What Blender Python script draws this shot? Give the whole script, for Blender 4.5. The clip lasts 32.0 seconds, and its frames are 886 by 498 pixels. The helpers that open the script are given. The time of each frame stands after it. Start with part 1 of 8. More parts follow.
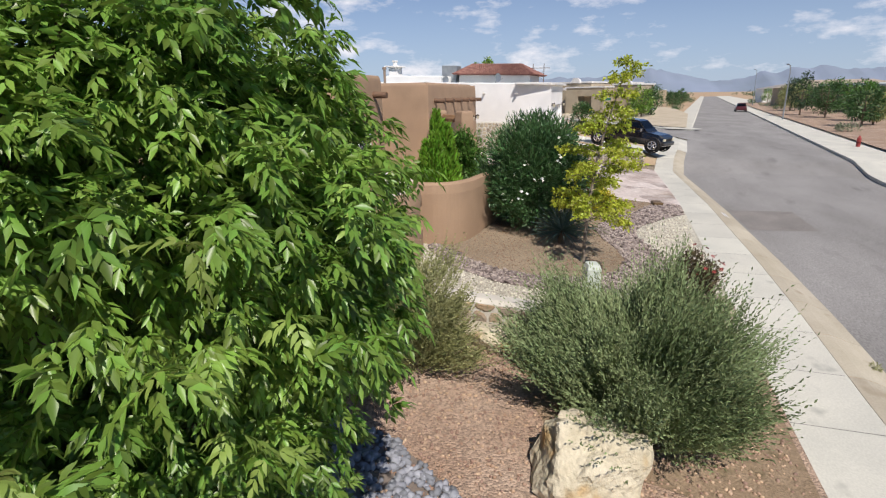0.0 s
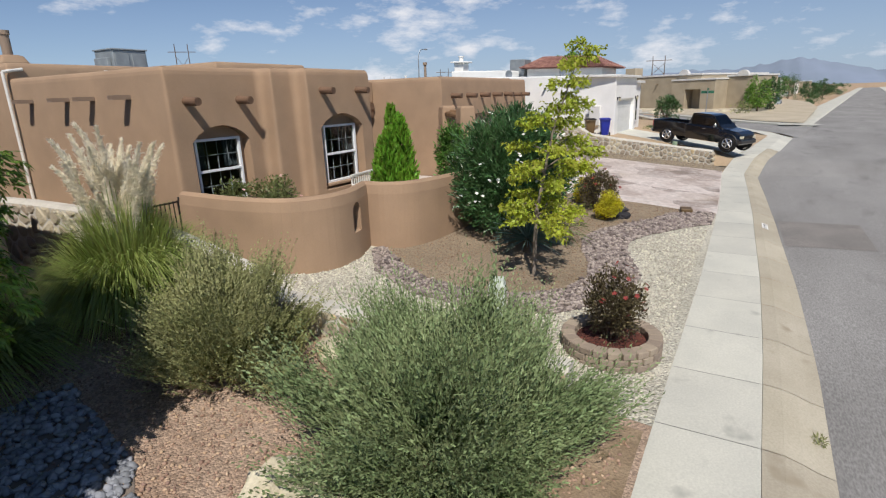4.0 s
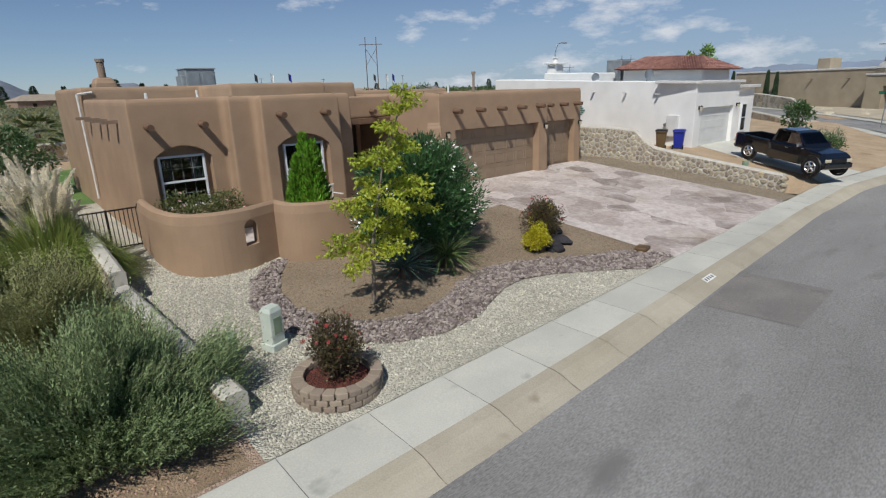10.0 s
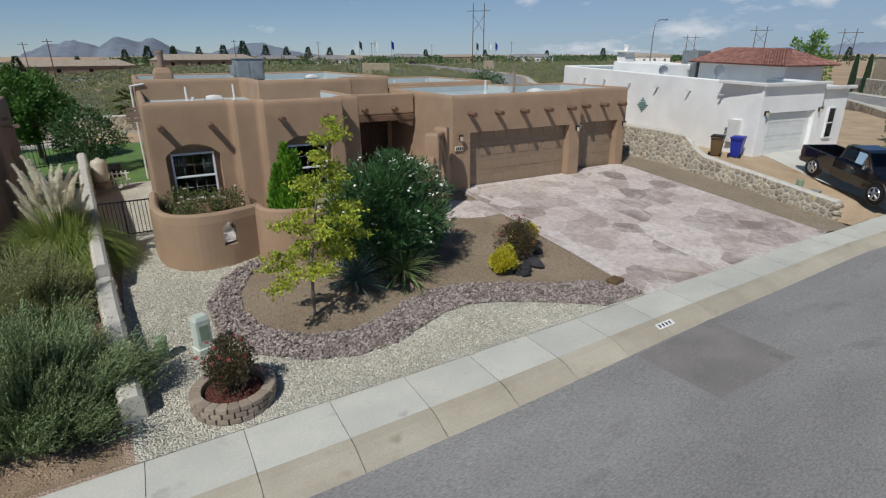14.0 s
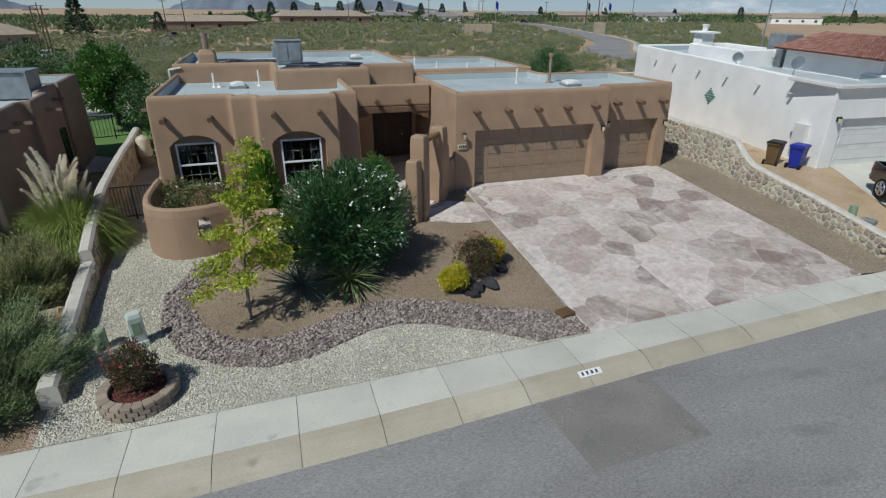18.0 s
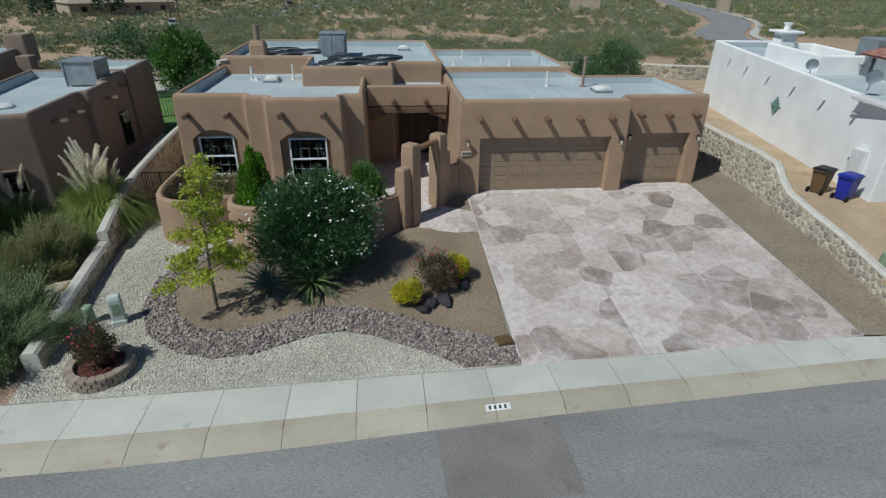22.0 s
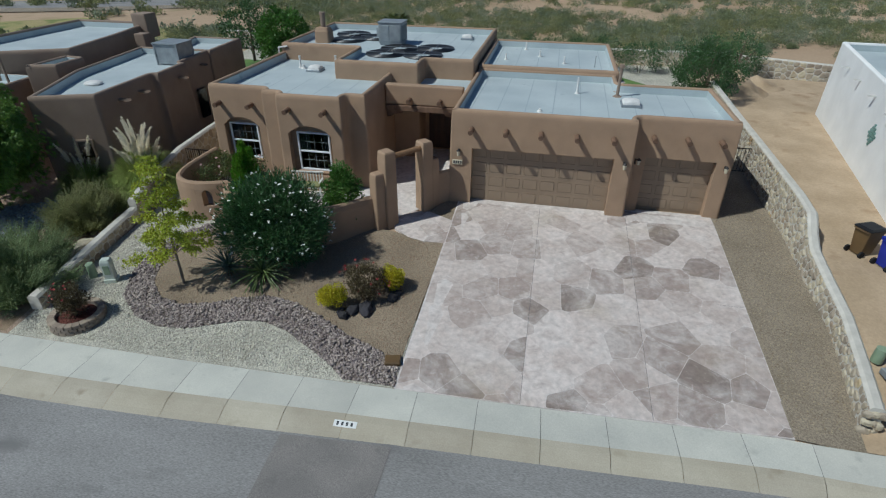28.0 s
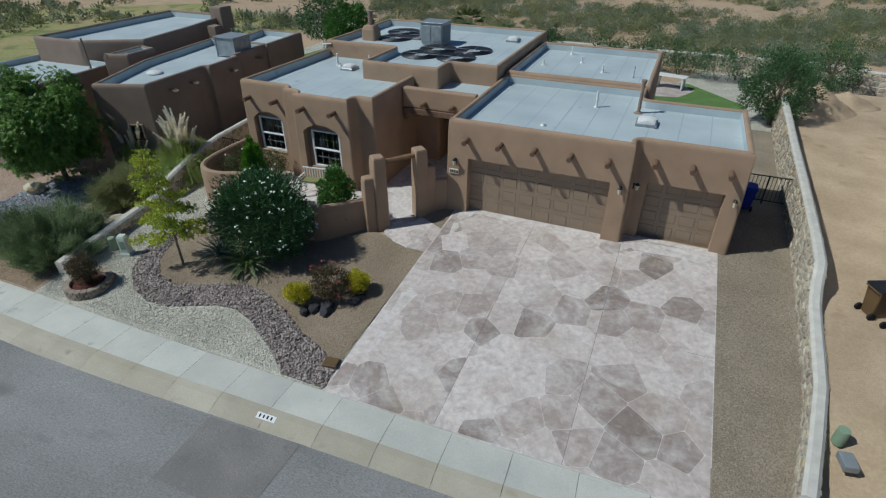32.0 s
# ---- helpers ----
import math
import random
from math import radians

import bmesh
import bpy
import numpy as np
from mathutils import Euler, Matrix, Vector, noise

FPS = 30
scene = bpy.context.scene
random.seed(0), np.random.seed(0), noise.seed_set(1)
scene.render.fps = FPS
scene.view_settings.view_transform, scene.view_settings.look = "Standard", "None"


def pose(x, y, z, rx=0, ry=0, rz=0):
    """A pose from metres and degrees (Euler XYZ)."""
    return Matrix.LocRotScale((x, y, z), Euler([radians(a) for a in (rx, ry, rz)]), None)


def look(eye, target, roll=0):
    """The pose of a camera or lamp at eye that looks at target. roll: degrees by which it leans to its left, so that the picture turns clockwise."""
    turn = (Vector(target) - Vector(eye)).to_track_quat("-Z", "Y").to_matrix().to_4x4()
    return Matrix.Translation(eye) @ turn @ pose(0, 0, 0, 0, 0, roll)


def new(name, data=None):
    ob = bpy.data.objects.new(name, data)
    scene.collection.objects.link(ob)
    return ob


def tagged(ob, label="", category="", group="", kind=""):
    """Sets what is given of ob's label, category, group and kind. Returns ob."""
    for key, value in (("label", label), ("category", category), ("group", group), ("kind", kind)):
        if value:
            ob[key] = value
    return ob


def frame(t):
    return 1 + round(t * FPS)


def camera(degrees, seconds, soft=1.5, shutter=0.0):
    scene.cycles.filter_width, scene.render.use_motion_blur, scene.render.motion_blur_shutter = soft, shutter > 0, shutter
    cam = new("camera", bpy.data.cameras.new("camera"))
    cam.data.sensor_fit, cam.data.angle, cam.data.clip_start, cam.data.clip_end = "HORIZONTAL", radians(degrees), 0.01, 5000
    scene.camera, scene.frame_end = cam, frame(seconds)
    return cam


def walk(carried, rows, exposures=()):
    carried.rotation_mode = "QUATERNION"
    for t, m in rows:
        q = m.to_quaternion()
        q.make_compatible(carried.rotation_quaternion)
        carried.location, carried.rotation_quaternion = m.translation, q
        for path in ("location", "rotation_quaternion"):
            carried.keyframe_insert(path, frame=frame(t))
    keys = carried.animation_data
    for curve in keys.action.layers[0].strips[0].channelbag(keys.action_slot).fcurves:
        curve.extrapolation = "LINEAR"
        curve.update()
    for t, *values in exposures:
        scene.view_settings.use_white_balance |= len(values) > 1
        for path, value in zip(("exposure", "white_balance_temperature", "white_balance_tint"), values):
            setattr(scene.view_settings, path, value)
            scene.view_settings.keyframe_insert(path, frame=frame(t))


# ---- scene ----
cam = camera(79.86, 32.0, soft=1.2)
# seconds, place in metres, yaw, pitch, roll
ROWS = [
    (0.0, -19.768, -6.479, 3.005, -72.52, -16.19, 0.81),
    (0.5, -19.498, -6.977, 2.976, -71.46, -16.14, 1.09),
    (1.0, -19.18, -7.407, 2.961, -70.0, -16.18, 1.32),
    (1.5, -18.859, -7.788, 2.951, -68.36, -16.25, 1.43),
    (2.0, -18.553, -8.144, 2.923, -66.62, -16.33, 1.51),
    (2.5, -18.278, -8.458, 2.885, -65.01, -16.35, 1.54),
    (3.0, -17.993, -8.788, 2.859, -63.33, -16.39, 1.57),
    (3.5, -17.716, -9.135, 2.825, -61.77, -16.29, 1.66),
    (5.5, -16.648, -10.663, 2.906, -56.03, -16.13, 1.66),
    (6.0, -16.337, -11.104, 2.954, -54.52, -16.21, 1.57),
    (6.5, -16.0, -11.537, 3.009, -52.97, -16.29, 1.61),
    (7.0, -15.651, -11.955, 3.067, -51.33, -16.38, 1.65),
    (7.5, -15.311, -12.39, 3.126, -49.61, -16.43, 1.68),
    (8.0, -14.974, -12.856, 3.211, -47.9, -16.5, 1.69),
    (8.5, -14.624, -13.38, 3.293, -46.19, -16.55, 1.77),
    (9.0, -14.28, -13.895, 3.415, -44.48, -16.67, 1.59),
    (9.5, -13.939, -14.389, 3.553, -42.83, -16.86, 1.54),
    (10.0, -13.587, -14.85, 3.658, -41.15, -16.97, 1.52),
    (10.5, -13.214, -15.269, 3.766, -39.4, -17.17, 1.39),
    (11.0, -12.831, -15.629, 3.864, -37.63, -17.37, 1.36),
    (11.5, -12.485, -15.893, 3.987, -35.98, -17.67, 1.15),
    (12.0, -12.142, -16.119, 4.131, -34.43, -18.0, 0.92),
    (12.5, -11.815, -16.326, 4.312, -33.02, -18.44, 0.71),
    (13.0, -11.457, -16.481, 4.506, -31.77, -18.97, 0.49),
    (13.5, -11.072, -16.613, 4.689, -30.69, -19.56, 0.32),
    (14.0, -10.681, -16.748, 4.848, -29.56, -20.18, 0.15),
    (14.5, -10.272, -16.864, 4.989, -28.31, -20.78, 0.02),
    (16.5, -8.42, -17.406, 5.552, -22.47, -22.8, -0.26),
    (17.0, -7.925, -17.506, 5.712, -20.96, -23.3, -0.33),
    (17.5, -7.417, -17.6, 5.891, -19.36, -23.83, -0.35),
    (18.0, -6.923, -17.683, 6.068, -17.73, -24.34, -0.39),
    (18.5, -6.468, -17.75, 6.215, -16.21, -24.8, -0.44),
    (19.0, -6.02, -17.815, 6.342, -14.68, -25.23, -0.51),
    (19.5, -5.594, -17.874, 6.474, -13.29, -25.63, -0.58),
    (20.0, -5.151, -17.957, 6.618, -11.83, -26.01, -0.61),
    (20.5, -4.735, -18.052, 6.763, -10.45, -26.32, -0.7),
    (21.0, -4.292, -18.157, 6.915, -9.05, -26.59, -0.72),
    (21.5, -3.846, -18.232, 7.088, -7.63, -26.93, -0.75),
    (22.0, -3.393, -18.266, 7.261, -6.15, -27.31, -0.84),
    (22.5, -2.935, -18.282, 7.415, -4.68, -27.66, -0.86),
    (23.0, -2.512, -18.24, 7.572, -3.27, -28.06, -0.95),
    (23.5, -2.104, -18.163, 7.692, -1.83, -28.41, -0.96),
    (24.0, -1.675, -18.053, 7.856, -0.27, -28.93, -1.0),
    (24.5, -1.249, -17.965, 7.987, 1.2, -29.29, -1.02),
    (25.0, -0.785, -17.884, 8.136, 2.64, -29.74, -1.01),
    (25.5, -0.304, -17.806, 8.267, 3.96, -30.13, -0.91),
    (27.5, 1.841, -17.63, 8.689, 9.77, -31.19, -0.59),
    (28.0, 2.482, -17.623, 8.776, 11.43, -31.27, -0.45),
    (28.5, 3.08, -17.594, 8.878, 13.13, -31.29, -0.34),
    (29.0, 3.591, -17.512, 8.98, 14.72, -31.35, -0.26),
    (29.5, 4.045, -17.366, 9.09, 16.28, -31.5, -0.24),
    (30.0, 4.466, -17.186, 9.18, 17.76, -31.68, -0.24),
    (30.5, 4.881, -16.972, 9.25, 19.23, -31.91, -0.2),
    (31.0, 5.27, -16.735, 9.314, 20.57, -32.16, -0.16),
    (31.5, 5.665, -16.482, 9.386, 21.9, -32.42, -0.06),
    (32.0, 6.064, -16.225, 9.451, 23.28, -32.58, 0.03),
]
walk(cam, [(t, pose(x, y, z, 90 + pitch, roll, yaw)) for t, x, y, z, yaw, pitch, roll in ROWS],
     exposures=[(0.0, 0.36, 6650, 14), (3.0, 0.28, 6600, 12), (7.0, 0.05, 6400, 9), (13.0, -0.13, 6250, 8.5), (19.0, -0.18, 6000, 4.5), (25.0, -0.23, 5850, 2.5), (32.0, -0.28, 5750, 1.5)])

# ---- light ----
SUN_TO = Vector((-1.25, -0.78, 1.8)).normalized()
world = bpy.data.worlds.new("sky")
scene.world = world
world.use_nodes = True
wn = world.node_tree.nodes
sky = wn.new("ShaderNodeTexSky")
sky.sky_type, sky.sun_disc = "NISHITA", False
sky.sun_elevation = math.asin(SUN_TO.z)
sky.sun_rotation = math.atan2(SUN_TO.x, SUN_TO.y)
sky.altitude, sky.air_density, sky.dust_density, sky.ozone_density = 1200, 0.8, 0.1, 4.5
wn["Background"].inputs[1].default_value = 0.072
world.node_tree.links.new(sky.outputs[0], wn["Background"].inputs[0])
sun_data = bpy.data.lights.new("sun", "SUN")
sun_data.energy, sun_data.angle, sun_data.color = 3.85, radians(0.53), (1.0, 0.955, 0.89)
sun = new("sun", sun_data)
sun.matrix_world = look((0, 0, 60), Vector((0, 0, 60)) - SUN_TO)


# ---- small helpers ----
def lin(h):
    """Linear colour from an sRGB hex string."""
    c = [int(h[i:i + 2], 16) / 255 for i in (0, 2, 4)]
    return tuple(v / 12.92 if v < 0.04045 else ((v + 0.055) / 1.055) ** 2.4 for v in c) + (1,)


def material(name, a, b, scale=3.0, rough=0.8, bump=0.0, bump_scale=60.0, fine=0.0, fine_scale=120.0, metal=0.0,
             per="", spread=0.25, spots=None, spot_scale=40.0, spot_size=0.35, voronoi=0.0, translucent=0.0, coat=0.0, stretch=None):
    """A procedural surface: two colours in a slow noise, a fine noise, a spread per piece, spots, bumps."""
    m = bpy.data.materials.new(name)
    m.use_nodes = True
    t = m.node_tree
    n, l = t.nodes, t.links
    bs = n["Principled BSDF"]
    bs.inputs["Roughness"].default_value, bs.inputs["Metallic"].default_value = rough, metal
    bs.inputs["Coat Weight"].default_value = coat
    tc = n.new("ShaderNodeTexCoord")
    src = tc.outputs["Object"]
    if stretch:
        mp = n.new("ShaderNodeMapping")
        mp.inputs["Scale"].default_value = stretch
        l.new(src, mp.inputs[0])
        src = mp.outputs[0]

    def noise_tex(s, detail=4.0):
        x = n.new("ShaderNodeTexNoise")
        x.inputs["Scale"].default_value, x.inputs["Detail"].default_value = s, detail
        l.new(src, x.inputs["Vector"])
        return x.outputs["Fac"]

    def ramp(f, lo, hi):
        r = n.new("ShaderNodeMapRange")
        r.inputs["From Min"].default_value, r.inputs["From Max"].default_value = lo, hi
        l.new(f, r.inputs["Value"])
        return r.outputs[0]

    def mix(f, c1, c2, mode="MIX"):
        x = n.new("ShaderNodeMix")
        x.data_type, x.blend_type = "RGBA", mode
        for s, v in ((x.inputs["Factor"], f), (x.inputs["A"], c1), (x.inputs["B"], c2)):
            if isinstance(v, (tuple, float, int)):
                s.default_value = v
            else:
                l.new(v, s)
        return x.outputs["Result"]

    col = mix(ramp(noise_tex(scale), 0.32, 0.68), a, b)
    if fine:
        f = ramp(noise_tex(fine_scale, 2.0), 0.25, 0.75)
        g = n.new("ShaderNodeMapRange")
        g.inputs["To Min"].default_value, g.inputs["To Max"].default_value = 1 - fine, 1 + fine
        l.new(f, g.inputs["Value"])
        hs = n.new("ShaderNodeHueSaturation")
        l.new(g.outputs[0], hs.inputs["Value"])
        l.new(col, hs.inputs["Color"])
        col = hs.outputs[0]
    if voronoi:
        v = n.new("ShaderNodeTexVoronoi")
        v.inputs["Scale"].default_value = voronoi
        l.new(src, v.inputs["Vector"])
        sep = n.new("ShaderNodeSeparateColor")
        l.new(v.outputs["Color"], sep.inputs[0])
        g = n.new("ShaderNodeMapRange")
        g.inputs["To Min"].default_value, g.inputs["To Max"].default_value = 1 - spread, 1 + spread
        l.new(sep.outputs[0], g.inputs["Value"])
        hs = n.new("ShaderNodeHueSaturation")
        l.new(g.outputs[0], hs.inputs["Value"])
        l.new(col, hs.inputs["Color"])
        col = hs.outputs[0]
    if spots:
        col = mix(ramp(noise_tex(spot_scale, 3.0), 1 - spot_size - 0.1, 1 - spot_size + 0.05), col, spots)
    if per:
        if per == "object":
            r = n.new("ShaderNodeObjectInfo").outputs["Random"]
        else:
            r = n.new("ShaderNodeNewGeometry").outputs["Random Per Island"]
        g = n.new("ShaderNodeMapRange")
        g.inputs["To Min"].default_value, g.inputs["To Max"].default_value = 1 - spread, 1 + spread
        l.new(r, g.inputs["Value"])
        g2 = n.new("ShaderNodeMapRange")
        g2.inputs["To Min"].default_value, g2.inputs["To Max"].default_value = 0.5 - spread * 0.04, 0.5 + spread * 0.04
        l.new(r, g2.inputs["Value"])
        hs = n.new("ShaderNodeHueSaturation")
        l.new(g.outputs[0], hs.inputs["Value"])
        l.new(g2.outputs[0], hs.inputs["Hue"])
        l.new(col, hs.inputs["Color"])
        col = hs.outputs[0]
    l.new(col, bs.inputs["Base Color"])
    if bump:
        bp = n.new("ShaderNodeBump")
        bp.inputs["Strength"].default_value, bp.inputs["Distance"].default_value = bump, 1.0 / bump_scale
        if voronoi:
            dv = n.new("ShaderNodeTexVoronoi")
            dv.inputs["Scale"].default_value = voronoi
            l.new(src, dv.inputs["Vector"])
            bp.invert = True
            l.new(dv.outputs["Distance"], bp.inputs["Height"])
        else:
            l.new(noise_tex(bump_scale, 5.0), bp.inputs["Height"])
        l.new(bp.outputs[0], bs.inputs["Normal"])
    if translucent:
        tr = n.new("ShaderNodeBsdfTranslucent")
        l.new(col, tr.inputs[0])
        mx = n.new("ShaderNodeMixShader")
        mx.inputs[0].default_value = translucent
        l.new(bs.outputs[0], mx.inputs[1])
        l.new(tr.outputs[0], mx.inputs[2])
        l.new(mx.outputs[0], n["Material Output"].inputs[0])
    return m


def mesh_of(name, verts, faces, mat=None, smooth=False):
    me = bpy.data.meshes.new(name)
    me.from_pydata([tuple(v) for v in verts], [], [tuple(f) for f in faces])
    if mat:
        me.materials.append(mat)
    if smooth:
        me.polygons.foreach_set("use_smooth", [True] * len(me.polygons))
    me.update()
    return me


def tri_mesh(name, V, T, mat, smooth=False):
    """A mesh from arrays of corners (n, 3) and triangles (m, 3)."""
    me = bpy.data.meshes.new(name)
    V, T = np.asarray(V, dtype=np.float32), np.asarray(T, dtype=np.int32)
    me.vertices.add(len(V))
    me.vertices.foreach_set("co", V.ravel())
    me.loops.add(T.size)
    me.loops.foreach_set("vertex_index", T.ravel())
    me.polygons.add(len(T))
    me.polygons.foreach_set("loop_start", np.arange(0, T.size, 3, dtype=np.int32))
    me.polygons.foreach_set("loop_total", np.full(len(T), 3, dtype=np.int32))
    if smooth:
        me.polygons.foreach_set("use_smooth", np.ones(len(T), dtype=bool))
    me.update(calc_edges=True)
    me.materials.append(mat)
    return me


def thing(name, at=(0, 0, 0), label="", category="", group="", kind="", turn=0.0):
    ob = new(name)
    ob.empty_display_size = 0.1
    ob.matrix_world = pose(*at, 0, 0, turn)
    return tagged(ob, label, category, group, kind)


def part(name, bm, mat, parent, label="", smooth=False, at=None, kind=""):
    """Links a bmesh or a mesh as one mesh object under a thing or under a part."""
    if isinstance(bm, bmesh.types.BMesh):
        me = bpy.data.meshes.new(name)
        bmesh.ops.recalc_face_normals(bm, faces=bm.faces)
        bm.to_mesh(me)
        bm.free()
        me.materials.append(mat)
        if smooth:
            me.polygons.foreach_set("use_smooth", [True] * len(me.polygons))
    else:
        me = bm
    ob = new(name, me)
    ob.parent = parent
    if at is not None:
        ob.matrix_basis = at
    return tagged(ob, label, kind=kind)


def solo(name, bm, mat, label, category, group="", kind="", smooth=False, at=None):
    """A thing that is one mesh."""
    ob = part(name, bm, mat, None, label, smooth, at, kind)
    return tagged(ob, category=category, group=group)


def box(bm, lo, hi, bevel=0.0, seg=1, m=None):
    c = [(a + b) / 2 for a, b in zip(lo, hi)]
    s = [abs(b - a) for a, b in zip(lo, hi)]
    r = bmesh.ops.create_cube(bm, size=1.0, matrix=(m or Matrix()) @ Matrix.Translation(c) @ Matrix.Diagonal((*s, 1)))
    if bevel:
        es = list({e for v in r["verts"] for e in v.link_edges})
        bmesh.ops.bevel(bm, geom=es, offset=bevel, segments=seg, affect="EDGES", profile=0.6)
    return bm


def tube(bm, a, b, r1, r2=None, seg=12, caps=True):
    a, b = Vector(a), Vector(b)
    d = b - a
    m = Matrix.Translation((a + b) / 2) @ d.to_track_quat("Z", "Y").to_matrix().to_4x4()
    bmesh.ops.create_cone(bm, cap_ends=caps, segments=seg, radius1=r1, radius2=r1 if r2 is None else r2, depth=d.length, matrix=m)
    return bm


def torus(bm, c, R, r, seg=28, sec=6, axis="Z"):
    rings = []
    for i in range(seg):
        a = 2 * math.pi * i / seg
        ring = []
        for j in range(sec):
            b = 2 * math.pi * j / sec
            p = Vector(((R + r * math.cos(b)) * math.cos(a), (R + r * math.cos(b)) * math.sin(a), r * math.sin(b)))
            if axis == "Y":
                p = Vector((p.x, p.z, p.y))
            if axis == "X":
                p = Vector((p.z, p.x, p.y))
            ring.append(bm.verts.new(Vector(c) + p))
        rings.append(ring)
    for i in range(seg):
        for j in range(sec):
            bm.faces.new((rings[i][j], rings[(i + 1) % seg][j], rings[(i + 1) % seg][(j + 1) % sec], rings[i][(j + 1) % sec]))
    return bm


def lump(bm, c, size, seed, sub=2, rough=0.25, freq=1.3, flat=0.0):
    """An uneven stone."""
    r = bmesh.ops.create_icosphere(bm, subdivisions=sub, radius=1.0)
    for v in r["verts"]:
        k = 1 + rough * noise.noise(v.co * freq + Vector((seed * 7.1, seed * 3.3, seed)))
        k += 0.35 * rough * noise.noise(v.co * freq * 3 + Vector((seed, seed * 5.3, 2 * seed)))
        p = v.co * k
        if flat:
            p = Vector([math.copysign(min(abs(q), 1 - flat) if i != 2 else min(abs(q), 1 - flat * 0.5), q) for i, q in enumerate(p)])
        v.co = Vector(c) + Vector((p.x * size[0], p.y * size[1], p.z * size[2]))
    return bm


def rounded(pts, r, n=4):
    """An outline with its corners rounded."""
    out = []
    k = len(pts)
    for i in range(k):
        p, q, s = Vector(pts[i - 1]), Vector(pts[i]), Vector(pts[(i + 1) % k])
        u, w = (p - q), (s - q)
        d = min(r, u.length * 0.45, w.length * 0.45)
        a, b = q + u.normalized() * d, q + w.normalized() * d
        for j in range(n + 1):
            t = j / n
            out.append(tuple((1 - t) ** 2 * a + 2 * t * (1 - t) * q + t * t * b))
    return out


def offset(pts, d, closed=True):
    """The outline moved to its left by d."""
    out, k = [], len(pts)
    for i in range(k):
        p = Vector(pts[i])
        a = p - Vector(pts[i - 1]) if closed or i > 0 else None
        b = Vector(pts[(i + 1) % k]) - p if closed or i < k - 1 else None
        a = (a or b).normalized()
        b = (b or a).normalized()
        na, nb = Vector((-a.y, a.x)), Vector((-b.y, b.x))
        m = na + nb
        m = m / max(0.35, m.dot(m) / 2) if m.length > 1e-6 else na
        out.append(tuple(p + m * d))
    return out


def loft(bm, rings, closed=True, cap=False):
    """Faces between rings of points; closed: round the outline."""
    vs = [[bm.verts.new(p) for p in r] for r in rings]
    for r, s in zip(vs, vs[1:]):
        k = len(r)
        for i in range(k if closed else k - 1):
            j = (i + 1) % k
            bm.faces.new((r[i], r[j], s[j], s[i]))
    if cap:
        for r in (vs[0], vs[-1]):
            bm.faces.new(r)
    return vs


def ring_wall(outline, thick, z0, top, batter=0.06, soft=0.16, lower=0.55, radius=0.14):
    """A closed parapet wall round an outline, with a softly rounded top."""
    bm = bmesh.new()
    o = rounded(outline, radius, 7)
    prof = [(0, z0), (batter * 0.8, top - 0.55), (batter, top - soft), (batter + 0.012, top - soft * 0.55), (batter + 0.04, top - soft * 0.2), (batter + 0.075, top - 0.008), (batter + 0.11, top),
            (batter + 0.16, top - 0.004), (batter + 0.19, top - 0.03), (batter + 0.2, top - 0.07), (batter + 0.2, top - lower), (thick, top - lower - 0.01), (thick, z0)]
    rings = [[(x, y, z) for x, y in offset(o, d)] for d, z in prof]
    rings.append(rings[0])
    vs = [[bm.verts.new(p) for p in r] for r in rings[:-1]]
    vs.append(vs[0])
    for r, s in zip(vs, vs[1:]):
        k = len(r)
        for i in range(k):
            j = (i + 1) % k
            bm.faces.new((r[i], r[j], s[j], s[i]))
    bmesh.ops.recalc_face_normals(bm, faces=bm.faces)
    return bm


def upstand(outline, thick, z0, z1, radius=0.14):
    """The pale coating that runs up the inner side of a parapet."""
    bm = bmesh.new()
    o = rounded(outline, radius)
    loft(bm, [[(x, y, z) for x, y in offset(o, d)] for d, z in ((thick + 0.006, z0), (thick + 0.004, z1), (thick - 0.03, z1 + 0.015))])
    return bm


def flat(outline, z, depth=0.1):
    """A slab with its top at z; z may be a function of x and y."""
    bm = bmesh.new()
    f = z if callable(z) else (lambda x, y: z)
    a = [bm.verts.new((x, y, f(x, y))) for x, y in outline]
    b = [bm.verts.new((x, y, f(x, y) - depth)) for x, y in outline]
    bm.faces.new(a)
    bm.faces.new(b[::-1])
    for i in range(len(a)):
        j = (i + 1) % len(a)
        bm.faces.new((a[i], b[i], b[j], a[j]))
    bm.normal_update()
    bmesh.ops.triangulate(bm, faces=[q for q in bm.faces if len(q.verts) > 4], ngon_method='EAR_CLIP')
    return bm


def cut(ob, cutters):
    """Cuts closed meshes out of an object's mesh for good."""
    for bm in cutters:
        bmesh.ops.recalc_face_normals(bm, faces=bm.faces)
        me = bpy.data.meshes.new("cutter")
        bm.to_mesh(me)
        bm.free()
        c = new("cutter", me)
        md = ob.modifiers.new("cut", "BOOLEAN")
        md.operation, md.solver, md.object = "DIFFERENCE", "EXACT", c
        dg = bpy.context.evaluated_depsgraph_get()
        done = bpy.data.meshes.new_from_object(ob.evaluated_get(dg))
        ob.modifiers.clear()
        old = ob.data
        ob.data = done
        bpy.data.meshes.remove(old)
        bpy.data.objects.remove(c)
        bpy.data.meshes.remove(me)


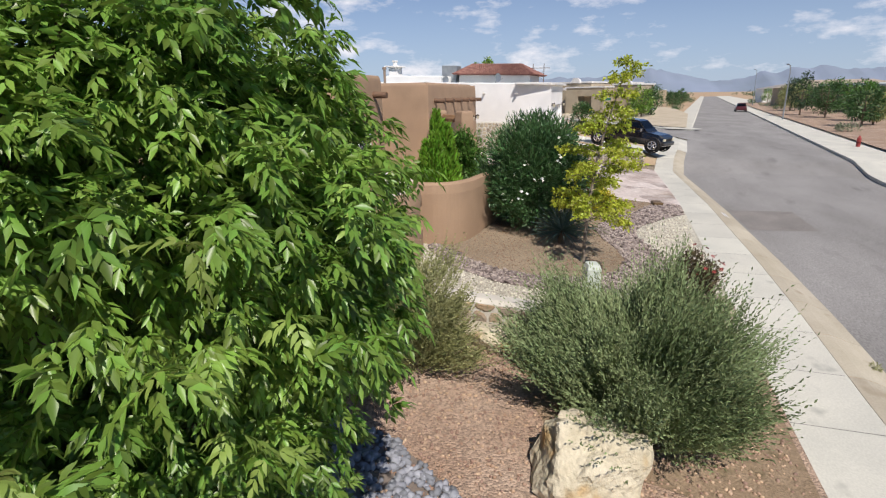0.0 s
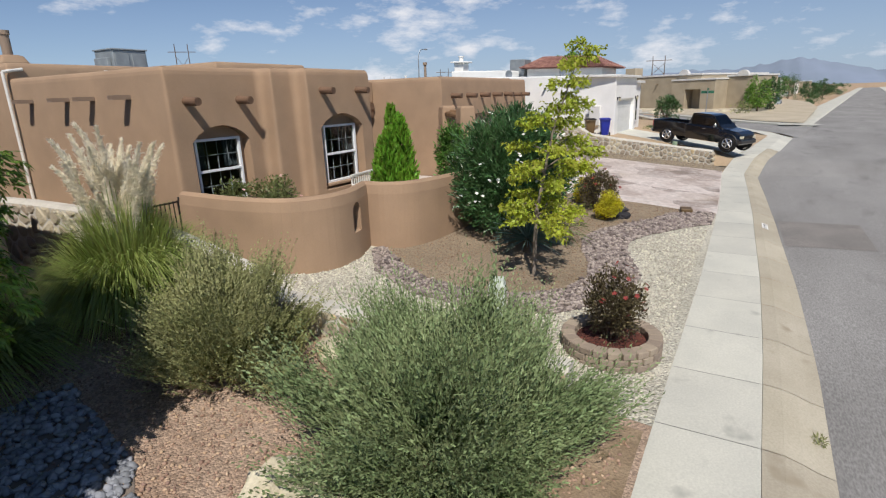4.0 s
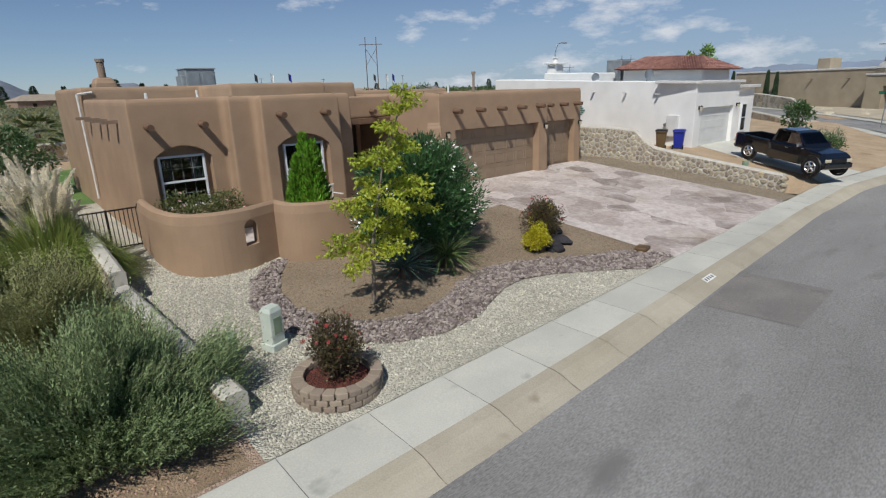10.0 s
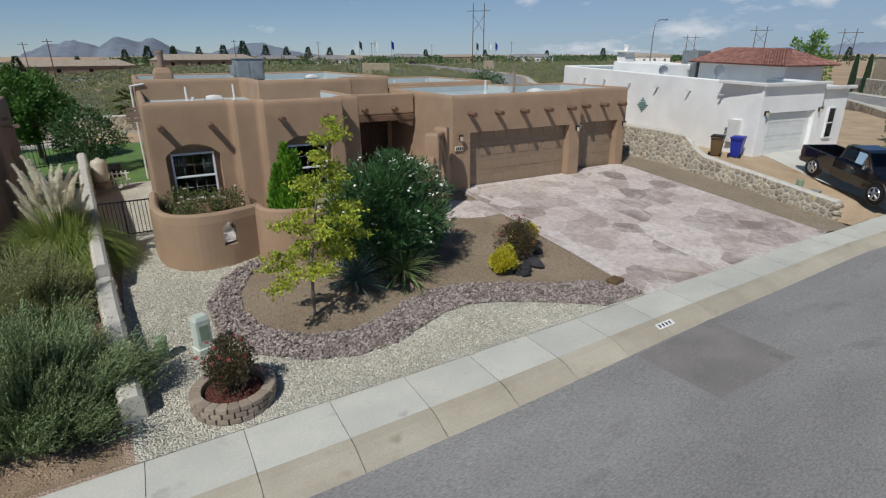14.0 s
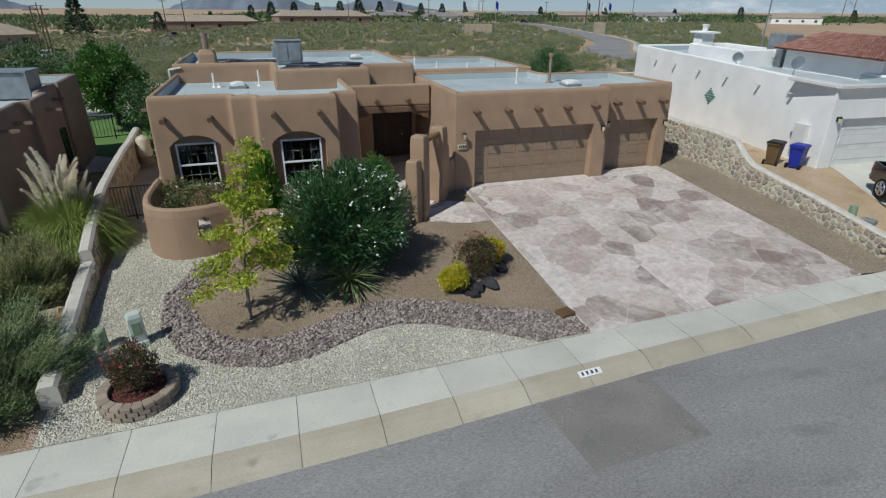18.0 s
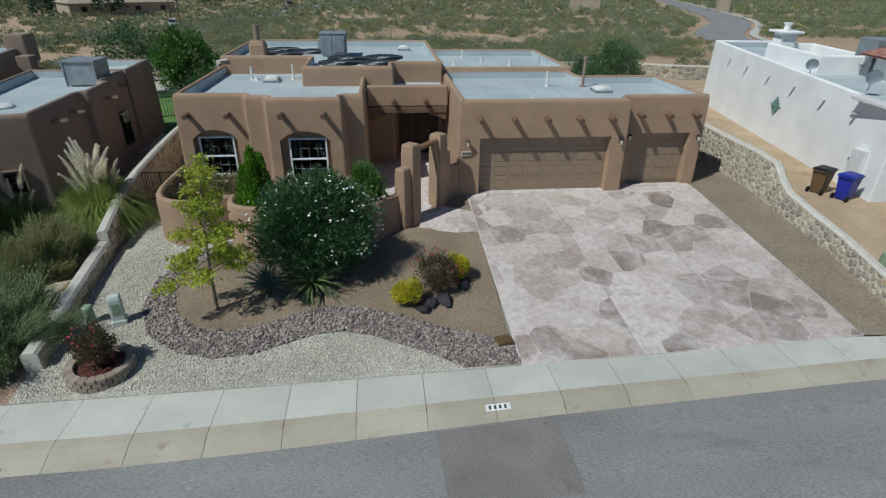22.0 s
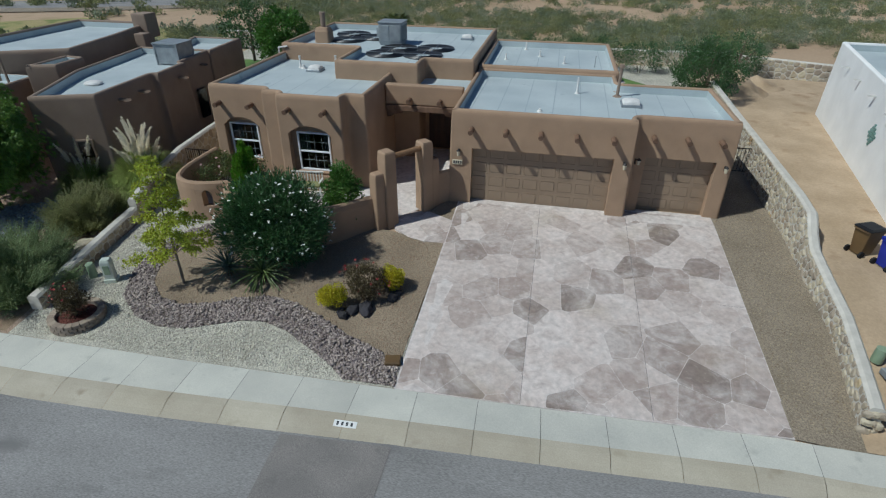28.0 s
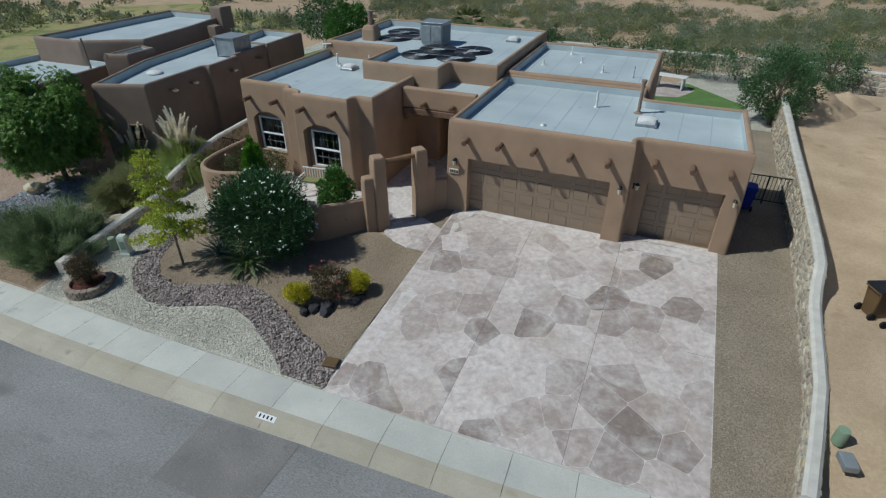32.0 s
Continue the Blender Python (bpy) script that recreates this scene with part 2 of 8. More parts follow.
def arch(x0, x1, z0, z1, rise, y0, y1, n=8):
    """A cutter with an arched top, straight through in y."""
    pts = [(x0, z0), (x1, z0)]
    for i in range(n + 1):
        t = i / n
        pts.append((x1 + (x0 - x1) * t, z1 - rise + rise * math.sin(math.pi * t) ** 0.7))
    bm = bmesh.new()
    loft(bm, [[(x, y0, z) for x, z in pts], [(x, y1, z) for x, z in pts]], cap=True)
    return bm


rng = np.random.default_rng(7)


def unit(v):
    return v / np.maximum(np.linalg.norm(v, axis=-1, keepdims=True), 1e-9)


def leaf_arrays(P, D, L, W, fold=0.12, droop=0.0):
    """Leaves as folded, pointed blades: bases P, directions D, lengths L, widths W."""
    n = len(P)
    D = unit(D)
    L, W = np.broadcast_to(L, (n,))[:, None], np.broadcast_to(W, (n,))[:, None]
    S = unit(np.cross(D, rng.normal(size=(n, 3))))
    N = np.cross(S, D)
    mid = P + D * L * 0.42
    tip = P + D * L + np.array([0, 0, -1.0]) * L * droop
    V = np.stack([P, mid + S * W / 2 + N * W * fold, tip, mid - S * W / 2 + N * W * fold], 1).reshape(-1, 3)
    i = np.arange(n)[:, None] * 4
    T = np.concatenate([i + np.array([[0, 1, 2]]), i + np.array([[0, 2, 3]])], 0)
    return V, T


def join(arrays):
    V, T, k = [], [], 0
    for v, t in arrays:
        V.append(v)
        T.append(t + k)
        k += len(v)
    return np.concatenate(V), np.concatenate(T)


def ball_points(n, inner=0.55):
    d = unit(rng.normal(size=(n, 3)))
    return d * (inner + (1 - inner) * rng.random((n, 1)) ** 0.5)


def clump_points(n, clumps, c, size, blob, low=-0.6):
    """Points in a crown made of uneven clumps on an ellipsoid's shell, with gaps."""
    q = ball_points(clumps, 0.5)
    q[:, 2] = np.where(q[:, 2] < low, low * rng.random(clumps), q[:, 2])
    w = rng.random(clumps) * 0.6 + 0.7
    k = rng.integers(0, clumps, n)
    o = ball_points(n, 0.3) * (blob * w[k])[:, None]
    p = q[k] * np.array(size) + o
    return p + np.array(c), unit(o + 0.25 * q[k] * np.array(size))


# ---- materials ----
STUCCO = material("stucco_tan", lin("a68b71"), lin("998068"), 1.2, 0.92, 0.4, 120, fine=0.05, fine_scale=40, spots=lin("8f7660"), spot_scale=0.7, spot_size=0.2)
STUCCO_B = material("stucco_brown", lin("92806f"), lin("857364"), 1.0, 0.92, 0.35, 180, fine=0.06, fine_scale=90)
STUCCO_W = material("stucco_white", lin("efeeea"), lin("e3e2de"), 0.8, 0.9, 0.25, 180, fine=0.03, fine_scale=60)
STUCCO_C = material("stucco_cream", lin("aa9d87"), lin("9c907b"), 0.8, 0.9, 0.25, 120)
TRIM_W = material("white_trim", lin("d8d6d2"), lin("cbc9c5"), 2, 0.6)
ROOF = material("roof_coating", lin("b9c2c2"), lin("a8b2b4"), 0.55, 0.7, 0.15, 60, fine=0.05, fine_scale=25, spots=lin("93a0a6"), spot_scale=1.6, spot_size=0.24)
SEAM = material("roof_seam", lin("a7b2b5"), lin("98a3a8"), 3, 0.8)
VIGA = material("viga_wood", lin("7a5f4b"), lin("5e4838"), 5, 0.75, 0.4, 40, stretch=(1, 0.2, 1))
LOG = material("log_wood", lin("8a6a4a"), lin("6d5238"), 5, 0.8, 0.4, 40)
DARKWOOD = material("door_wood", lin("4a3224"), lin("36251b"), 6, 0.55, 0.2, 30, stretch=(1, 1, 0.15))
DOOR_TAN = material("garage_door_paint", lin("94806a"), lin("8a7762"), 1.5, 0.55, 0.1, 120)
DOOR_WHITE = material("garage_door_white", lin("dcdcd8"), lin("d0d0cc"), 1.5, 0.5)
VINYL = material("window_vinyl", lin("e6e8ea"), lin("d9dbde"), 2, 0.4)
CONCRETE = material("sidewalk_concrete", lin("c9c7bb"), lin("b9b8ae"), 0.9, 0.9, 0.3, 220, fine=0.09, fine_scale=40, per="object", spread=0.07, spots=lin("a6a59c"), spot_scale=2.3, spot_size=0.26)
CURB = material("curb_concrete", lin("b6ae9c"), lin("a59c89"), 0.8, 0.9, 0.3, 220, fine=0.1, fine_scale=40, per="object", spread=0.06, spots=lin("9b917d"), spot_scale=2.2, spot_size=0.28)
ASPHALT = material("asphalt", lin("959390"), lin("807e7b"), 0.5, 0.95, 0.6, 200, fine=0.3, fine_scale=45, spots=lin("757371"), spot_scale=1.3, spot_size=0.3, stretch=(0.35, 1, 1))
PATCH = material("asphalt_patch", lin("86817c"), lin("787470"), 0.9, 0.95, 0.5, 200, fine=0.3, fine_scale=45, spots=lin("6c6865"), spot_scale=2.0, spot_size=0.3)
CRACK = material("crack_filler", lin("6c6a6a"), lin("605e5e"), 3, 0.9)
DIRT = material("desert_sand", lin("b89f82"), lin("a58c70"), 0.06, 0.95, 0.6, 30, fine=0.12, fine_scale=8, spots=lin("958561"), spot_scale=0.22, spot_size=0.32)
GRAVEL_P = material("pink_gravel", lin("ad9885"), lin("99806c"), 0.8, 0.95, 0.9, 45, voronoi=38, spread=0.32)
GRAVEL_B = material("brown_gravel", lin("998973"), lin("877864"), 0.7, 0.95, 0.9, 55, voronoi=46, spread=0.28)
GRAVEL_T = material("tan_gravel", lin("978a77"), lin("867a68"), 0.7, 0.95, 0.9, 55, voronoi=40, spread=0.28)
GRAVEL_W = material("cream_gravel", lin("c6c1b1"), lin("b1ac9c"), 0.7, 0.95, 1.0, 32, voronoi=30, spread=0.28)
BED = material("river_bed_soil", lin("82776d"), lin("70665d"), 1.5, 0.95, 0.5, 40)
COBBLE = material("river_stone", lin("a2968f"), lin("80736d"), 6, 0.8, 0.3, 60, per="island", spread=0.52)
COBBLE_O = material("river_stone_loose", lin("a2968f"), lin("80736d"), 6, 0.8, 0.3, 60, per="object", spread=0.52)
PEBBLE = material("cream_pebble", lin("cdc8b9"), lin("aea898"), 6, 0.85, per="island", spread=0.38)


def flag_material(name, tones, wash, joint=False):
    """Acid-stained concrete: a tone for each stone, pale wash that runs over the joints, and mottling."""
    m = bpy.data.materials.new(name)
    m.use_nodes = True
    n, l = m.node_tree.nodes, m.node_tree.links
    bs = n["Principled BSDF"]
    bs.inputs["Roughness"].default_value = 0.72
    src = n.new("ShaderNodeTexCoord").outputs["Object"]

    def tex(scale, detail, lo, hi, a=0.0, b=1.0, distort=0.0):
        x = n.new("ShaderNodeTexNoise")
        x.inputs["Scale"].default_value, x.inputs["Detail"].default_value = scale, detail
        x.inputs["Roughness"].default_value, x.inputs["Distortion"].default_value = 0.62, distort
        l.new(src, x.inputs["Vector"])
        r = n.new("ShaderNodeMapRange")
        for k, v in (("From Min", lo), ("From Max", hi), ("To Min", a), ("To Max", b)):
            r.inputs[k].default_value = v
        l.new(x.outputs["Fac"], r.inputs["Value"])
        return r.outputs[0]

    def mix(f, a, b, mode="MIX"):
        x = n.new("ShaderNodeMix")
        x.data_type, x.blend_type = "RGBA", mode
        for sck, v in ((x.inputs["Factor"], f), (x.inputs["A"], a), (x.inputs["B"], b)):
            if isinstance(v, (tuple, float)):
                sck.default_value = v
            else:
                l.new(v, sck)
        return x.outputs["Result"]

    if joint:
        col = tones[0]
    else:
        cr = n.new("ShaderNodeValToRGB")
        cr.color_ramp.interpolation = "LINEAR"
        cr.color_ramp.elements[0].color, cr.color_ramp.elements[1].color = tones[0], tones[3]
        for pos, c in ((0.4, tones[1]), (0.72, tones[2])):
            cr.color_ramp.elements.new(pos).color = c
        l.new(n.new("ShaderNodeObjectInfo").outputs["Random"], cr.inputs["Fac"])
        col = cr.outputs[0]
    col = mix(tex(1.1, 7.0, 0.42, 0.68, 0.0, 0.7, 0.8), col, wash)
    col = mix(tex(0.5, 3.0, 0.55, 0.75, 0.0, 0.4), col, lin("a3937b"))
    col = mix(tex(2.6, 8.0, 0.5, 0.72, 0.0, 0.45, 1.0), col, lin("948077"))
    col = mix(tex(3.4, 8.0, 0.56, 0.68, 0.0, 0.24, 1.5), col, lin("e2dad4"))
    hs = n.new("ShaderNodeHueSaturation")
    l.new(tex(6.0, 8.0, 0.3, 0.7, 0.82, 1.16), hs.inputs["Value"])
    l.new(col, hs.inputs["Color"])
    l.new(hs.outputs[0], bs.inputs["Base Color"])
    bp = n.new("ShaderNodeBump")
    bp.inputs["Strength"].default_value, bp.inputs["Distance"].default_value = 0.25, 0.01
    l.new(tex(18.0, 6.0, 0.2, 0.8), bp.inputs["Height"])
    l.new(bp.outputs[0], bs.inputs["Normal"])
    return m


TONES = (lin("d0c4bc"), lin("bdafa6"), lin("a4958c"), lin("82756c"))
FLAG = flag_material("stained_flagstone", TONES, lin("d3cac3"))
GROUT = flag_material("driveway_joint", (lin("c9bfb8"),), lin("d8d1cb"), True)
LAWN = material("lawn_turf", lin("64803f"), lin("54703a"), 1.2, 0.95, 0.8, 60, fine=0.2, fine_scale=60)
STONE = material("wall_stone", lin("b7ab96"), lin("9c907c"), 3, 0.85, 0.6, 25, per="island", spread=0.3, spots=lin("a88a5c"), spot_scale=1.2, spot_size=0.3)
STONE_O = material("wall_stone_face", lin("b7ab96"), lin("9c907c"), 3, 0.85, 0.6, 25, per="object", spread=0.3, spots=lin("a88a5c"), spot_scale=1.2, spot_size=0.3)
MORTAR = material("wall_mortar", lin("cac5ba"), lin("b9b4a9"), 4, 0.9, 0.4, 60)
BOULDER = material("quartz_boulder", lin("cfc6ae"), lin("b3a88c"), 2.5, 0.85, 0.7, 14, fine=0.1, fine_scale=22, spots=lin("b08d55"), spot_scale=2.2, spot_size=0.34)
LAVA = material("lava_rock", lin("3a383c"), lin("2a292c"), 6, 0.9, 0.7, 30, per="object", spread=0.3)
BLOCK = material("planter_block", lin("a39482"), lin("8d7f70"), 4, 0.9, 0.6, 50, per="object", spread=0.16)
MULCH = material("red_mulch", lin("6b3b30"), lin("50291f"), 8, 0.95, 1.0, 30, voronoi=30, spread=0.4)
IRON = material("wrought_iron", lin("2f2b2a"), lin("262322"), 8, 0.6, metal=0.3)
STEEL = material("galvanised", lin("a8adb0"), lin("959a9e"), 4, 0.45, metal=0.7)
ACGREY = material("ac_sheet_metal", lin("a3a8aa"), lin("8e9395"), 3, 0.5, metal=0.4, fine=0.05)
ACDARK = material("ac_grille", lin("5f686e"), lin("4d555b"), 10, 0.6, metal=0.3)
BLACKPIPE = material("solar_coil", lin("2c2d30"), lin("222326"), 6, 0.45)
PVC = material("white_pvc", lin("e4e2dc"), lin("d2d0ca"), 4, 0.5)
GREENBOX = material("utility_green", lin("cfd6cb"), lin("bec7ba"), 3, 0.5)
GREENCYL = material("pedestal_green", lin("8d9f84"), lin("7c8e74"), 3, 0.5)
BLUEBIN = material("blue_plastic", lin("1f2f9a"), lin("1a2784"), 2, 0.45)
BROWNBIN = material("brown_plastic", lin("6a5436"), lin("5b482e"), 2, 0.5)
BLACKP = material("black_plastic", lin("1b1b1d"), lin("141415"), 3, 0.5)
CARPAINT = material("black_car_paint", lin("0c0e13"), lin("0a0c10"), 1, 0.22, coat=1.0)
CHROME = material("chrome_wheel", lin("c5c8cc"), lin("b5b8bc"), 2, 0.25, metal=0.9)
TYRE = material("tyre_rubber", lin("1a1a1b"), lin("131314"), 4, 0.85)
LAMPGLASS = material("lamp_glass", lin("cfc6ae"), lin("c1b89f"), 4, 0.3)
TILE_RED = material("clay_tile", lin("a1766b"), lin("896054"), 3, 0.8, 0.2, 40, per="island", spread=0.22)
TURQ = material("turquoise_tile", lin("74958c"), lin("62827a"), 6, 0.35, per="object", spread=0.2)
PAINTW = material("road_paint_white", lin("e4e4e0"), lin("d2d2ce"), 4, 0.8)
INK = material("dark_figures", lin("3b3d40"), lin("333538"), 4, 0.8)
BARK = material("bark_grey", lin("7d6c5c"), lin("5f5246"), 8, 0.9, 0.7, 20, stretch=(1, 1, 0.2))
BARK_Y = material("bark_young", lin("8a7f72"), lin("74695d"), 8, 0.9, 0.4, 40)
TWIG = material("dry_twig", lin("6a5848"), lin("554638"), 8, 0.9)
# mountain colours have the blue-grey of distance haze painted in, paler farther off
ROCK_HAZED = material("mountain_rock", lin("78808c"), lin("69717d"), 0.004, 1.0, fine=0.14, fine_scale=0.02)
ROCK_HAZED_FAR = material("mountain_hazed_far", lin("818da0"), lin("75818f"), 0.003, 1.0)


def leafmat(name, a, b, spread=0.35, tr=0.3, rough=0.5):
    return material(name, lin(a), lin(b), 1.1, rough, per="island", spread=spread, translucent=tr)


ASH = leafmat("ash_leaf", "88a84b", "5c7f33", 0.38, 0.38, 0.38)
YOUNG = leafmat("yellow_green_leaf", "bcc146", "9ba93b", 0.35, 0.4)
OLEANDER = leafmat("oleander_leaf", "4e6f40", "3d5d36", 0.4, 0.15, 0.4)
ARBOR = leafmat("arborvitae_spray", "7ba633", "5d8826", 0.4, 0.25)
BAYGREEN = leafmat("bay_leaf", "5f8437", "4c712d", 0.4, 0.25)
ROSEMARY = leafmat("rosemary_needle", "93a172", "6f8154", 0.38, 0.2, 0.7)
SAGE = leafmat("sage_leaf", "a2a373", "858954", 0.3, 0.3, 0.7)
ROSE = leafmat("rose_leaf", "6b7440", "59613a", 0.4, 0.25)
REDLEAF = leafmat("red_leaf", "665a40", "524a33", 0.5, 0.25)
GOLD = leafmat("gold_leaf", "dccf3a", "aaa82f", 0.35, 0.4)
YUCCA_G = leafmat("yucca_blade_green", "66753f", "566536", 0.35, 0.1)
PAMPAS = leafmat("pampas_blade", "a8b36a", "8fa056", 0.3, 0.4)
PLUME = leafmat("pampas_plume", "fffbee", "f8f0da", 0.06, 0.45, 0.9)
SCRUB = leafmat("desert_scrub", "939a80", "7a8268", 0.22, 0.2, 0.8)
SCRUB_O = leafmat("desert_scrub_olive", "7f8862", "68724e", 0.22, 0.2, 0.8)
DARKLEAF = leafmat("dark_leaf", "4b6b39", "3d5a31", 0.4, 0.2, 0.5)
PINE = leafmat("pine_needle", "3c5236", "324630", 0.35, 0.1, 0.7)
FLOWER_W = material("white_petal", lin("eeeee6"), lin("e2e2da"), 3, 0.6)
FLOWER_P = material("rose_petal", lin("d9b3ae"), lin("c79a95"), 3, 0.6)
FLOWER_R = material("red_petal", lin("9a3a35"), lin("84302c"), 3, 0.6)


def glass(name, tint, rough=0.02):
    m = bpy.data.materials.new(name)
    m.use_nodes = True
    b = m.node_tree.nodes["Principled BSDF"]
    b.inputs["Base Color"].default_value = tint
    b.inputs["Roughness"].default_value, b.inputs["IOR"].default_value = rough, 1.45
    b.inputs["Transmission Weight"].default_value = 1.0
    return m


GLASS = glass("window_glass", (0.3, 0.34, 0.36, 1))
CARGLASS = glass("car_glass", (0.06, 0.07, 0.08, 1))


# ---- ground ----
EDGE = [(-70, -9.3), (-30, -8.95), (-12, -8.85), (-6, -8.9), (0, -8.85), (4, -8.72), (8.5, -8.52), (11.5, -8.82), (16, -9.42), (22, -10.1)]


def edge_y(x):
    """The pavement's inner edge."""
    return float(np.interp(x, [p[0] for p in EDGE], [p[1] for p in EDGE])) if x < 22 else -10.1 - 0.14 * (x - 22)


def walk_z(x):
    return -0.74 + 0.022 * min(x, 0) + 0.1 * min(max(x - 9, 0), 3.15)


def wid(x):
    """The pavement and its kerb narrow towards the side street."""
    return float(np.interp(x, [-9, -5, -1.5, 1, 6.5], [0.95, 0.88, 0.8, 0.76, 0.72]))


def yard_z(x, y):
    return 0.083 * min(y, 0) + 0.022 * min(max(x, -25), 0)


def base_z(x, y):
    if y < -8.9:
        return walk_z(x) - 0.3
    z = yard_z(x, y) - 0.06
    if y > 30:
        z -= 0.001 * min(y - 30, 300) + 2.6 * min(max((-x - 5) / 50, 0), 1) * min(max((y - 40) / 60, 0), 1)
    return z


gx = [-4900, -2500, -1200, -600, -300, -150, -90, -60, -40] + list(range(-30, 34, 2)) + [40, 60, 90, 150, 300, 600, 1200, 2500, 4900]
gy = [-4900, -2500, -1200, -600, -300, -150, -80, -50, -35, -24, -19, -14, -11, -9.4, -8.9] + list(range(-8, 34, 2)) + [40, 50, 70, 90, 120, 180, 300, 600, 1200, 2500, 4900]
gv = [(x, y, base_z(x, y)) for y in gy for x in gx]
nx = len(gx)
gf = [(j * nx + i, j * nx + i + 1, (j + 1) * nx + i + 1, (j + 1) * nx + i) for j in range(len(gy) - 1) for i in range(nx - 1)]
solo("ground", mesh_of("ground", gv, gf, DIRT), None, "pale sandy desert ground with dry patches", "ground", kind="structure")


def sheet(name, outline, mat, label, category="ground", lift=0.0, zf=yard_z, cell=0.0):
    bm = bmesh.new()
    vs = [bm.verts.new((x, y, zf(x, y) + lift)) for x, y in outline]
    bm.faces.new(vs)
    bm.normal_update()
    bmesh.ops.triangulate(bm, faces=bm.faces[:])
    bmesh.ops.recalc_face_normals(bm, faces=bm.faces)
    if sum(f.normal.z for f in bm.faces) < 0:
        bmesh.ops.reverse_faces(bm, faces=bm.faces[:])
    me = bpy.data.meshes.new(name)
    bm.to_mesh(me)
    bm.free()
    me.materials.append(mat)
    ob = new(name, me)
    return tagged(ob, label, category, kind="structure")


def edge_run(x0, x1, step=2.0, d=0.0):
    xs = list(np.arange(x0, x1, step)) + [x1]
    return [(float(x), edge_y(float(x)) + d) for x in xs]


sheet("gravel_left_lot", edge_run(-30, -11.6) + [(-11.6, 0), (-30, 0)], GRAVEL_P, "pinkish crushed gravel front garden", lift=0.0)
sheet("plant_litter", [(-15.0, -8.78), (-11.75, -8.78), (-11.8, -7.9), (-12.1, -6.2), (-13.4, -5.5), (-14.6, -6.2)], material("dry_litter", lin("9a866e"), lin("826f58"), 2.2, 0.95, 0.9, 30, fine=0.2, fine_scale=30, spots=lin("6d6147"), spot_scale=3.0, spot_size=0.3), "dry leaf litter under a rosemary bush", lift=0.008)
sheet("gravel_cream", edge_run(-11.6, -0.45, 1.5) + [(-0.45, -6.5), (-3, -5), (-8, -2.2), (-10.9, 0), (-11.7, 0)], GRAVEL_W, "cream coloured gravel bed", lift=0.005)
RIVER_OUT = [(-8.55, -2.5), (-9.5, -3.3), (-10.0, -4.5), (-9.95, -5.8), (-9.4, -6.9), (-8.5, -7.6), (-7.6, -7.9), (-6.75, -7.85), (-5.95, -7.55), (-5.3, -7.28), (-4.65, -7.22), (-3.9, -7.45), (-3.1, -7.9), (-2.4, -8.3), (-1.75, -8.8)]
RIVER_IN = [(-8.2, -2.6), (-8.8, -3.4), (-9.25, -4.3), (-9.3, -5.2), (-8.95, -6.1), (-8.25, -6.75), (-7.4, -6.95), (-6.6, -6.75), (-5.85, -6.4), (-5.0, -6.18), (-4.2, -6.3), (-3.2, -6.75), (-2.2, -7.3), (-1.2, -7.7), (-0.5, -8.1), (-0.42, -8.8)]
sheet("river_bed", RIVER_OUT + RIVER_IN[::-1], BED, "dark soil under a dry river of stones", lift=0.012)
sheet("gravel_brown", RIVER_IN[:-1] + [(-0.42, -2.7), (-1.1, -2.75), (-2.2, -2.3), (-3, -2.2), (-4.2, -3.2), (-6, -3), (-8, -2.4)], GRAVEL_B, "brown fine gravel planting bed", lift=0.016)
sheet("gravel_gate_corner", [(-0.38, -1.35), (-0.3, 0.1), (-0.9, 0.1), (-1.35, -0.8)], GRAVEL_B, "brown gravel corner beside the garage", lift=0.012)
sheet("gravel_right_strip", edge_run(8.55, 10.6, 1.0) + [(11.0, -3), (11.15, 0)] + [(8.55, 0)], GRAVEL_T, "tan gravel strip along a stone wall", lift=0.006)
sheet("gravel_side_yard", [(8.55, 0), (11.4, 0), (11.7, 14), (8.55, 14)], GRAVEL_T, "tan gravel side yard", lift=0.006)
sheet("gravel_left_passage", [(-12.3, 0), (-10.5, 0), (-10.5, 9), (-12.8, 9)], GRAVEL_W, "pale gravel side passage", lift=0.006)
sheet("courtyard_floor", [(-10.5, 0.8), (-10.5, -1.6), (-9, -2), (-8, -1.8), (-6, -2.9), (-4.2, -3.1), (-2.6, -1.6), (-1.4, -0.4), (-0.9, 0.2), (-0.9, 5.4), (-4, 5.4), (-4, 0.6)], GROUT, "stained concrete courtyard floor", lift=0.03)
sheet("neighbour_driveway", edge_run(-26, -20.6) + [(-20.4, -6.5), (-19.7, -3.6), (-19.2, -2.7), (-19.6, -2.0), (-26, -2.0)], CONCRETE, "pale concrete driveway next door", "driveway", lift=0.01)
sheet("weedy_field", [(-29, 4), (-27.5, 18), (-30, 34), (-52, 40), (-70, 26), (-60, 6)], material("dry_weeds", lin("8f8f55"), lin("a8956b"), 0.25, 0.95, 0.8, 20, fine=0.2, fine_scale=5, spots=lin("6f7a3f"), spot_scale=0.5, spot_size=0.4), "yellow-green weedy field beyond the houses", lift=0.03, zf=base_z)
sheet("lawn_left", [(-12.9, 9), (-9.8, 9), (-9.3, 15.5), (-8, 21), (-13, 22), (-22, 23), (-23, 17)], LAWN, "mown green lawn behind the house", "lawn", lift=0.012)
sheet("lawn_right", [(3.5, 14.5), (9.4, 14.8), (10.2, 18), (7, 21.8), (3, 21)], LAWN, "mown green lawn behind the house", "lawn", lift=0.012)
sheet("gravel_back_yard", [(-23, 7.5), (-12.5, 7.5), (-10.6, 7), (8.6, 7), (12, 14), (12, 26), (-24, 27)], GRAVEL_W, "pale gravel back yard", lift=0.004)


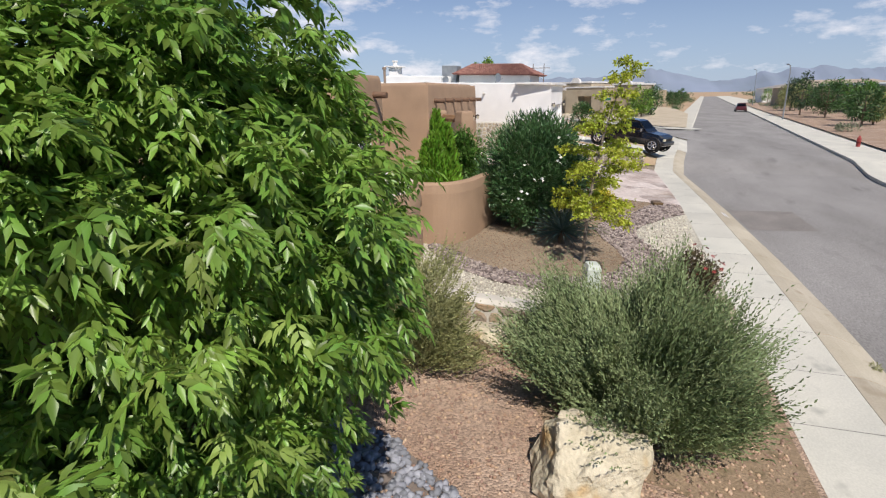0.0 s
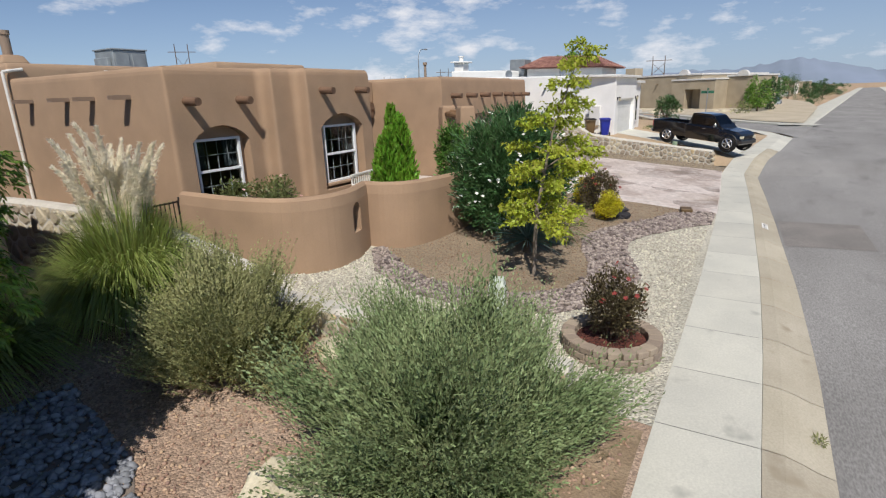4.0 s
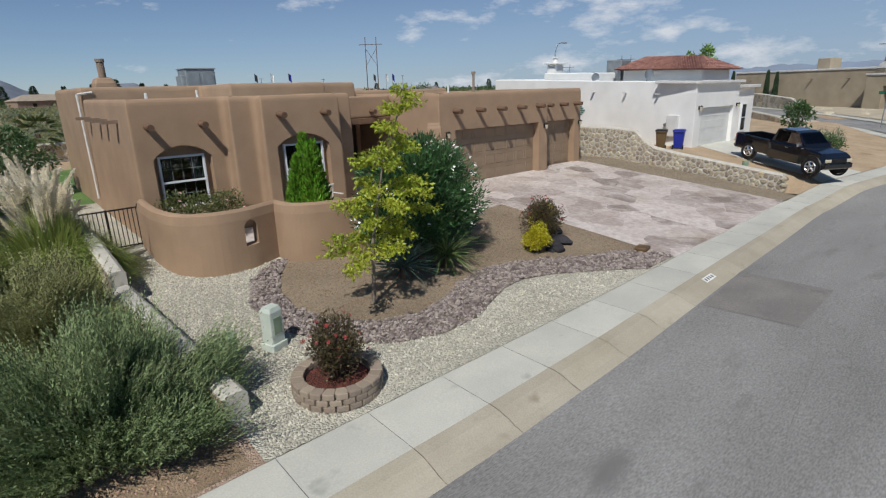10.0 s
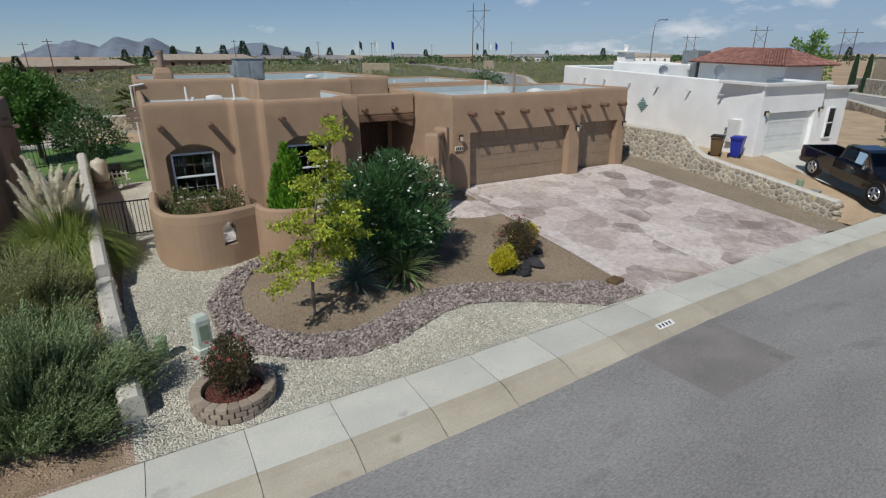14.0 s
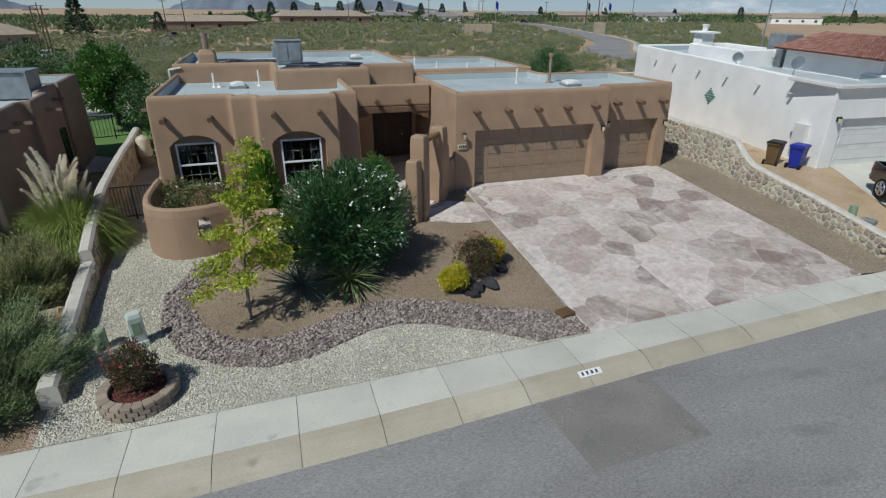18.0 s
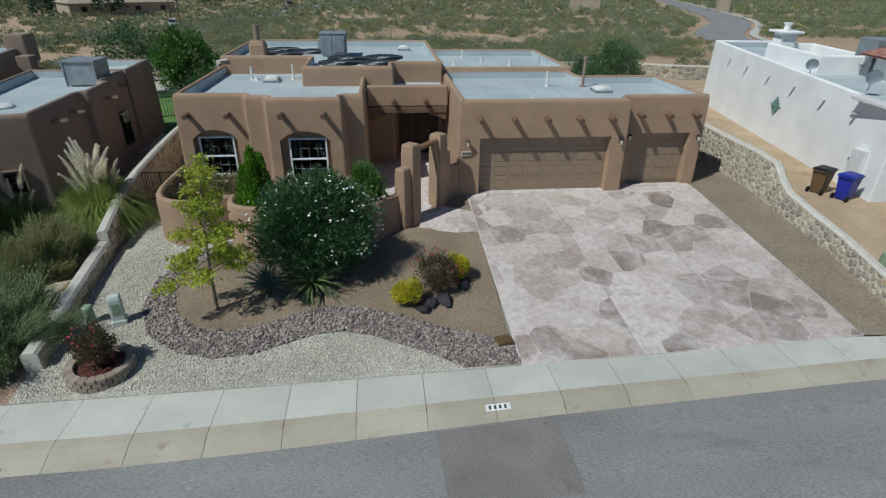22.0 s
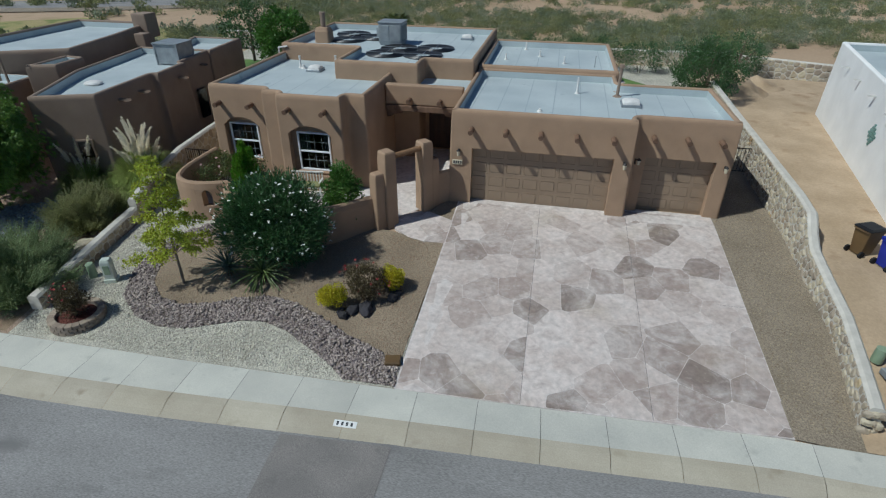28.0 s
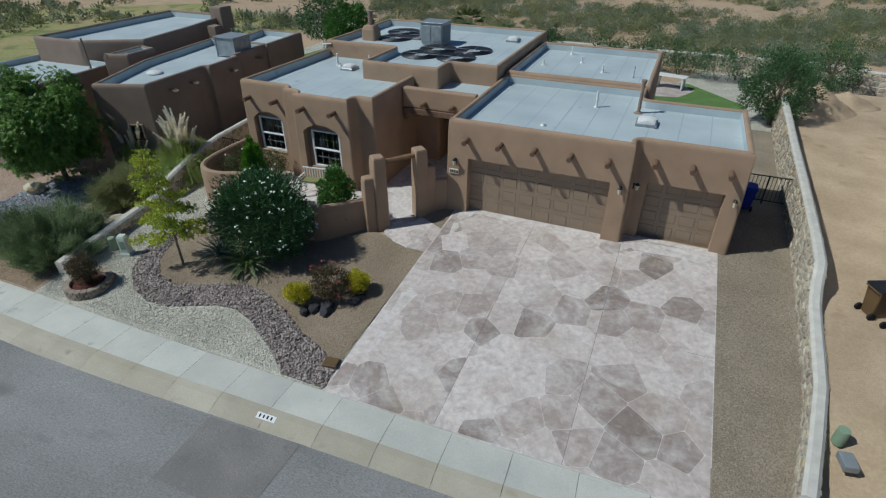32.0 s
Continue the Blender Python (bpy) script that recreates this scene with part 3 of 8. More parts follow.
SAND = material("bare_sand", lin("bca588"), lin("a99376"), 0.7, 0.95, 0.6, 40, fine=0.1, fine_scale=12, spots=lin("9a8062"), spot_scale=0.9, spot_size=0.3)


def lot_rows(xs, lift):
    """The neighbouring lot, rising from the pavement; xs gives the left and right ends of each level."""
    bm = bmesh.new()
    levels = ((None, None), (-8.15, -0.2), (-5.5, 0.13), (-3.0, 0.45), (xs[4][2], 0.45))
    rows = []
    for (a, b, *_), (y, z) in zip(xs, levels):
        row = []
        for k in range(9):
            x = a + (b - a) * k / 8
            if y is None:
                row.append((x, edge_y(x) + 0.015, walk_z(x) + 0.003 + lift))
            else:
                row.append((x, y, (z if k or lift or y > -7 else yard_z(x, y) + 0.01) + lift - 0.022 * min(max(x - 19, 0), 12)))
        rows.append(row)
    loft(bm, rows, closed=False)
    return bm


solo("sand_lot", lot_rows([(9.9, 24.7), (10.0, 30.2), (10.68, 34.2), (10.8, 37.6), (11.3, 52, 21.5)], 0), SAND, "bare sand beside a white house", "ground", kind="structure")
solo("white_driveway", lot_rows([(11.9, 15.7), (12.0, 15.8), (12.9, 16.7), (14.0, 17.8), (14.15, 17.9, -2.6)], 0.012), CONCRETE, "pale concrete driveway of the white house", "driveway", kind="structure")


# ---- road, kerb and pavement ----
def strip(xs, prof, side=1):
    """Faces along the street: prof gives distances from the pavement's inner edge and heights over it."""
    bm = bmesh.new()
    rows = []
    for x in xs:
        s = (edge_y(x + 0.05) - edge_y(x - 0.05)) / 0.1
        nrm = Vector((s, -1)).normalized()
        rows.append([(x + nrm.x * d * wid(x), edge_y(x) + nrm.y * d * wid(x), walk_z(x) + h) for d, h in prof])
    loft(bm, rows, closed=False)
    return bm


PAVE = [(0, -0.2), (0, 0), (1.17, 0.0), (1.17, -0.2)]
KERB = [(1.175, -0.2), (1.175, 0.004), (1.4, -0.012), (1.58, -0.06), (1.72, -0.115), (1.9, -0.15), (1.9, -0.3)]
bm = bmesh.new()
xs = list(np.arange(-70, 22, 1.0)) + [22, 24, 27, 30, 36, 45, 70, 110, 200, 420]
far = lambda x: -17.4 - 0.14 * (x - 7) if x > 7 else -17.4 - 0.02 * (x - 7)
loft(bm, [[(x, edge_y(x) - 1.85 * wid(x), walk_z(x) - 0.151), (x, (edge_y(x) - 1.85 * wid(x) + far(x)) / 2, walk_z(x) - 0.07), (x, far(x), walk_z(x) - 0.151)] for x in xs], closed=False)
solo("road", bm, ASPHALT, "worn grey asphalt street", "road", kind="structure")
bm = bmesh.new()
loft(bm, [[(x, far(x), walk_z(x) - 0.2), (x, far(x), walk_z(x)), (x, far(x) - 1.6, walk_z(x) + 0.02), (x, far(x) - 2.0, walk_z(x) + 0.03), (x + 3, far(x) - 9, walk_z(x) + 0.1)] for x in xs], closed=False)
solo("pavement_opposite", bm, CONCRETE, "pale concrete pavement across the street", "pavement", kind="structure")
NEAR = [(24.6, -12.2), (28, -11.2), (32, -8.9), (36.5, -5.8), (42, -1.2), (48.3, 4.6), (54.8, 11.2), (62.5, 19.6), (90, 50)]
FAR = [(36, -13.7), (38.3, -10.4), (41.6, -7.0), (45.8, -3.4), (51.2, 1.4), (57.2, 7.4), (63.6, 14.4), (70.3, 21.8), (98, 52)]
CROSS_Z = [-0.56, -0.5, -0.4, -0.25, -0.1, 0.05, 0.1, 0.1, 0.0]
bm = bmesh.new()
loft(bm, [[(a[0], a[1], z), ((a[0] + b[0]) / 2, (a[1] + b[1]) / 2, z + 0.05), (b[0], b[1], z)] for a, b, z in zip(NEAR, FAR, CROSS_Z)], closed=False)
solo("cross_road", bm, ASPHALT, "grey asphalt side street", "road", kind="structure")
cross_z = lambda x, y: float(np.interp(x, [34, 42, 49, 56, 120], [-0.5, -0.22, 0.0, 0.16, 0.0]))
GARDEN = material("pale_gravel", lin("bfb39d"), lin("aca08b"), 0.5, 0.95, 0.8, 45, fine=0.1, fine_scale=20)
sheet("far_garden", [(37.9, -13.2), (39.8, -10.2), (42.9, -7.3), (46.9, -3.9), (52.2, 0.7), (58.0, 6.5), (63.8, 14.1), (71, 21.3), (100, 8), (120, -14), (90, -16.8), (60, -15.8)], GARDEN, "pale gravel front garden across the side street", zf=cross_z, lift=0.03)
bm = bmesh.new()
loft(bm, [[(a[0], a[1], z), (a[0], a[1], z + 0.14), (b[0], b[1], z + 0.15)] for a, b, z in zip(FAR, offset(FAR, -1.5, False), CROSS_Z)], closed=False)
solo("pavement_across", bm, CONCRETE, "pale concrete pavement across the side street", "pavement", kind="structure")
bm = bmesh.new()
loft(bm, [[(x, edge_y(x) + 0.9, -0.4), (x, edge_y(x) - 1.28, -0.42), (x, edge_y(x) - 1.4, -0.57), (x, edge_y(x) - 1.4, -0.8)] for x in (36.5, 40, 48, 60, 80, 110, 160, 240, 420)], closed=False)
solo("pavement_beyond", bm, CONCRETE, "pale concrete pavement further down the street", "pavement", kind="structure")
sheet("road_patch", [(-2.6, -10.5), (-0.05, -10.38), (-0.05, -12.25), (-2.5, -12.3)], PATCH, "darker square asphalt repair", "road", zf=lambda x, y: walk_z(x) - 0.151 + (edge_y(x) - 1.85 * wid(x) - y) * 0.0245 + 0.006)
pavement = thing("pavement", (0, 0, 0), "pale concrete pavement slabs with rolled kerb", "pavement", kind="structure")
J0, JW = -8.56, 1.455
for i in range(-6, 17):
    x0, x1 = J0 + i * JW + 0.005, J0 + (i + 1) * JW - 0.005
    q = list(np.linspace(x0, x1, 3))
    part("slab", strip(q, PAVE), CONCRETE, pavement)
    part("kerb", strip(q, KERB), CURB, pavement)
part("pavement_far_end", strip(list(np.arange(-70, J0 - 6 * JW, 2.0)) + [J0 - 6 * JW], PAVE), CONCRETE, pavement)
part("kerb_far_end", strip(list(np.arange(-70, J0 - 6 * JW, 2.0)) + [J0 - 6 * JW], KERB), CURB, pavement)
bm = bmesh.new()
cl = [(x, edge_y(x)) for x in (J0 + 17 * JW, 18, 20)] + [(22.5, -10.15), (24.8, -10.4), (27.2, -9.75), (31.1, -7.6), (35.6, -4.5), (41.1, 0.1), (47.3, 5.8), (53.8, 12.4), (61.4, 20.8)]
zs = [-0.425, -0.425, -0.425, -0.425, -0.42, -0.38, -0.28, -0.12, 0.03, 0.17, 0.22, 0.22]
o1 = offset(cl, -0.87, False)
o2 = offset(cl, -1.42, False)
loft(bm, [[(a[0], a[1], z), (b[0], b[1], z), (c[0], c[1], z - 0.15), (c[0], c[1], z - 0.4)] for a, b, c, z in zip(cl, o1, o2, zs)], closed=False)
part("pavement_corner", bm, CONCRETE, pavement)
part("bed_under_slabs", strip(list(np.arange(-20, 17, 1.0)), [(0.01, -0.015), (1.15, -0.015)]), CRACK, pavement)
# kerb number plate: white ground with plain bars
plate = solo("kerb_number_plate", strip([-1.5, -0.96], [(1.42, -0.006), (1.55, -0.044), (1.6, -0.06)]), PAINTW, "white painted number field with dark bars on the kerb", "sign")
for k in range(4):
    part("figure_bar", strip([-1.43 + k * 0.11, -1.38 + k * 0.11], [(1.46, -0.014), (1.56, -0.045)]), INK, plate)


# ---- driveway of stained flagstones ----
def clip(poly, a, b, c):
    """The part of a polygon where a x + b y < c."""
    out = []
    for i in range(len(poly)):
        p, q = poly[i - 1], poly[i]
        dp, dq = a * p[0] + b * p[1] - c, a * q[0] + b * q[1] - c
        if (dp < 0) != (dq < 0):
            t = dp / (dp - dq)
            out.append((p[0] + (q[0] - p[0]) * t, p[1] + (q[1] - p[1]) * t))
        if dq < 0:
            out.append(q)
    return out


def cells(outline, seeds, gap):
    """Voronoi cells of the seeds within a convex outline, each drawn in by half the gap."""
    out = []
    for i, s in enumerate(seeds):
        poly = list(outline)
        near = sorted((k for k in range(len(seeds)) if k != i), key=lambda k: (seeds[k][0] - s[0]) ** 2 + (seeds[k][1] - s[1]) ** 2)[:16]
        for k in near:
            o = seeds[k]
            a, b = o[0] - s[0], o[1] - s[1]
            d = math.hypot(a, b)
            a, b = a / d, b / d
            poly = clip(poly, a, b, a * (s[0] + o[0]) / 2 + b * (s[1] + o[1]) / 2 - gap / 2)
            if len(poly) < 3:
                break
        if len(poly) >= 3:
            out.append(poly)
    return out


def seeds_in(x0, x1, y0, y1, r, n, seed):
    g = random.Random(seed)
    pts = []
    for _ in range(n):
        p = (g.uniform(x0, x1), g.uniform(y0, y1))
        if all((p[0] - q[0]) ** 2 + (p[1] - q[1]) ** 2 > r * r for q in pts):
            pts.append(p)
    return pts


def drive_z(x, y):
    return 0.0856 * min(y, 0) + 0.022 * min(x, 0) + 0.01


driveway = thing("driveway", (0, 0, 0), "driveway of stained flagstone-pattern concrete", "driveway", kind="structure")
bm = bmesh.new()
loft(bm, [[(x, y, drive_z(x, y) + 0.0155) for x, y in ((x, edge_y(x) + 0.004), (x, -4.0), (x, 0.0), (x, 0.75))] for x in (-0.44, 0.0, 2.0, 4.0, 6.0, 8.57)], closed=False)
loft(bm, [[(x, edge_y(x) + 0.004, drive_z(x, edge_y(x)) + 0.0155), (x, edge_y(x) + 0.002, walk_z(x) - 0.05)] for x in (-0.4, 0.0, 2.0, 4.0, 6.0, 8.56)], closed=False)
bmesh.ops.recalc_face_normals(bm, faces=bm.faces)
part("driveway_base", bm, GROUT, driveway)
quad = [(-0.39, -8.92), (8.55, -8.92), (8.55, 0.55), (-0.39, 0.55)]
slope = [(0.0, -8.84), (4.0, -8.66), (8.56, -8.41)]
for whole in cells(quad, seeds_in(-0.6, 8.8, -9.1, 0.7, 0.74, 2200, 23), 0.013):
    for a, b, back in ((-0.39, 2.585, 0.0), (2.595, 5.585, 0.0), (5.595, 8.55, 0.5)):
        poly = clip(clip(clip(whole, -1, 0, -a), 1, 0, b), 0, 1, back) if len(whole) > 2 else []
        if len(poly) > 2:
            k = (edge_y(b) - edge_y(a)) / (b - a)
            poly = clip(poly, k, -1, k * a - edge_y(a) - 0.02)
        if len(poly) < 3:
            continue
        pr = rounded(poly, 0.07, 3)
        bm = bmesh.new()
        top = [bm.verts.new((x, y, drive_z(x, y) + 0.0175)) for x, y in pr]
        low = [bm.verts.new((x, y, drive_z(x, y))) for x, y in offset(pr, -0.004)]
        bm.faces.new(top)
        for i in range(len(top)):
            j = (i + 1) % len(top)
            bm.faces.new((top[i], low[i], low[j], top[j]))
        part("flagstone", bm, FLAG, driveway)
for x in (2.59, 5.59):
    part("control_joint", flat([(x - 0.005, edge_y(x) + 0.03), (x + 0.005, edge_y(x) + 0.03), (x + 0.005, 0.0), (x - 0.005, 0.0)], lambda x, y: drive_z(x, y) + 0.016, 0.01), CRACK, driveway)
part("control_joint", flat([(-0.38, -4.3), (8.54, -4.25), (8.54, -4.242), (-0.38, -4.292)], lambda x, y: drive_z(x, y) + 0.0182, 0.01), CRACK, driveway)
walkway = thing("entry_walk", (0, 0, 0), "short flagstone-pattern walk to the gate", "path", kind="structure")
wo = [(-0.42, -2.72), (-0.42, -1.3), (-1.35, -0.85), (-1.9, -0.9), (-2.5, -1.5), (-2.3, -2.1), (-1.7, -2.55), (-1.1, -2.72)]
part("walk_base", flat(wo, lambda x, y: drive_z(x, y) + 0.012, 0.1), GROUT, walkway)
for poly in cells(wo, seeds_in(-2.5, -0.4, -2.8, -0.8, 0.6, 300, 5), 0.03):
    part("flagstone", flat(rounded(poly, 0.05, 2), lambda x, y: drive_z(x, y) + 0.018, 0.02), FLAG, walkway)


# ---- the adobe house ----
house = thing("house", (0, 0, 0), "single-storey tan stucco adobe house with flat roofs and wooden vigas", "house")
A = [(-10.6, 0.85), (-8.15, 0.85), (-8.15, 0.45), (-7.4, 0.45), (-7.4, 0.05), (-4.75, 0.05), (-4.75, 0.62), (-4.0, 0.62), (-4.0, 4.75), (-6.2, 4.75), (-6.2, 7.85), (-10.6, 7.85)]
B = [(-0.85, 0), (5.55, 0), (5.55, 0.6), (8.85, 0.6), (8.85, 5.25), (5.3, 5.25), (5.3, 6.66), (-0.85, 6.66)]
C = [(-6.65, 4.2), (-2.9, 4.2), (-2.9, 5.5), (-0.75, 5.5), (-0.75, 14.2), (-10.58, 14.2), (-10.58, 7.3), (-6.65, 7.3)]
D = [(-0.78, 6.4), (5.35, 6.4), (5.35, 13.1), (-0.78, 13.1)]
wall_a = part("wall_bedroom_wing", ring_wall(A, 0.34, -0.6, 3.58, 0.07), STUCCO, house)
wall_b = part("wall_garage_wing", ring_wall(B, 0.42, -0.6, 3.47, 0.1, lower=0.36), STUCCO, house)
part("wall_centre", ring_wall(C, 0.3, -0.6, 3.98, 0.04), STUCCO, house)
part("wall_rear_wing", ring_wall(D, 0.3, -0.6, 3.62, 0.04, lower=0.4), STUCCO, house)
for f in (wall_a, wall_b):
    f.data.polygons.foreach_set("use_smooth", [False] * len(f.data.polygons))
W1 = (-9.98, -8.76, 0.62, 2.06)
W2 = (-6.72, -5.42, 0.66, 2.17)
cut(wall_a, [arch(-10.12, -8.6, 0.5, 2.34, 0.34, 0.3, 1.6), arch(-6.98, -5.28, 0.52, 2.46, 0.34, -0.6, 0.85)])


def block(x0, x1, z0, z1, y0, y1):
    bm = bmesh.new()
    return box(bm, (x0, y0, z0), (x1, y1, z1))


cut(wall_b, [block(0.0, 4.88, -1, 2.12, -0.6, 0.8), block(5.98, 8.28, -1, 2.06, 0.2, 1.3)])


def roof_slab(name, outline, z):
    r = part(name, flat(outline, z, 0.12), ROOF, house, "pale grey coated flat roof")
    return r


roof_a = roof_slab("roof", offset(A, 0.25), 3.2)
roof_b = roof_slab("roof", offset(B, 0.28), 3.13)
roof_c = roof_slab("roof", offset(C, 0.22), 3.62)
roof_d = roof_slab("roof", offset(D, 0.22), 3.26)
roof_slab("roof", [(-4.2, 3.3), (-0.9, 3.3), (-0.9, 5.7), (-2.95, 5.7), (-2.95, 4.4), (-4.2, 4.4)], 3.12)


for o, th, z0, z1 in ((A, 0.27, 3.19, 3.5), (B, 0.3, 3.12, 3.39), (C, 0.24, 3.61, 3.9), (D, 0.24, 3.25, 3.54)):
    part("roof_upstand", upstand(o, th, z0, z1), ROOF, house)


def seam(x0, y0, x1, y1, z, parent, w=0.035):
    bm = bmesh.new()
    d = Vector((x1 - x0, y1 - y0, 0)).normalized()
    nrm = Vector((-d.y, d.x, 0)) * w / 2
    vs = [bm.verts.new(Vector(p) + s) for p, s in (((x0, y0, z + 0.004), nrm), ((x1, y1, z + 0.004), nrm), ((x1, y1, z + 0.004), -nrm), ((x0, y0, z + 0.004), -nrm))]
    bm.faces.new(vs)
    part("roof_seam", bm, SEAM, parent)


for k in range(9):
    seam(-0.3 + k * 0.98, 0.35 if k < 6 else 0.95, -0.2 + k * 0.98, 6.3 if k < 6 else 4.9, 3.13, roof_b)
for k in range(6):
    seam(-0.2 + k * 0.98, 6.7, -0.2 + k * 0.98, 12.8, 3.26, roof_d)
for k in range(5):
    seam(-9.8 + k * 1.1, 1.3, -9.8 + k * 1.1, 4.4, 3.2, roof_a)
    seam(-6.0 + k * 1.05, 5.9, -6.0 + k * 1.05, 13.8, 3.62, roof_c)

# entry: header, beam, porch
bm = bmesh.new()
box(bm, (-4.02, 3.0, 2.62), (-0.83, 3.35, 3.42), 0.08, 3)
part("entry_header", bm, STUCCO, house)
bm = bmesh.new()
box(bm, (-3.98, 2.93, 2.38), (-0.87, 3.2, 2.615), 0.02)
beam = part("entry_beam", bm, VIGA, house, "dark carved timber lintel")
for sx in (-1, 1):
    bm = bmesh.new()
    x = -2.43 + sx * 1.2
    loft(bm, [[(x - sx * 0.35, y, 2.375), (x + sx * 0.33, y, 2.375), (x + sx * 0.33, y, 2.12), (x + sx * 0.18, y, 2.14), (x + sx * 0.02, y, 2.24), (x - sx * 0.3, y, 2.29)] for y in (2.97, 3.17)], cap=True)
    part("corbel", bm, VIGA, beam)
bm = bmesh.new()
box(bm, (-4.0, 5.35, -0.3), (-0.8, 5.55, 3.1))
entry_wall = part("entry_back_wall", bm, STUCCO, house)
cut(entry_wall, [block(-2.75, -0.98, 0.03, 2.3, 5.2, 5.7), block(-3.55, -2.95, 0.2, 2.1, 5.2, 5.7)])
bm = bmesh.new()
box(bm, (-2.75, 5.42, 0.03), (-0.98, 5.47, 2.3))
fd = part("front_door", bm, DARKWOOD, house, "dark panelled front door")
for k in range(6):
    bm = bmesh.new()
    x, z = -2.62 + (k % 2) * 0.85, 0.2 + (k // 2) * 0.68
    box(bm, (x, 5.395, z), (x + 0.66, 5.425, z + 0.52), 0.012)
    part("door_panel", bm, DARKWOOD, fd)
bm = bmesh.new()
tube(bm, (-1.44, 5.41, 1.02), (-1.44, 5.33, 1.02), 0.03)
part("door_handle", bm, STEEL, fd)
part("sidelight_pane", box(bmesh.new(), (-3.55, 5.44, 0.2), (-2.95, 5.452, 2.1)), GLASS, house)
bm = bmesh.new()
for a, b in (((-3.58, 0.17), (-3.52, 2.13)), ((-2.98, 0.17), (-2.92, 2.13)), ((-3.58, 2.07), (-2.92, 2.13)), ((-3.58, 0.17), (-2.92, 0.23))):
    box(bm, (a[0], 5.40, a[1]), (b[0], 5.46, b[1]))
part("sidelight_frame", bm, VINYL, house)


def viga(x, y, z, length=0.42, r=0.092, parent=house, turn=0.0):
    bm = bmesh.new()
    tube(bm, (0, 0.06, 0), (0, -length, -0.02), r, r * 0.94, 14)
    part("viga", bm, VIGA, parent, "round dark timber beam end", smooth=False, at=pose(x, y, z, 0, 0, turn))


for x in (-0.02, 1.18, 2.36, 3.55, 4.74):
    viga(x, 0.08, 2.82)
for x in (6.1, 7.18, 8.25):
    viga(x, 0.68, 2.79)
for x in (-6.83, -5.42):
    viga(x, 0.12, 3.05)
for x in (-10.12, -8.76):
    viga(x, 0.92, 2.88)
for x in (-3.0, -1.75):
    viga(x, 3.03, 2.86, 0.36)


def canale(x, y, z, turn):
    """A sheet-metal roof drain that sticks out of a parapet."""
    bm = bmesh.new()
    box(bm, (-0.09, -0.42, 0), (0.09, 0.05, 0.02))
    box(bm, (-0.09, -0.42, 0.02), (-0.075, 0.05, 0.09))
    box(bm, (0.075, -0.42, 0.02), (0.09, 0.05, 0.09))
    return bm, pose(x, y, z, 0, 0, turn)


for y in (2.2, 3.6, 4.7, 6.4):
    bm, m = canale(-10.52, y, 2.95, -90)
    part("canale", bm, STUCCO_B, house, "tan metal roof drain", at=m)


def sash_window(x0, x1, z0, z1, y, parent, lower=True):
    """A white sash window with a grid in its upper half."""
    w = part("window", box(bmesh.new(), (x0 + 0.02, y + 0.06, z0 + 0.02), (x1 - 0.02, y + 0.066, z1 - 0.02)), GLASS, parent, "white framed sash window")
    w.visible_shadow = False
    bm = bmesh.new()
    t, zm = 0.055, (z0 + z1) / 2
    for a, b in (((x0, z0), (x0 + t, z1)), ((x1 - t, z0), (x1, z1)), ((x0 + t, z1 - t), (x1 - t, z1)), ((x0 + t, z0), (x1 - t, z0 + t)), ((x0 + t, zm - 0.025), (x1 - t, zm + 0.025))):
        box(bm, (a[0], y, a[1]), (b[0], y + 0.09, b[1]))
    part("window_frame", bm, VINYL, w)
    for a, b in ((zm + 0.03, z1 - t), (z0 + t, zm - 0.03)):
        for k in (1, 2, 3):
            x = x0 + t + (x1 - x0 - 2 * t) * k / 4
            part("muntin", box(bmesh.new(), (x - 0.008, y + 0.07, a), (x + 0.008, y + 0.085, b)), VINYL, w)
        z = (a + b) / 2
        part("muntin", box(bmesh.new(), (x0 + t, y + 0.071, z - 0.008), (x1 - t, y + 0.084, z + 0.008)), VINYL, w)
    part("window_sill", box(bmesh.new(), (x0 - 0.08, y - 0.12, z0 - 0.07), (x1 + 0.08, y + 0.06, z0 - 0.005), 0.012), STUCCO, w)
    return w


def curtain(x0, x1, z0, z1, y, parent):
    bm = bmesh.new()
    n = 24
    loft(bm, [[(x0 + (x1 - x0) * i / n, y + 0.03 * math.sin(i * 1.9), z) for i in range(n + 1)] for z in (z0, z1)], closed=False)
    part("curtain", bm, material("curtain_cloth", lin("9a9fa1"), lin("83888a"), 3, 0.9), parent)


for wx, y in ((W1, 1.04), (W2, 0.25)):
    w = sash_window(*wx, y, house)
    curtain(wx[0] - 0.1, wx[0] + 0.4, 1.38, 2.3, y + 0.24, w)
    curtain(wx[1] - 0.34, wx[1] + 0.1, 1.38, 2.3, y + 0.24, w)
    x0, x1 = wx[0] - 0.34, wx[1] + 0.34
    bm = bmesh.new()
    loft(bm, [[(x0, yy, 0.3), (x1, yy, 0.3), (x1, yy, 2.7), (x0, yy, 2.7)] for yy in (y + 0.09, y + 0.15)], cap=True)
    surround = part("window_surround", bm, STUCCO, w)
    cut(surround, [block(wx[0] + 0.03, wx[1] - 0.03, wx[2] + 0.03, wx[3] - 0.03, y - 0.2, y + 0.6)])


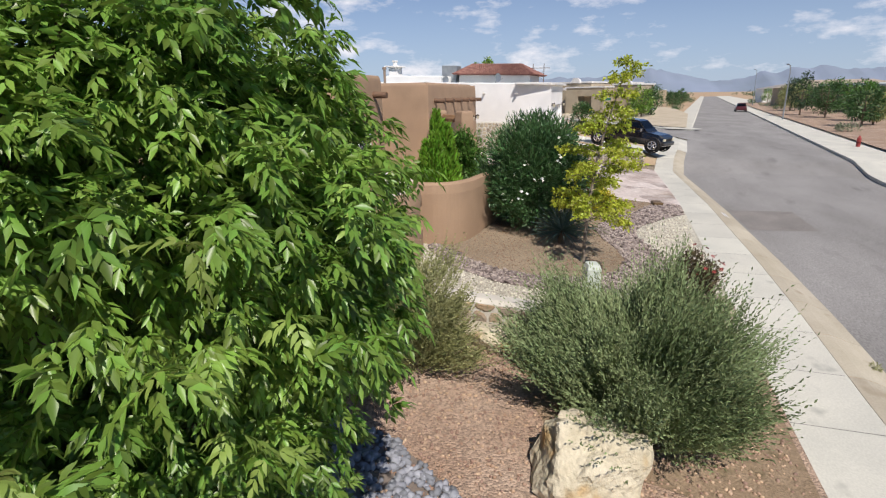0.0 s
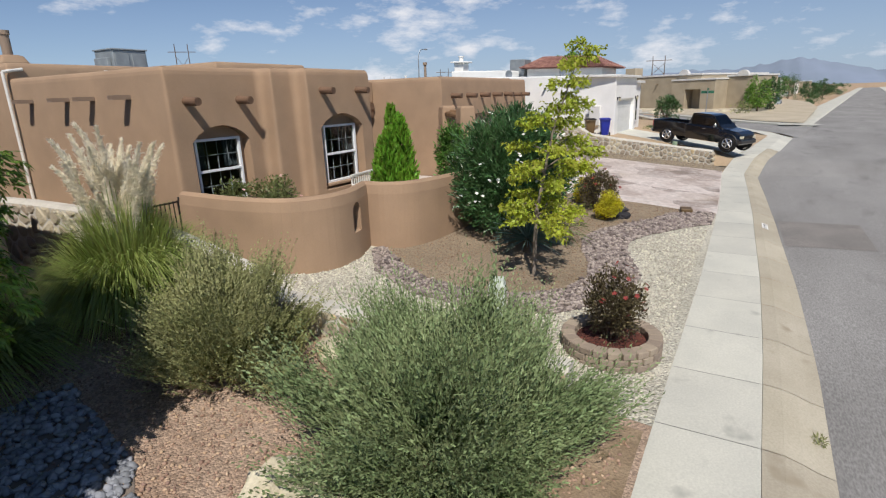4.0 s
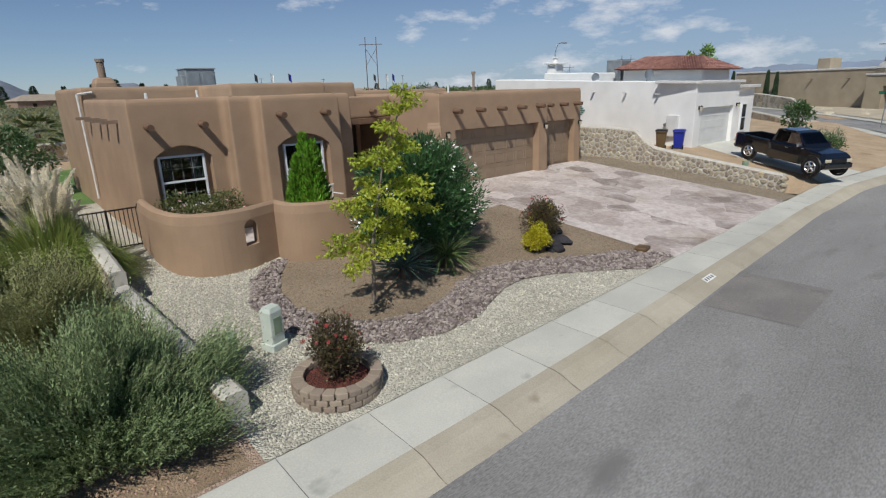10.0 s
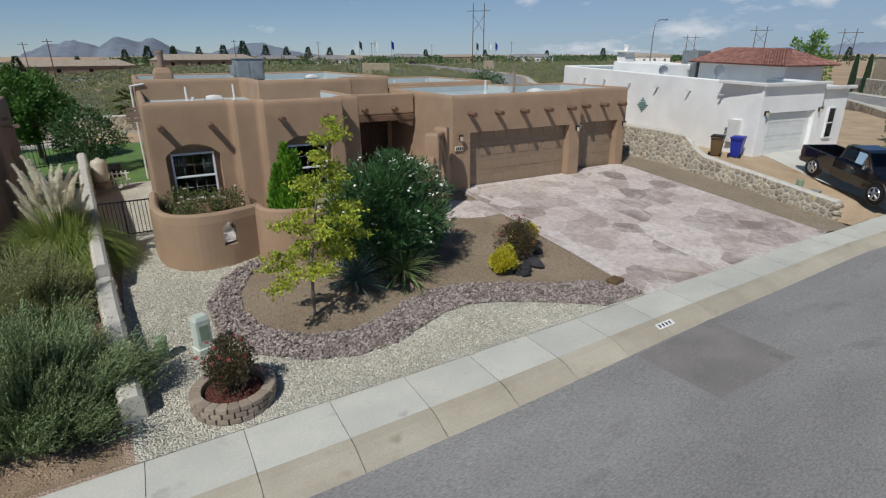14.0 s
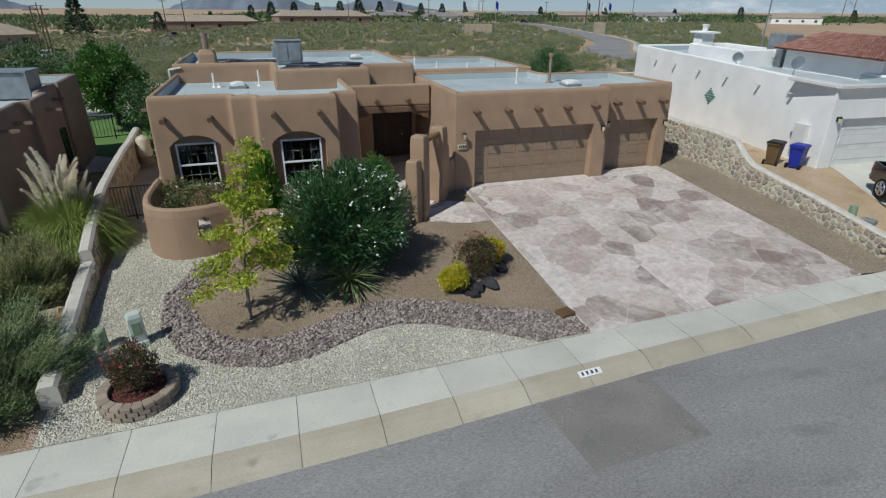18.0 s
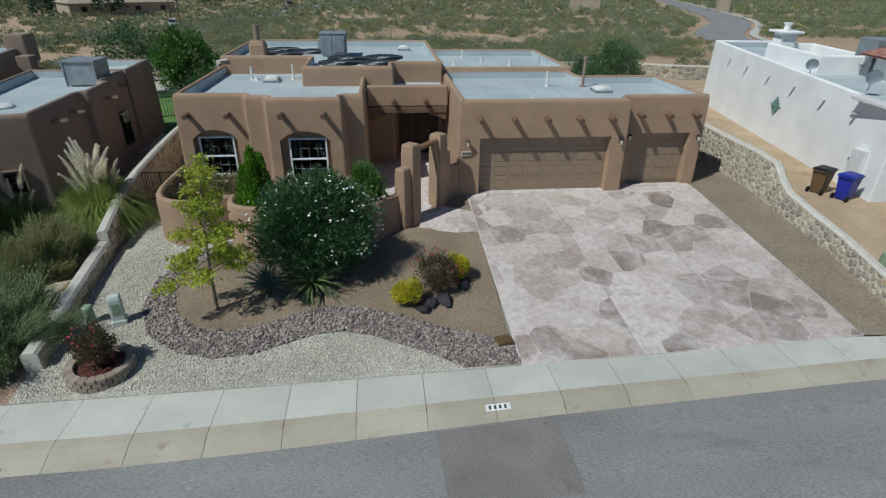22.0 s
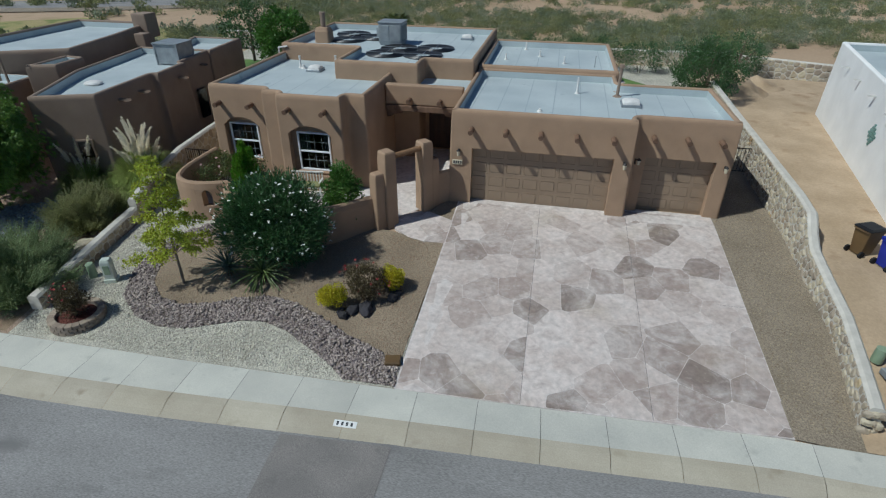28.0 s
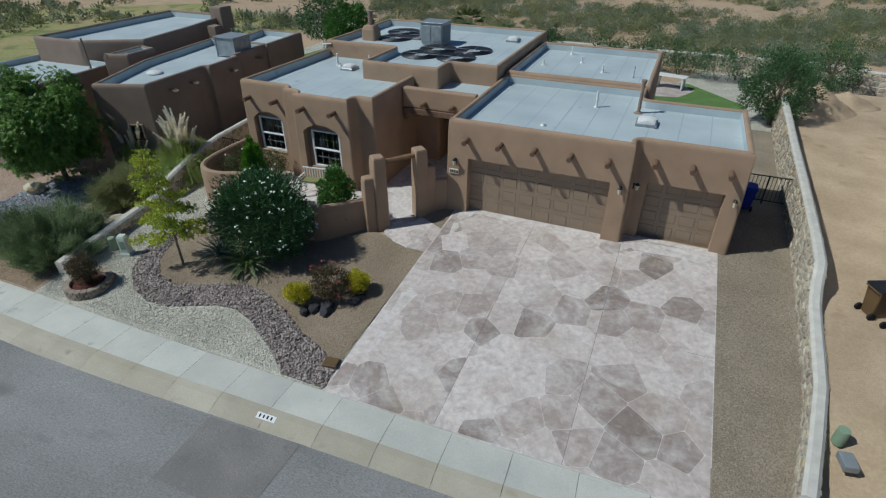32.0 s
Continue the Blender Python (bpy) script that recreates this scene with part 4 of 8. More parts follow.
def garage_door(x0, x1, z1, y, cols, rows, mat, parent, label):
    d = part("garage_door", box(bmesh.new(), (x0, y, -0.06), (x1, y + 0.05, z1)), mat, parent, label)
    pw, ph = (x1 - x0) / cols, (z1 + 0.02) / rows
    bm = bmesh.new()
    box(bm, (-pw * 0.4, -0.01, -ph * 0.33), (pw * 0.4, 0.004, ph * 0.33), 0.016)
    me = bpy.data.meshes.new("door_panel")
    bm.to_mesh(me)
    bm.free()
    me.materials.append(mat)
    for r in range(rows):
        if r:
            part("section_joint", box(bmesh.new(), (x0, y - 0.003, r * ph - 0.008), (x1, y + 0.01, r * ph - 0.002)), mat, d)
        for c in range(cols):
            part("door_panel", me, None, d, at=Matrix.Translation((x0 + (c + 0.5) * pw, y, (r + 0.5) * ph - 0.02)))
    return d


garage_door(-0.05, 4.93, 2.16, 0.36, 8, 4, DOOR_TAN, house, "wide tan panelled garage door")
garage_door(5.93, 8.33, 2.1, 0.96, 4, 4, DOOR_TAN, house, "single tan panelled garage door")


def wall_lamp(x, y, z, parent, turn=0):
    bm = bmesh.new()
    box(bm, (-0.045, -0.03, -0.08), (0.045, 0.02, 0.1), 0.01)
    box(bm, (-0.015, -0.12, 0.08), (0.015, 0, 0.1))
    lamp = part("wall_lamp", bm, IRON, parent, "small bronze coach lamp", at=pose(x, y, z, 0, 0, turn))
    bm = bmesh.new()
    tube(bm, (0, -0.12, -0.11), (0, -0.12, 0.06), 0.045, 0.075, 6)
    part("lamp_glass", bm, LAMPGLASS, lamp)
    bm = bmesh.new()
    tube(bm, (0, -0.12, 0.06), (0, -0.12, 0.14), 0.085, 0.01, 6)
    part("lamp_cap", bm, IRON, lamp)


wall_lamp(-0.45, 0.03, 1.98, house)
wall_lamp(5.22, 0.03, 1.95, house)
wall_lamp(8.58, 0.63, 1.88, house)
wall_lamp(5.585, 0.33, 2.0, house, 90)
np_ = part("number_tile", box(bmesh.new(), (-0.68, -0.005, 1.5), (-0.32, 0.04, 1.67), 0.006), LAMPGLASS, house, "cream tile with dark bars")
for k in range(4):
    part("figure_bar", box(bmesh.new(), (-0.64 + k * 0.08, -0.012, 1.535), (-0.59 + k * 0.08, 0.0, 1.64)), INK, np_)
bm = bmesh.new()
tube(bm, (-10.66, 7.3, 0.2), (-10.66, 7.3, 3.75), 0.04, seg=8)
tube(bm, (-10.66, 7.3, 3.75), (-10.2, 7.3, 3.82), 0.04, seg=8)
part("downpipe", bm, PVC, house, "white plastic pipe up the side wall")
# chimney
bm = bmesh.new()
o = [(-9.75, 9.5), (-8.95, 9.5), (-8.95, 10.3), (-9.75, 10.3)]
loft(bm, [[(x, y, z) for x, y in rounded(offset(o, d), 0.12)] for d, z in ((0, 3.4), (0.02, 4.15), (0.1, 4.32), (0.18, 4.36))], cap=True)
ch = part("chimney", bm, STUCCO, house)
bm = bmesh.new()
tube(bm, (-9.35, 9.9, 4.3), (-9.35, 9.9, 5.0), 0.13, 0.13, 14)
tube(bm, (-9.35, 9.9, 4.93), (-9.35, 9.9, 5.05), 0.16, 0.16, 14)
part("flue_pipe", bm, STUCCO_B, ch)


def skylight(x, y, z, s=0.55):
    bm = bmesh.new()
    box(bm, (-s / 2 - 0.05, -s / 2 - 0.05, 0), (s / 2 + 0.05, s / 2 + 0.05, 0.1), 0.01)
    k = part("skylight", bm, STEEL, house, "white domed skylight", at=pose(x, y, z))
    bm = bmesh.new()
    r = bmesh.ops.create_uvsphere(bm, u_segments=16, v_segments=8, radius=1)
    for v in r["verts"]:
        v.co = Vector((max(-0.72, min(0.72, v.co.x)) * s / 1.44, max(-0.72, min(0.72, v.co.y)) * s / 1.44, 0.1 + max(v.co.z, 0) * 0.16))
    part("skylight_dome", bm, PVC, k)


skylight(-8.0, 5.4, 3.2)
skylight(5.5, 3.15, 3.13, 0.62)
skylight(-2.2, 12.4, 3.62)


def vent(x, y, z, h=0.5, r=0.045, mat=PVC):
    bm = bmesh.new()
    tube(bm, (0, 0, 0), (0, 0, 0.06), r * 2.2, r * 1.4, 10)
    tube(bm, (0, 0, 0), (0, 0, h), r, r, 10)
    part("vent_pipe", bm, mat, house, "upright roof vent pipe", at=pose(x, y, z))


for v in ((-8.9, 5.8, 3.2, 0.55), (-7.2, 5.9, 3.2, 0.6), (-8.7, 5.7, 3.2, 0.18, 0.06), (3.55, 4.4, 3.13, 0.62), (0.2, 9.5, 3.26, 0.3), (1.8, 10.6, 3.26, 0.3), (3.0, 9.2, 3.26, 0.35), (4.4, 8.8, 3.26, 0.5, 0.02, STEEL), (1.0, 12.2, 3.26, 0.4), (2.2, 1.6, 3.13, 0.1, 0.05)):
    vent(*v)
bm = bmesh.new()
tube(bm, (0, 0, 0), (0, 0, 1.15), 0.06, 0.06, 12)
tube(bm, (0, 0, 1.1), (0, 0, 1.22), 0.1, 0.1, 12)
tube(bm, (0, 0, 0), (0, 0, 0.06), 0.18, 0.1, 12)
part("heater_flue", bm, STUCCO_B, house, "tall tan metal flue on the garage roof", at=pose(5.1, 4.3, 3.13))

# roof-top cooler and its coils
ac = thing("roof_air_conditioner", (-5.75, 10.3, 3.62), "grey sheet-metal air conditioner on the roof", "air conditioner")
bm = bmesh.new()
box(bm, (-0.6, -0.55, 0.08), (0.6, 0.55, 1.05), 0.02)
part("cabinet", bm, ACGREY, ac)
for x0, x1 in ((-0.55, -0.05), (0.05, 0.55)):
    part("access_panel", box(bmesh.new(), (x0, -0.57, 0.18), (x1, -0.545, 0.95), 0.01), ACGREY, ac)
for k in range(9):
    part("louvre", box(bmesh.new(), (0.6, -0.48, 0.2 + k * 0.085), (0.625, 0.48, 0.235 + k * 0.085)), ACDARK, ac)
part("top_pan", box(bmesh.new(), (-0.64, -0.59, 1.05), (0.64, 0.59, 1.1), 0.01), ACGREY, ac)
part("curb_frame", box(bmesh.new(), (-0.55, -0.5, 0), (0.55, 0.5, 0.08)), STEEL, ac)
part("side_hood", box(bmesh.new(), (-0.75, -0.4, 0.35), (-0.6, 0.4, 0.8), 0.02), ACGREY, ac)


def coil(x, y):
    c = thing("solar_heating_coil", (x, y, 3.624), "flat black spiral pipe lying on the roof", "pool heater", "coils on the roof")
    for k in range(7):
        bm = bmesh.new()
        torus(bm, (0, 0, 0.03), 0.4 + k * 0.085, 0.036, 30, 5)
        part("pipe_turn", bm, BLACKPIPE, c)
    for a in (0, 90):
        bm = bmesh.new()
        ca, sa = math.cos(radians(a)), math.sin(radians(a))
        tube(bm, (-0.95 * ca, -0.95 * sa, 0.075), (0.95 * ca, 0.95 * sa, 0.075), 0.014, seg=6)
        part("clamp_bar", bm, STEEL, c)


for x, y in ((-5.35, 7.6), (-3.55, 7.65), (-5.05, 9.0), (-3.3, 9.35), (-8.3, 10.6), (-7.0, 11.6), (-8.6, 12.3)):
    coil(x, y)

# ---- courtyard wall and gate ----
court = thing("courtyard_wall", (0, 0, 0), "low curving tan stucco courtyard wall", "wall")


def wall_run(path, thick, z0, top, name, parent, mat=STUCCO, soft=0.09, cap=True):
    """A free-standing wall with a rounded top; top may be a list."""
    bm = bmesh.new()
    tops = top if isinstance(top, list) else [top] * len(path)
    h = thick / 2
    prof = [(-h - 0.02, None), (-h, -0.25), (-h + 0.03, -soft * 0.6), (-h + soft, 0), (h - soft, 0), (h - 0.03, -soft * 0.6), (h, -0.25), (h + 0.02, None)]
    offs = [offset(path, d, False) for d, _ in prof]
    rows = [[(*offs[k][i], z0 if prof[k][1] is None else tops[i] + prof[k][1]) for k in range(len(prof))] for i in range(len(path))]
    vs = loft(bm, rows, closed=True)
    bm.faces.new(vs[0])
    bm.faces.new(vs[-1])
    return part(name, bm, mat, parent)


def smooth_path(pts, n=5):
    out = []
    for i in range(len(pts) - 1):
        p0, p1, p2, p3 = (Vector(pts[max(0, min(len(pts) - 1, i + k))]) for k in (-1, 0, 1, 2))
        for j in range(n):
            t = j / n
            out.append(tuple(0.5 * ((2 * p1) + (p2 - p0) * t + (2 * p0 - 5 * p1 + 4 * p2 - p3) * t * t + (3 * p1 - p0 - 3 * p2 + p3) * t ** 3)))
    return out + [tuple(pts[-1])]


bay = wall_run(smooth_path([(-10.62, 0.75), (-10.66, -0.9), (-10.45, -1.95), (-9.9, -2.42), (-9.2, -2.47), (-8.55, -2.25), (-8.18, -2.1)]), 0.26, -0.9, 1.06, "wall_bay", court)
cut(bay, [arch(-9.22, -8.88, 0.16, 0.78, 0.14, -2.95, -1.75)])
path = smooth_path([(-8.2, -2.12), (-8.14, -2.65), (-7.85, -2.98), (-7.2, -3.17), (-6.2, -3.25), (-5.0, -3.35), (-4.2, -3.2), (-3.4, -2.4), (-2.9, -1.95)])
wall_run(path, 0.26, -0.9, [float(np.interp(x, [-8.2, -5.5, -3.5], [1.06, 1.0, 0.96])) for x, y in path], "wall_bay", court)


def post(cx, cy, w, d, z0, z1, turn, name="gate_post"):
    bm = bmesh.new()
    o = rounded([(-w / 2, -d / 2), (w / 2, -d / 2), (w / 2, d / 2), (-w / 2, d / 2)], 0.07)
    loft(bm, [[(x, y, z) for x, y in offset(o, dd)] for dd, z in ((-0.02, z0), (0.0, z1 - 0.3), (0.02, z1 - 0.06), (0.045, z1 - 0.012), (0.06, z1))], cap=True)
    part(name, bm, STUCCO, court, at=pose(cx, cy, 0, 0, 0, turn))


GT = 50
post(-2.58, -1.78, 0.46, 0.5, -0.6, 2.5, GT)
post(-2.86, -2.05, 0.4, 0.42, -0.6, 1.8, GT)
post(-1.58, -0.58, 0.46, 0.5, -0.6, 2.5, GT)
post(-1.36, -0.3, 0.4, 0.4, -0.6, 1.8, GT)
wall_run([(-1.4, -0.32), (-1.1, -0.05), (-0.8, 0.2)], 0.26, -0.6, 1.2, "wall_return", court)
for k, s in enumerate((0.1, -0.1)):
    bm = bmesh.new()
    tube(bm, (-2.5 + s * 0.6, -1.65 - s * 0.6, 2.26 - k * 0.05), (-1.66 + s * 0.6, -0.66 - s * 0.6, 2.3 - k * 0.05), 0.085, 0.08, 10)
    part("gate_lintel_log", bm, LOG, court, "weathered log over the gate")


# ---- neighbouring houses ----
tan = thing("neighbour_house", (0, 0, 0), "brown stucco flat-roofed house next door", "house")
NA = [(-16.55, -1.5), (-14.25, -0.6), (-14.45, 2.9), (-14.15, 2.95), (-14.35, 5.3), (-14.7, 5.35), (-14.95, 8.2), (-19.1, 8.2), (-18.2, 2.6)]
NB = [(-17.5, 8.0), (-14.8, 7.9), (-15.1, 11.6), (-18.2, 11.6)]
NC = [(-26, -3.2), (-19.7, -2.9), (-20.2, 2.8), (-26, 2.8)]
ND = [(-22.2, 2.4), (-19.3, 4.0), (-20.0, 8.0), (-21.0, 12.0), (-26, 12.0), (-25.6, 2.3)]
NE = [(-19.75, 1.7), (-18.45, 2.2), (-18.55, 4.0), (-19.8, 4.2)]
part("wall_front_wing", ring_wall(NA, 0.32, -0.9, 3.3, 0.06), STUCCO_B, tan)
part("wall_rear_wing", ring_wall(NB, 0.3, -0.9, 3.3, 0.06), STUCCO_B, tan)
part("wall_garage_wing", ring_wall(NC, 0.3, -0.9, 2.95, 0.06), STUCCO_B, tan)
part("wall_centre", ring_wall(ND, 0.3, -0.9, 3.9, 0.06), STUCCO_B, tan)
part("wall_hall", ring_wall(NE, 0.26, -0.9, 3.6, 0.06), STUCCO_B, tan)
for o, z in ((NA, 2.95), (NB, 2.95), (NC, 2.65), (ND, 3.5), (NE, 3.25)):
    part("roof", flat(offset(o, 0.24), z, 0.1), ROOF, tan, "pale coated flat roof")
    part("roof_upstand", upstand(o, 0.26, z - 0.01, z + 0.28), ROOF, tan)
part("garage_door", box(bmesh.new(), (-25, -3.3, -0.75), (-20.6, -2.96, 1.35)), STUCCO_B, tan, "brown garage door")
fm = pose(-15.12, -0.94, 0, 0, 0, 21.4)
wn_ = part("window", box(bmesh.new(), (-0.25, -0.03, 0.85), (0.25, 0.1, 1.55)), CARGLASS, tan, at=fm)
for a, b in (((-0.3, 0.8), (-0.24, 1.6)), ((0.24, 0.8), (0.3, 1.6)), ((-0.24, 1.54), (0.24, 1.6)), ((-0.24, 0.8), (0.24, 0.86))):
    part("window_frame", box(bmesh.new(), (a[0], -0.05, a[1]), (b[0], 0.09, b[1])), STUCCO_B, wn_)
part("window", box(bmesh.new(), (-14.72, 6.0, 0.4), (-14.6, 6.6, 1.8)), CARGLASS, tan)
part("parapet_block", box(bmesh.new(), (-21.2, 10.6, 3.2), (-20.3, 11.6, 4.5), 0.08, 2), STUCCO_B, tan)
part("parapet_block", box(bmesh.new(), (-19.9, 8.9, 2.9), (-19.3, 9.5, 3.75), 0.06, 2), STUCCO_B, tan)
for x, y in ((-14.3, 0.6), (-14.4, 1.9), (-14.3, 4.4), (-14.95, 7.0)):
    bm, m = canale(x, y, 2.75, 90)
    part("canale", bm, STUCCO_B, tan, at=m)
bm = bmesh.new()
tube(bm, (-20.6, 1.6, 2.6), (-20.6, 1.6, 4.3), 0.05, seg=8)
part("flue_pipe", bm, STUCCO_B, tan)
ac2 = thing("roof_air_conditioner", (-15.75, 6.4, 2.95), "grey louvred air conditioner on the neighbour's roof", "air conditioner")
part("cabinet", box(bmesh.new(), (-0.6, -0.6, 0.05), (0.6, 0.6, 0.95), 0.02), ACGREY, ac2)
for k in range(4):
    part("corner_post", box(bmesh.new(), (-0.63 + (k % 2) * 1.2, -0.63 + (k // 2) * 1.2, 0), (-0.57 + (k % 2) * 1.2, -0.57 + (k // 2) * 1.2, 1.0)), ACGREY, ac2)
part("top_pan", box(bmesh.new(), (-0.66, -0.66, 0.96), (0.66, 0.66, 1.02)), ACGREY, ac2)
solo("skylight_dome", lump(bmesh.new(), (-16.6, 1.9, 3.0), (0.4, 0.35, 0.12), 3, 2, 0.02), PVC, "white domed skylight on the neighbour's roof", "skylight")

white = thing("white_house", (0, 0, 0), "white stucco house with a red clay tile roof", "house")
WA = [(14.1, -2.6), (18.7, -2.6), (21.0, 14.0), (16.4, 14.0)]
wall_w = part("wall_front_wing", ring_wall(WA, 0.3, -0.8, 3.6, 0.03, soft=0.06, radius=0.05), STUCCO_W, white)
part("roof", flat(offset(WA, 0.21), 3.22, 0.1), ROOF, white, "pale coated flat roof")
part("roof_upstand", upstand(WA, 0.23, 3.2, 3.5, 0.05), ROOF, white)
WT = [(18.75, -2.2), (21.5, -2.2), (22.6, 6), (19.9, 6)]
part("wall_entry_wing", ring_wall(WT, 0.3, -0.8, 3.3, 0.03, soft=0.06, radius=0.05), STUCCO_W, white)
part("wall_rear_block", ring_wall([(16.8, 5.4), (19.4, 5.4), (19.4, 9.6), (16.8, 9.6)], 0.3, 0, 4.05, 0.03, soft=0.06, radius=0.05), STUCCO_W, white)
part("wall_upper_block", box(bmesh.new(), (18.9, -0.3, 3.0), (22.2, 4.8, 4.17), 0.03), STUCCO_W, white)
part("fascia", box(bmesh.new(), (14.0, -2.78, 3.5), (18.8, -2.55, 3.64), 0.02), TRIM_W, white)
part("fascia", box(bmesh.new(), (13.95, -2.6, 3.5), (14.42, -0.4, 3.64), 0.02), TRIM_W, white)
cut(wall_w, [block(14.75, 18.2, -1, 2.35, -3, -2.0)])
garage_door(14.72, 18.23, 2.38, -2.4, 1, 4, DOOR_WHITE, white, "white sectional garage door")
wall_lamp(14.45, -2.6, 2.35, white)
wall_lamp(18.45, -2.6, 2.35, white)
ew = part("entry_window", box(bmesh.new(), (20.0, -2.24, 0.9), (20.55, -2.19, 2.3), 0.01), CARGLASS, white, "tall narrow window of the entry")
for a, b in (((19.93, -2.27, 0.85), (20.0, -2.18, 2.35)), ((20.55, -2.27, 0.85), (20.62, -2.18, 2.35)), ((20.0, -2.27, 0.83), (20.55, -2.18, 0.9)), ((20.0, -2.27, 1.58), (20.55, -2.18, 1.62)), ((20.0, -2.27, 2.3), (20.55, -2.18, 2.36))):
    part("frame_bar", box(bmesh.new(), a, b), VINYL, ew)
part("fascia", box(bmesh.new(), (18.8, -2.4, 3.2), (21.7, -2.15, 3.36), 0.02), TRIM_W, white)
for y in (11.2, 9.0, 6.5, 4.1, 1.7, -0.45):
    bm, m = canale(14.1 + 0.1386 * (y + 2.6), y, 2.95, -98)
    part("canale", bm, TRIM_W, white, at=m @ Matrix.Scale(0.62, 4))
bm = bmesh.new()
box(bm, (14.08, -1.75, 0.95), (14.34, -1.15, 2.0), 0.015)
part("meter_box", bm, TRIM_W, white, "white electric meter cabinet")
bm = bmesh.new()
tube(bm, (14.42, -1.0, 1.5), (14.24, -1.0, 1.5), 0.09, seg=10)
part("meter", bm, STEEL, white)
for r in range(-3, 4):
    for c in range(-3, 4):
        if abs(r) + abs(c) <= 3:
            part("wall_tile", box(bmesh.new(), (15.155 + c * 0.021, 5.2 + c * 0.13 - 0.045, 2.1 + r * 0.12 - 0.042), (15.4, 5.2 + c * 0.13 + 0.045, 2.1 + r * 0.12 + 0.042)), TURQ, white)
# hipped clay tile roof
RX0, RX1, RY0, RY1, RZ = 18.3, 23.0, -0.7, 5.1, 4.17
bm = bmesh.new()
ridge = [(20.5, 0.7, 4.93), (20.5, 4.3, 4.93)]
q = [(RX0, RY0, RZ), (RX1, RY0, RZ), (RX1, RY1, RZ), (RX0, RY1, RZ)]
vs = [bm.verts.new(p) for p in q + ridge]
for f in ((0, 1, 4), (2, 3, 5), (1, 2, 5, 4), (3, 0, 4, 5), (3, 2, 1, 0)):
    bm.faces.new([vs[i] for i in f])
troof = part("tile_roof", bm, TILE_RED, white, "red barrel tile hip roof")
V, T = [], []


def tile_row(p0, p1, q0, q1, n, rows):
    """Half-round tiles over a roof slope, from the eaves p0-p1 to the top q0-q1."""
    p0, p1, q0, q1 = map(np.array, (p0, p1, q0, q1))
    nrm = np.cross(p1 - p0, q0 - p0)
    nrm = nrm / np.linalg.norm(nrm) * (1 if nrm[2] > 0 else -1)
    for r in range(rows):
        a, b = p0 + (q0 - p0) * r / rows, p1 + (q1 - p1) * r / rows
        c, d = p0 + (q0 - p0) * (r + 1.12) / rows, p1 + (q1 - p1) * (r + 1.12) / rows
        k = max(2, int(n * np.linalg.norm(b - a) / np.linalg.norm(p1 - p0)))
        for i in range(k):
            base = len(V)
            for row, (e, f, lift) in enumerate(((a, b, 0.05), (c, d, 0.015))):
                for j in range(5):
                    s = (i + 0.08 + 0.84 * j / 4) / k
                    V.append(e + (f - e) * s + nrm * (lift + 0.07 * math.sin(math.pi * j / 4)))
            for j in range(4):
                T.append((base + j, base + j + 1, base + 6 + j))
                T.append((base + j, base + 6 + j, base + 5 + j))
                

R0, R1 = ridge
tile_row(q[0], q[1], R0, R0, 22, 9)
tile_row(q[3], q[0], R1, R0, 38, 9)
tile_row(q[2], q[3], R1, R1, 22, 8)
tile_row(q[1], q[2], R0, R1, 38, 8)
part("roof_tiles", tri_mesh("roof_tiles", V, T, TILE_RED, True), None, troof, kind="stuff")
bm = bmesh.new()
box(bm, (16.9, 8.7, 3.3), (17.7, 9.4, 4.6), 0.02)
box(bm, (16.7, 8.5, 4.6), (17.9, 9.6, 4.7), 0.02)
tube(bm, (17.3, 9.05, 4.68), (17.3, 9.05, 5.0), 0.15, seg=12)
tube(bm, (17.3, 9.05, 5.0), (17.3, 9.05, 5.06), 0.21, seg=12)
part("chimney", bm, STUCCO_W, white)
wac = solo("roof_air_conditioner", box(bmesh.new(), (18.9, 5.0, 3.2), (20.0, 6.1, 4.8), 0.03), ACGREY, "grey air conditioner on the white house", "air conditioner")


def dish(x, y, z, turn, r=0.28):
    d = thing("satellite_dish", (x, y, z), "grey satellite dish on a bent mast", "satellite dish", "dishes on the white roof", turn=turn)
    bm = bmesh.new()
    rows = []
    for k in range(5):
        s = k / 4
        rows.append([(r * s * math.cos(a), -0.22 * s * s * r - 0.1, 0.55 + r * s * math.sin(a)) for a in np.linspace(0, 2 * math.pi, 17)[:-1]])
    loft(bm, rows[1:])
    bm.faces.new([bm.verts.new(p) for p in rows[1]])
    part("reflector", bm, STEEL, d)
    bm = bmesh.new()
    tube(bm, (0, 0.1, 0), (0, -0.05, 0.55), 0.025, seg=8)
    part("mast", bm, STEEL, d)
    bm = bmesh.new()
    tube(bm, (0, -0.12, 0.3), (0, -0.55, 0.5), 0.012, seg=6)
    part("feed_arm", bm, STEEL, d)
    return d


# the white house's walls rise a little towards the back
def rise(ob):
    for v in ob.data.vertices:
        q = ob.matrix_basis @ v.co
        if q.z > 2.6:
            v.co.z += 0.03 * (q.y + 2.6)


for ob in white.children_recursive:
    if ob.name.split(".")[0] in ("canale", "wall_lamp"):
        ob.matrix_basis = Matrix.Translation((0, 0, 0.03 * (ob.matrix_basis.translation.y + 2.6))) @ ob.matrix_basis
    elif ob.parent == white or ob.name.startswith("roof_tiles"):
        rise(ob)
rise(wac)
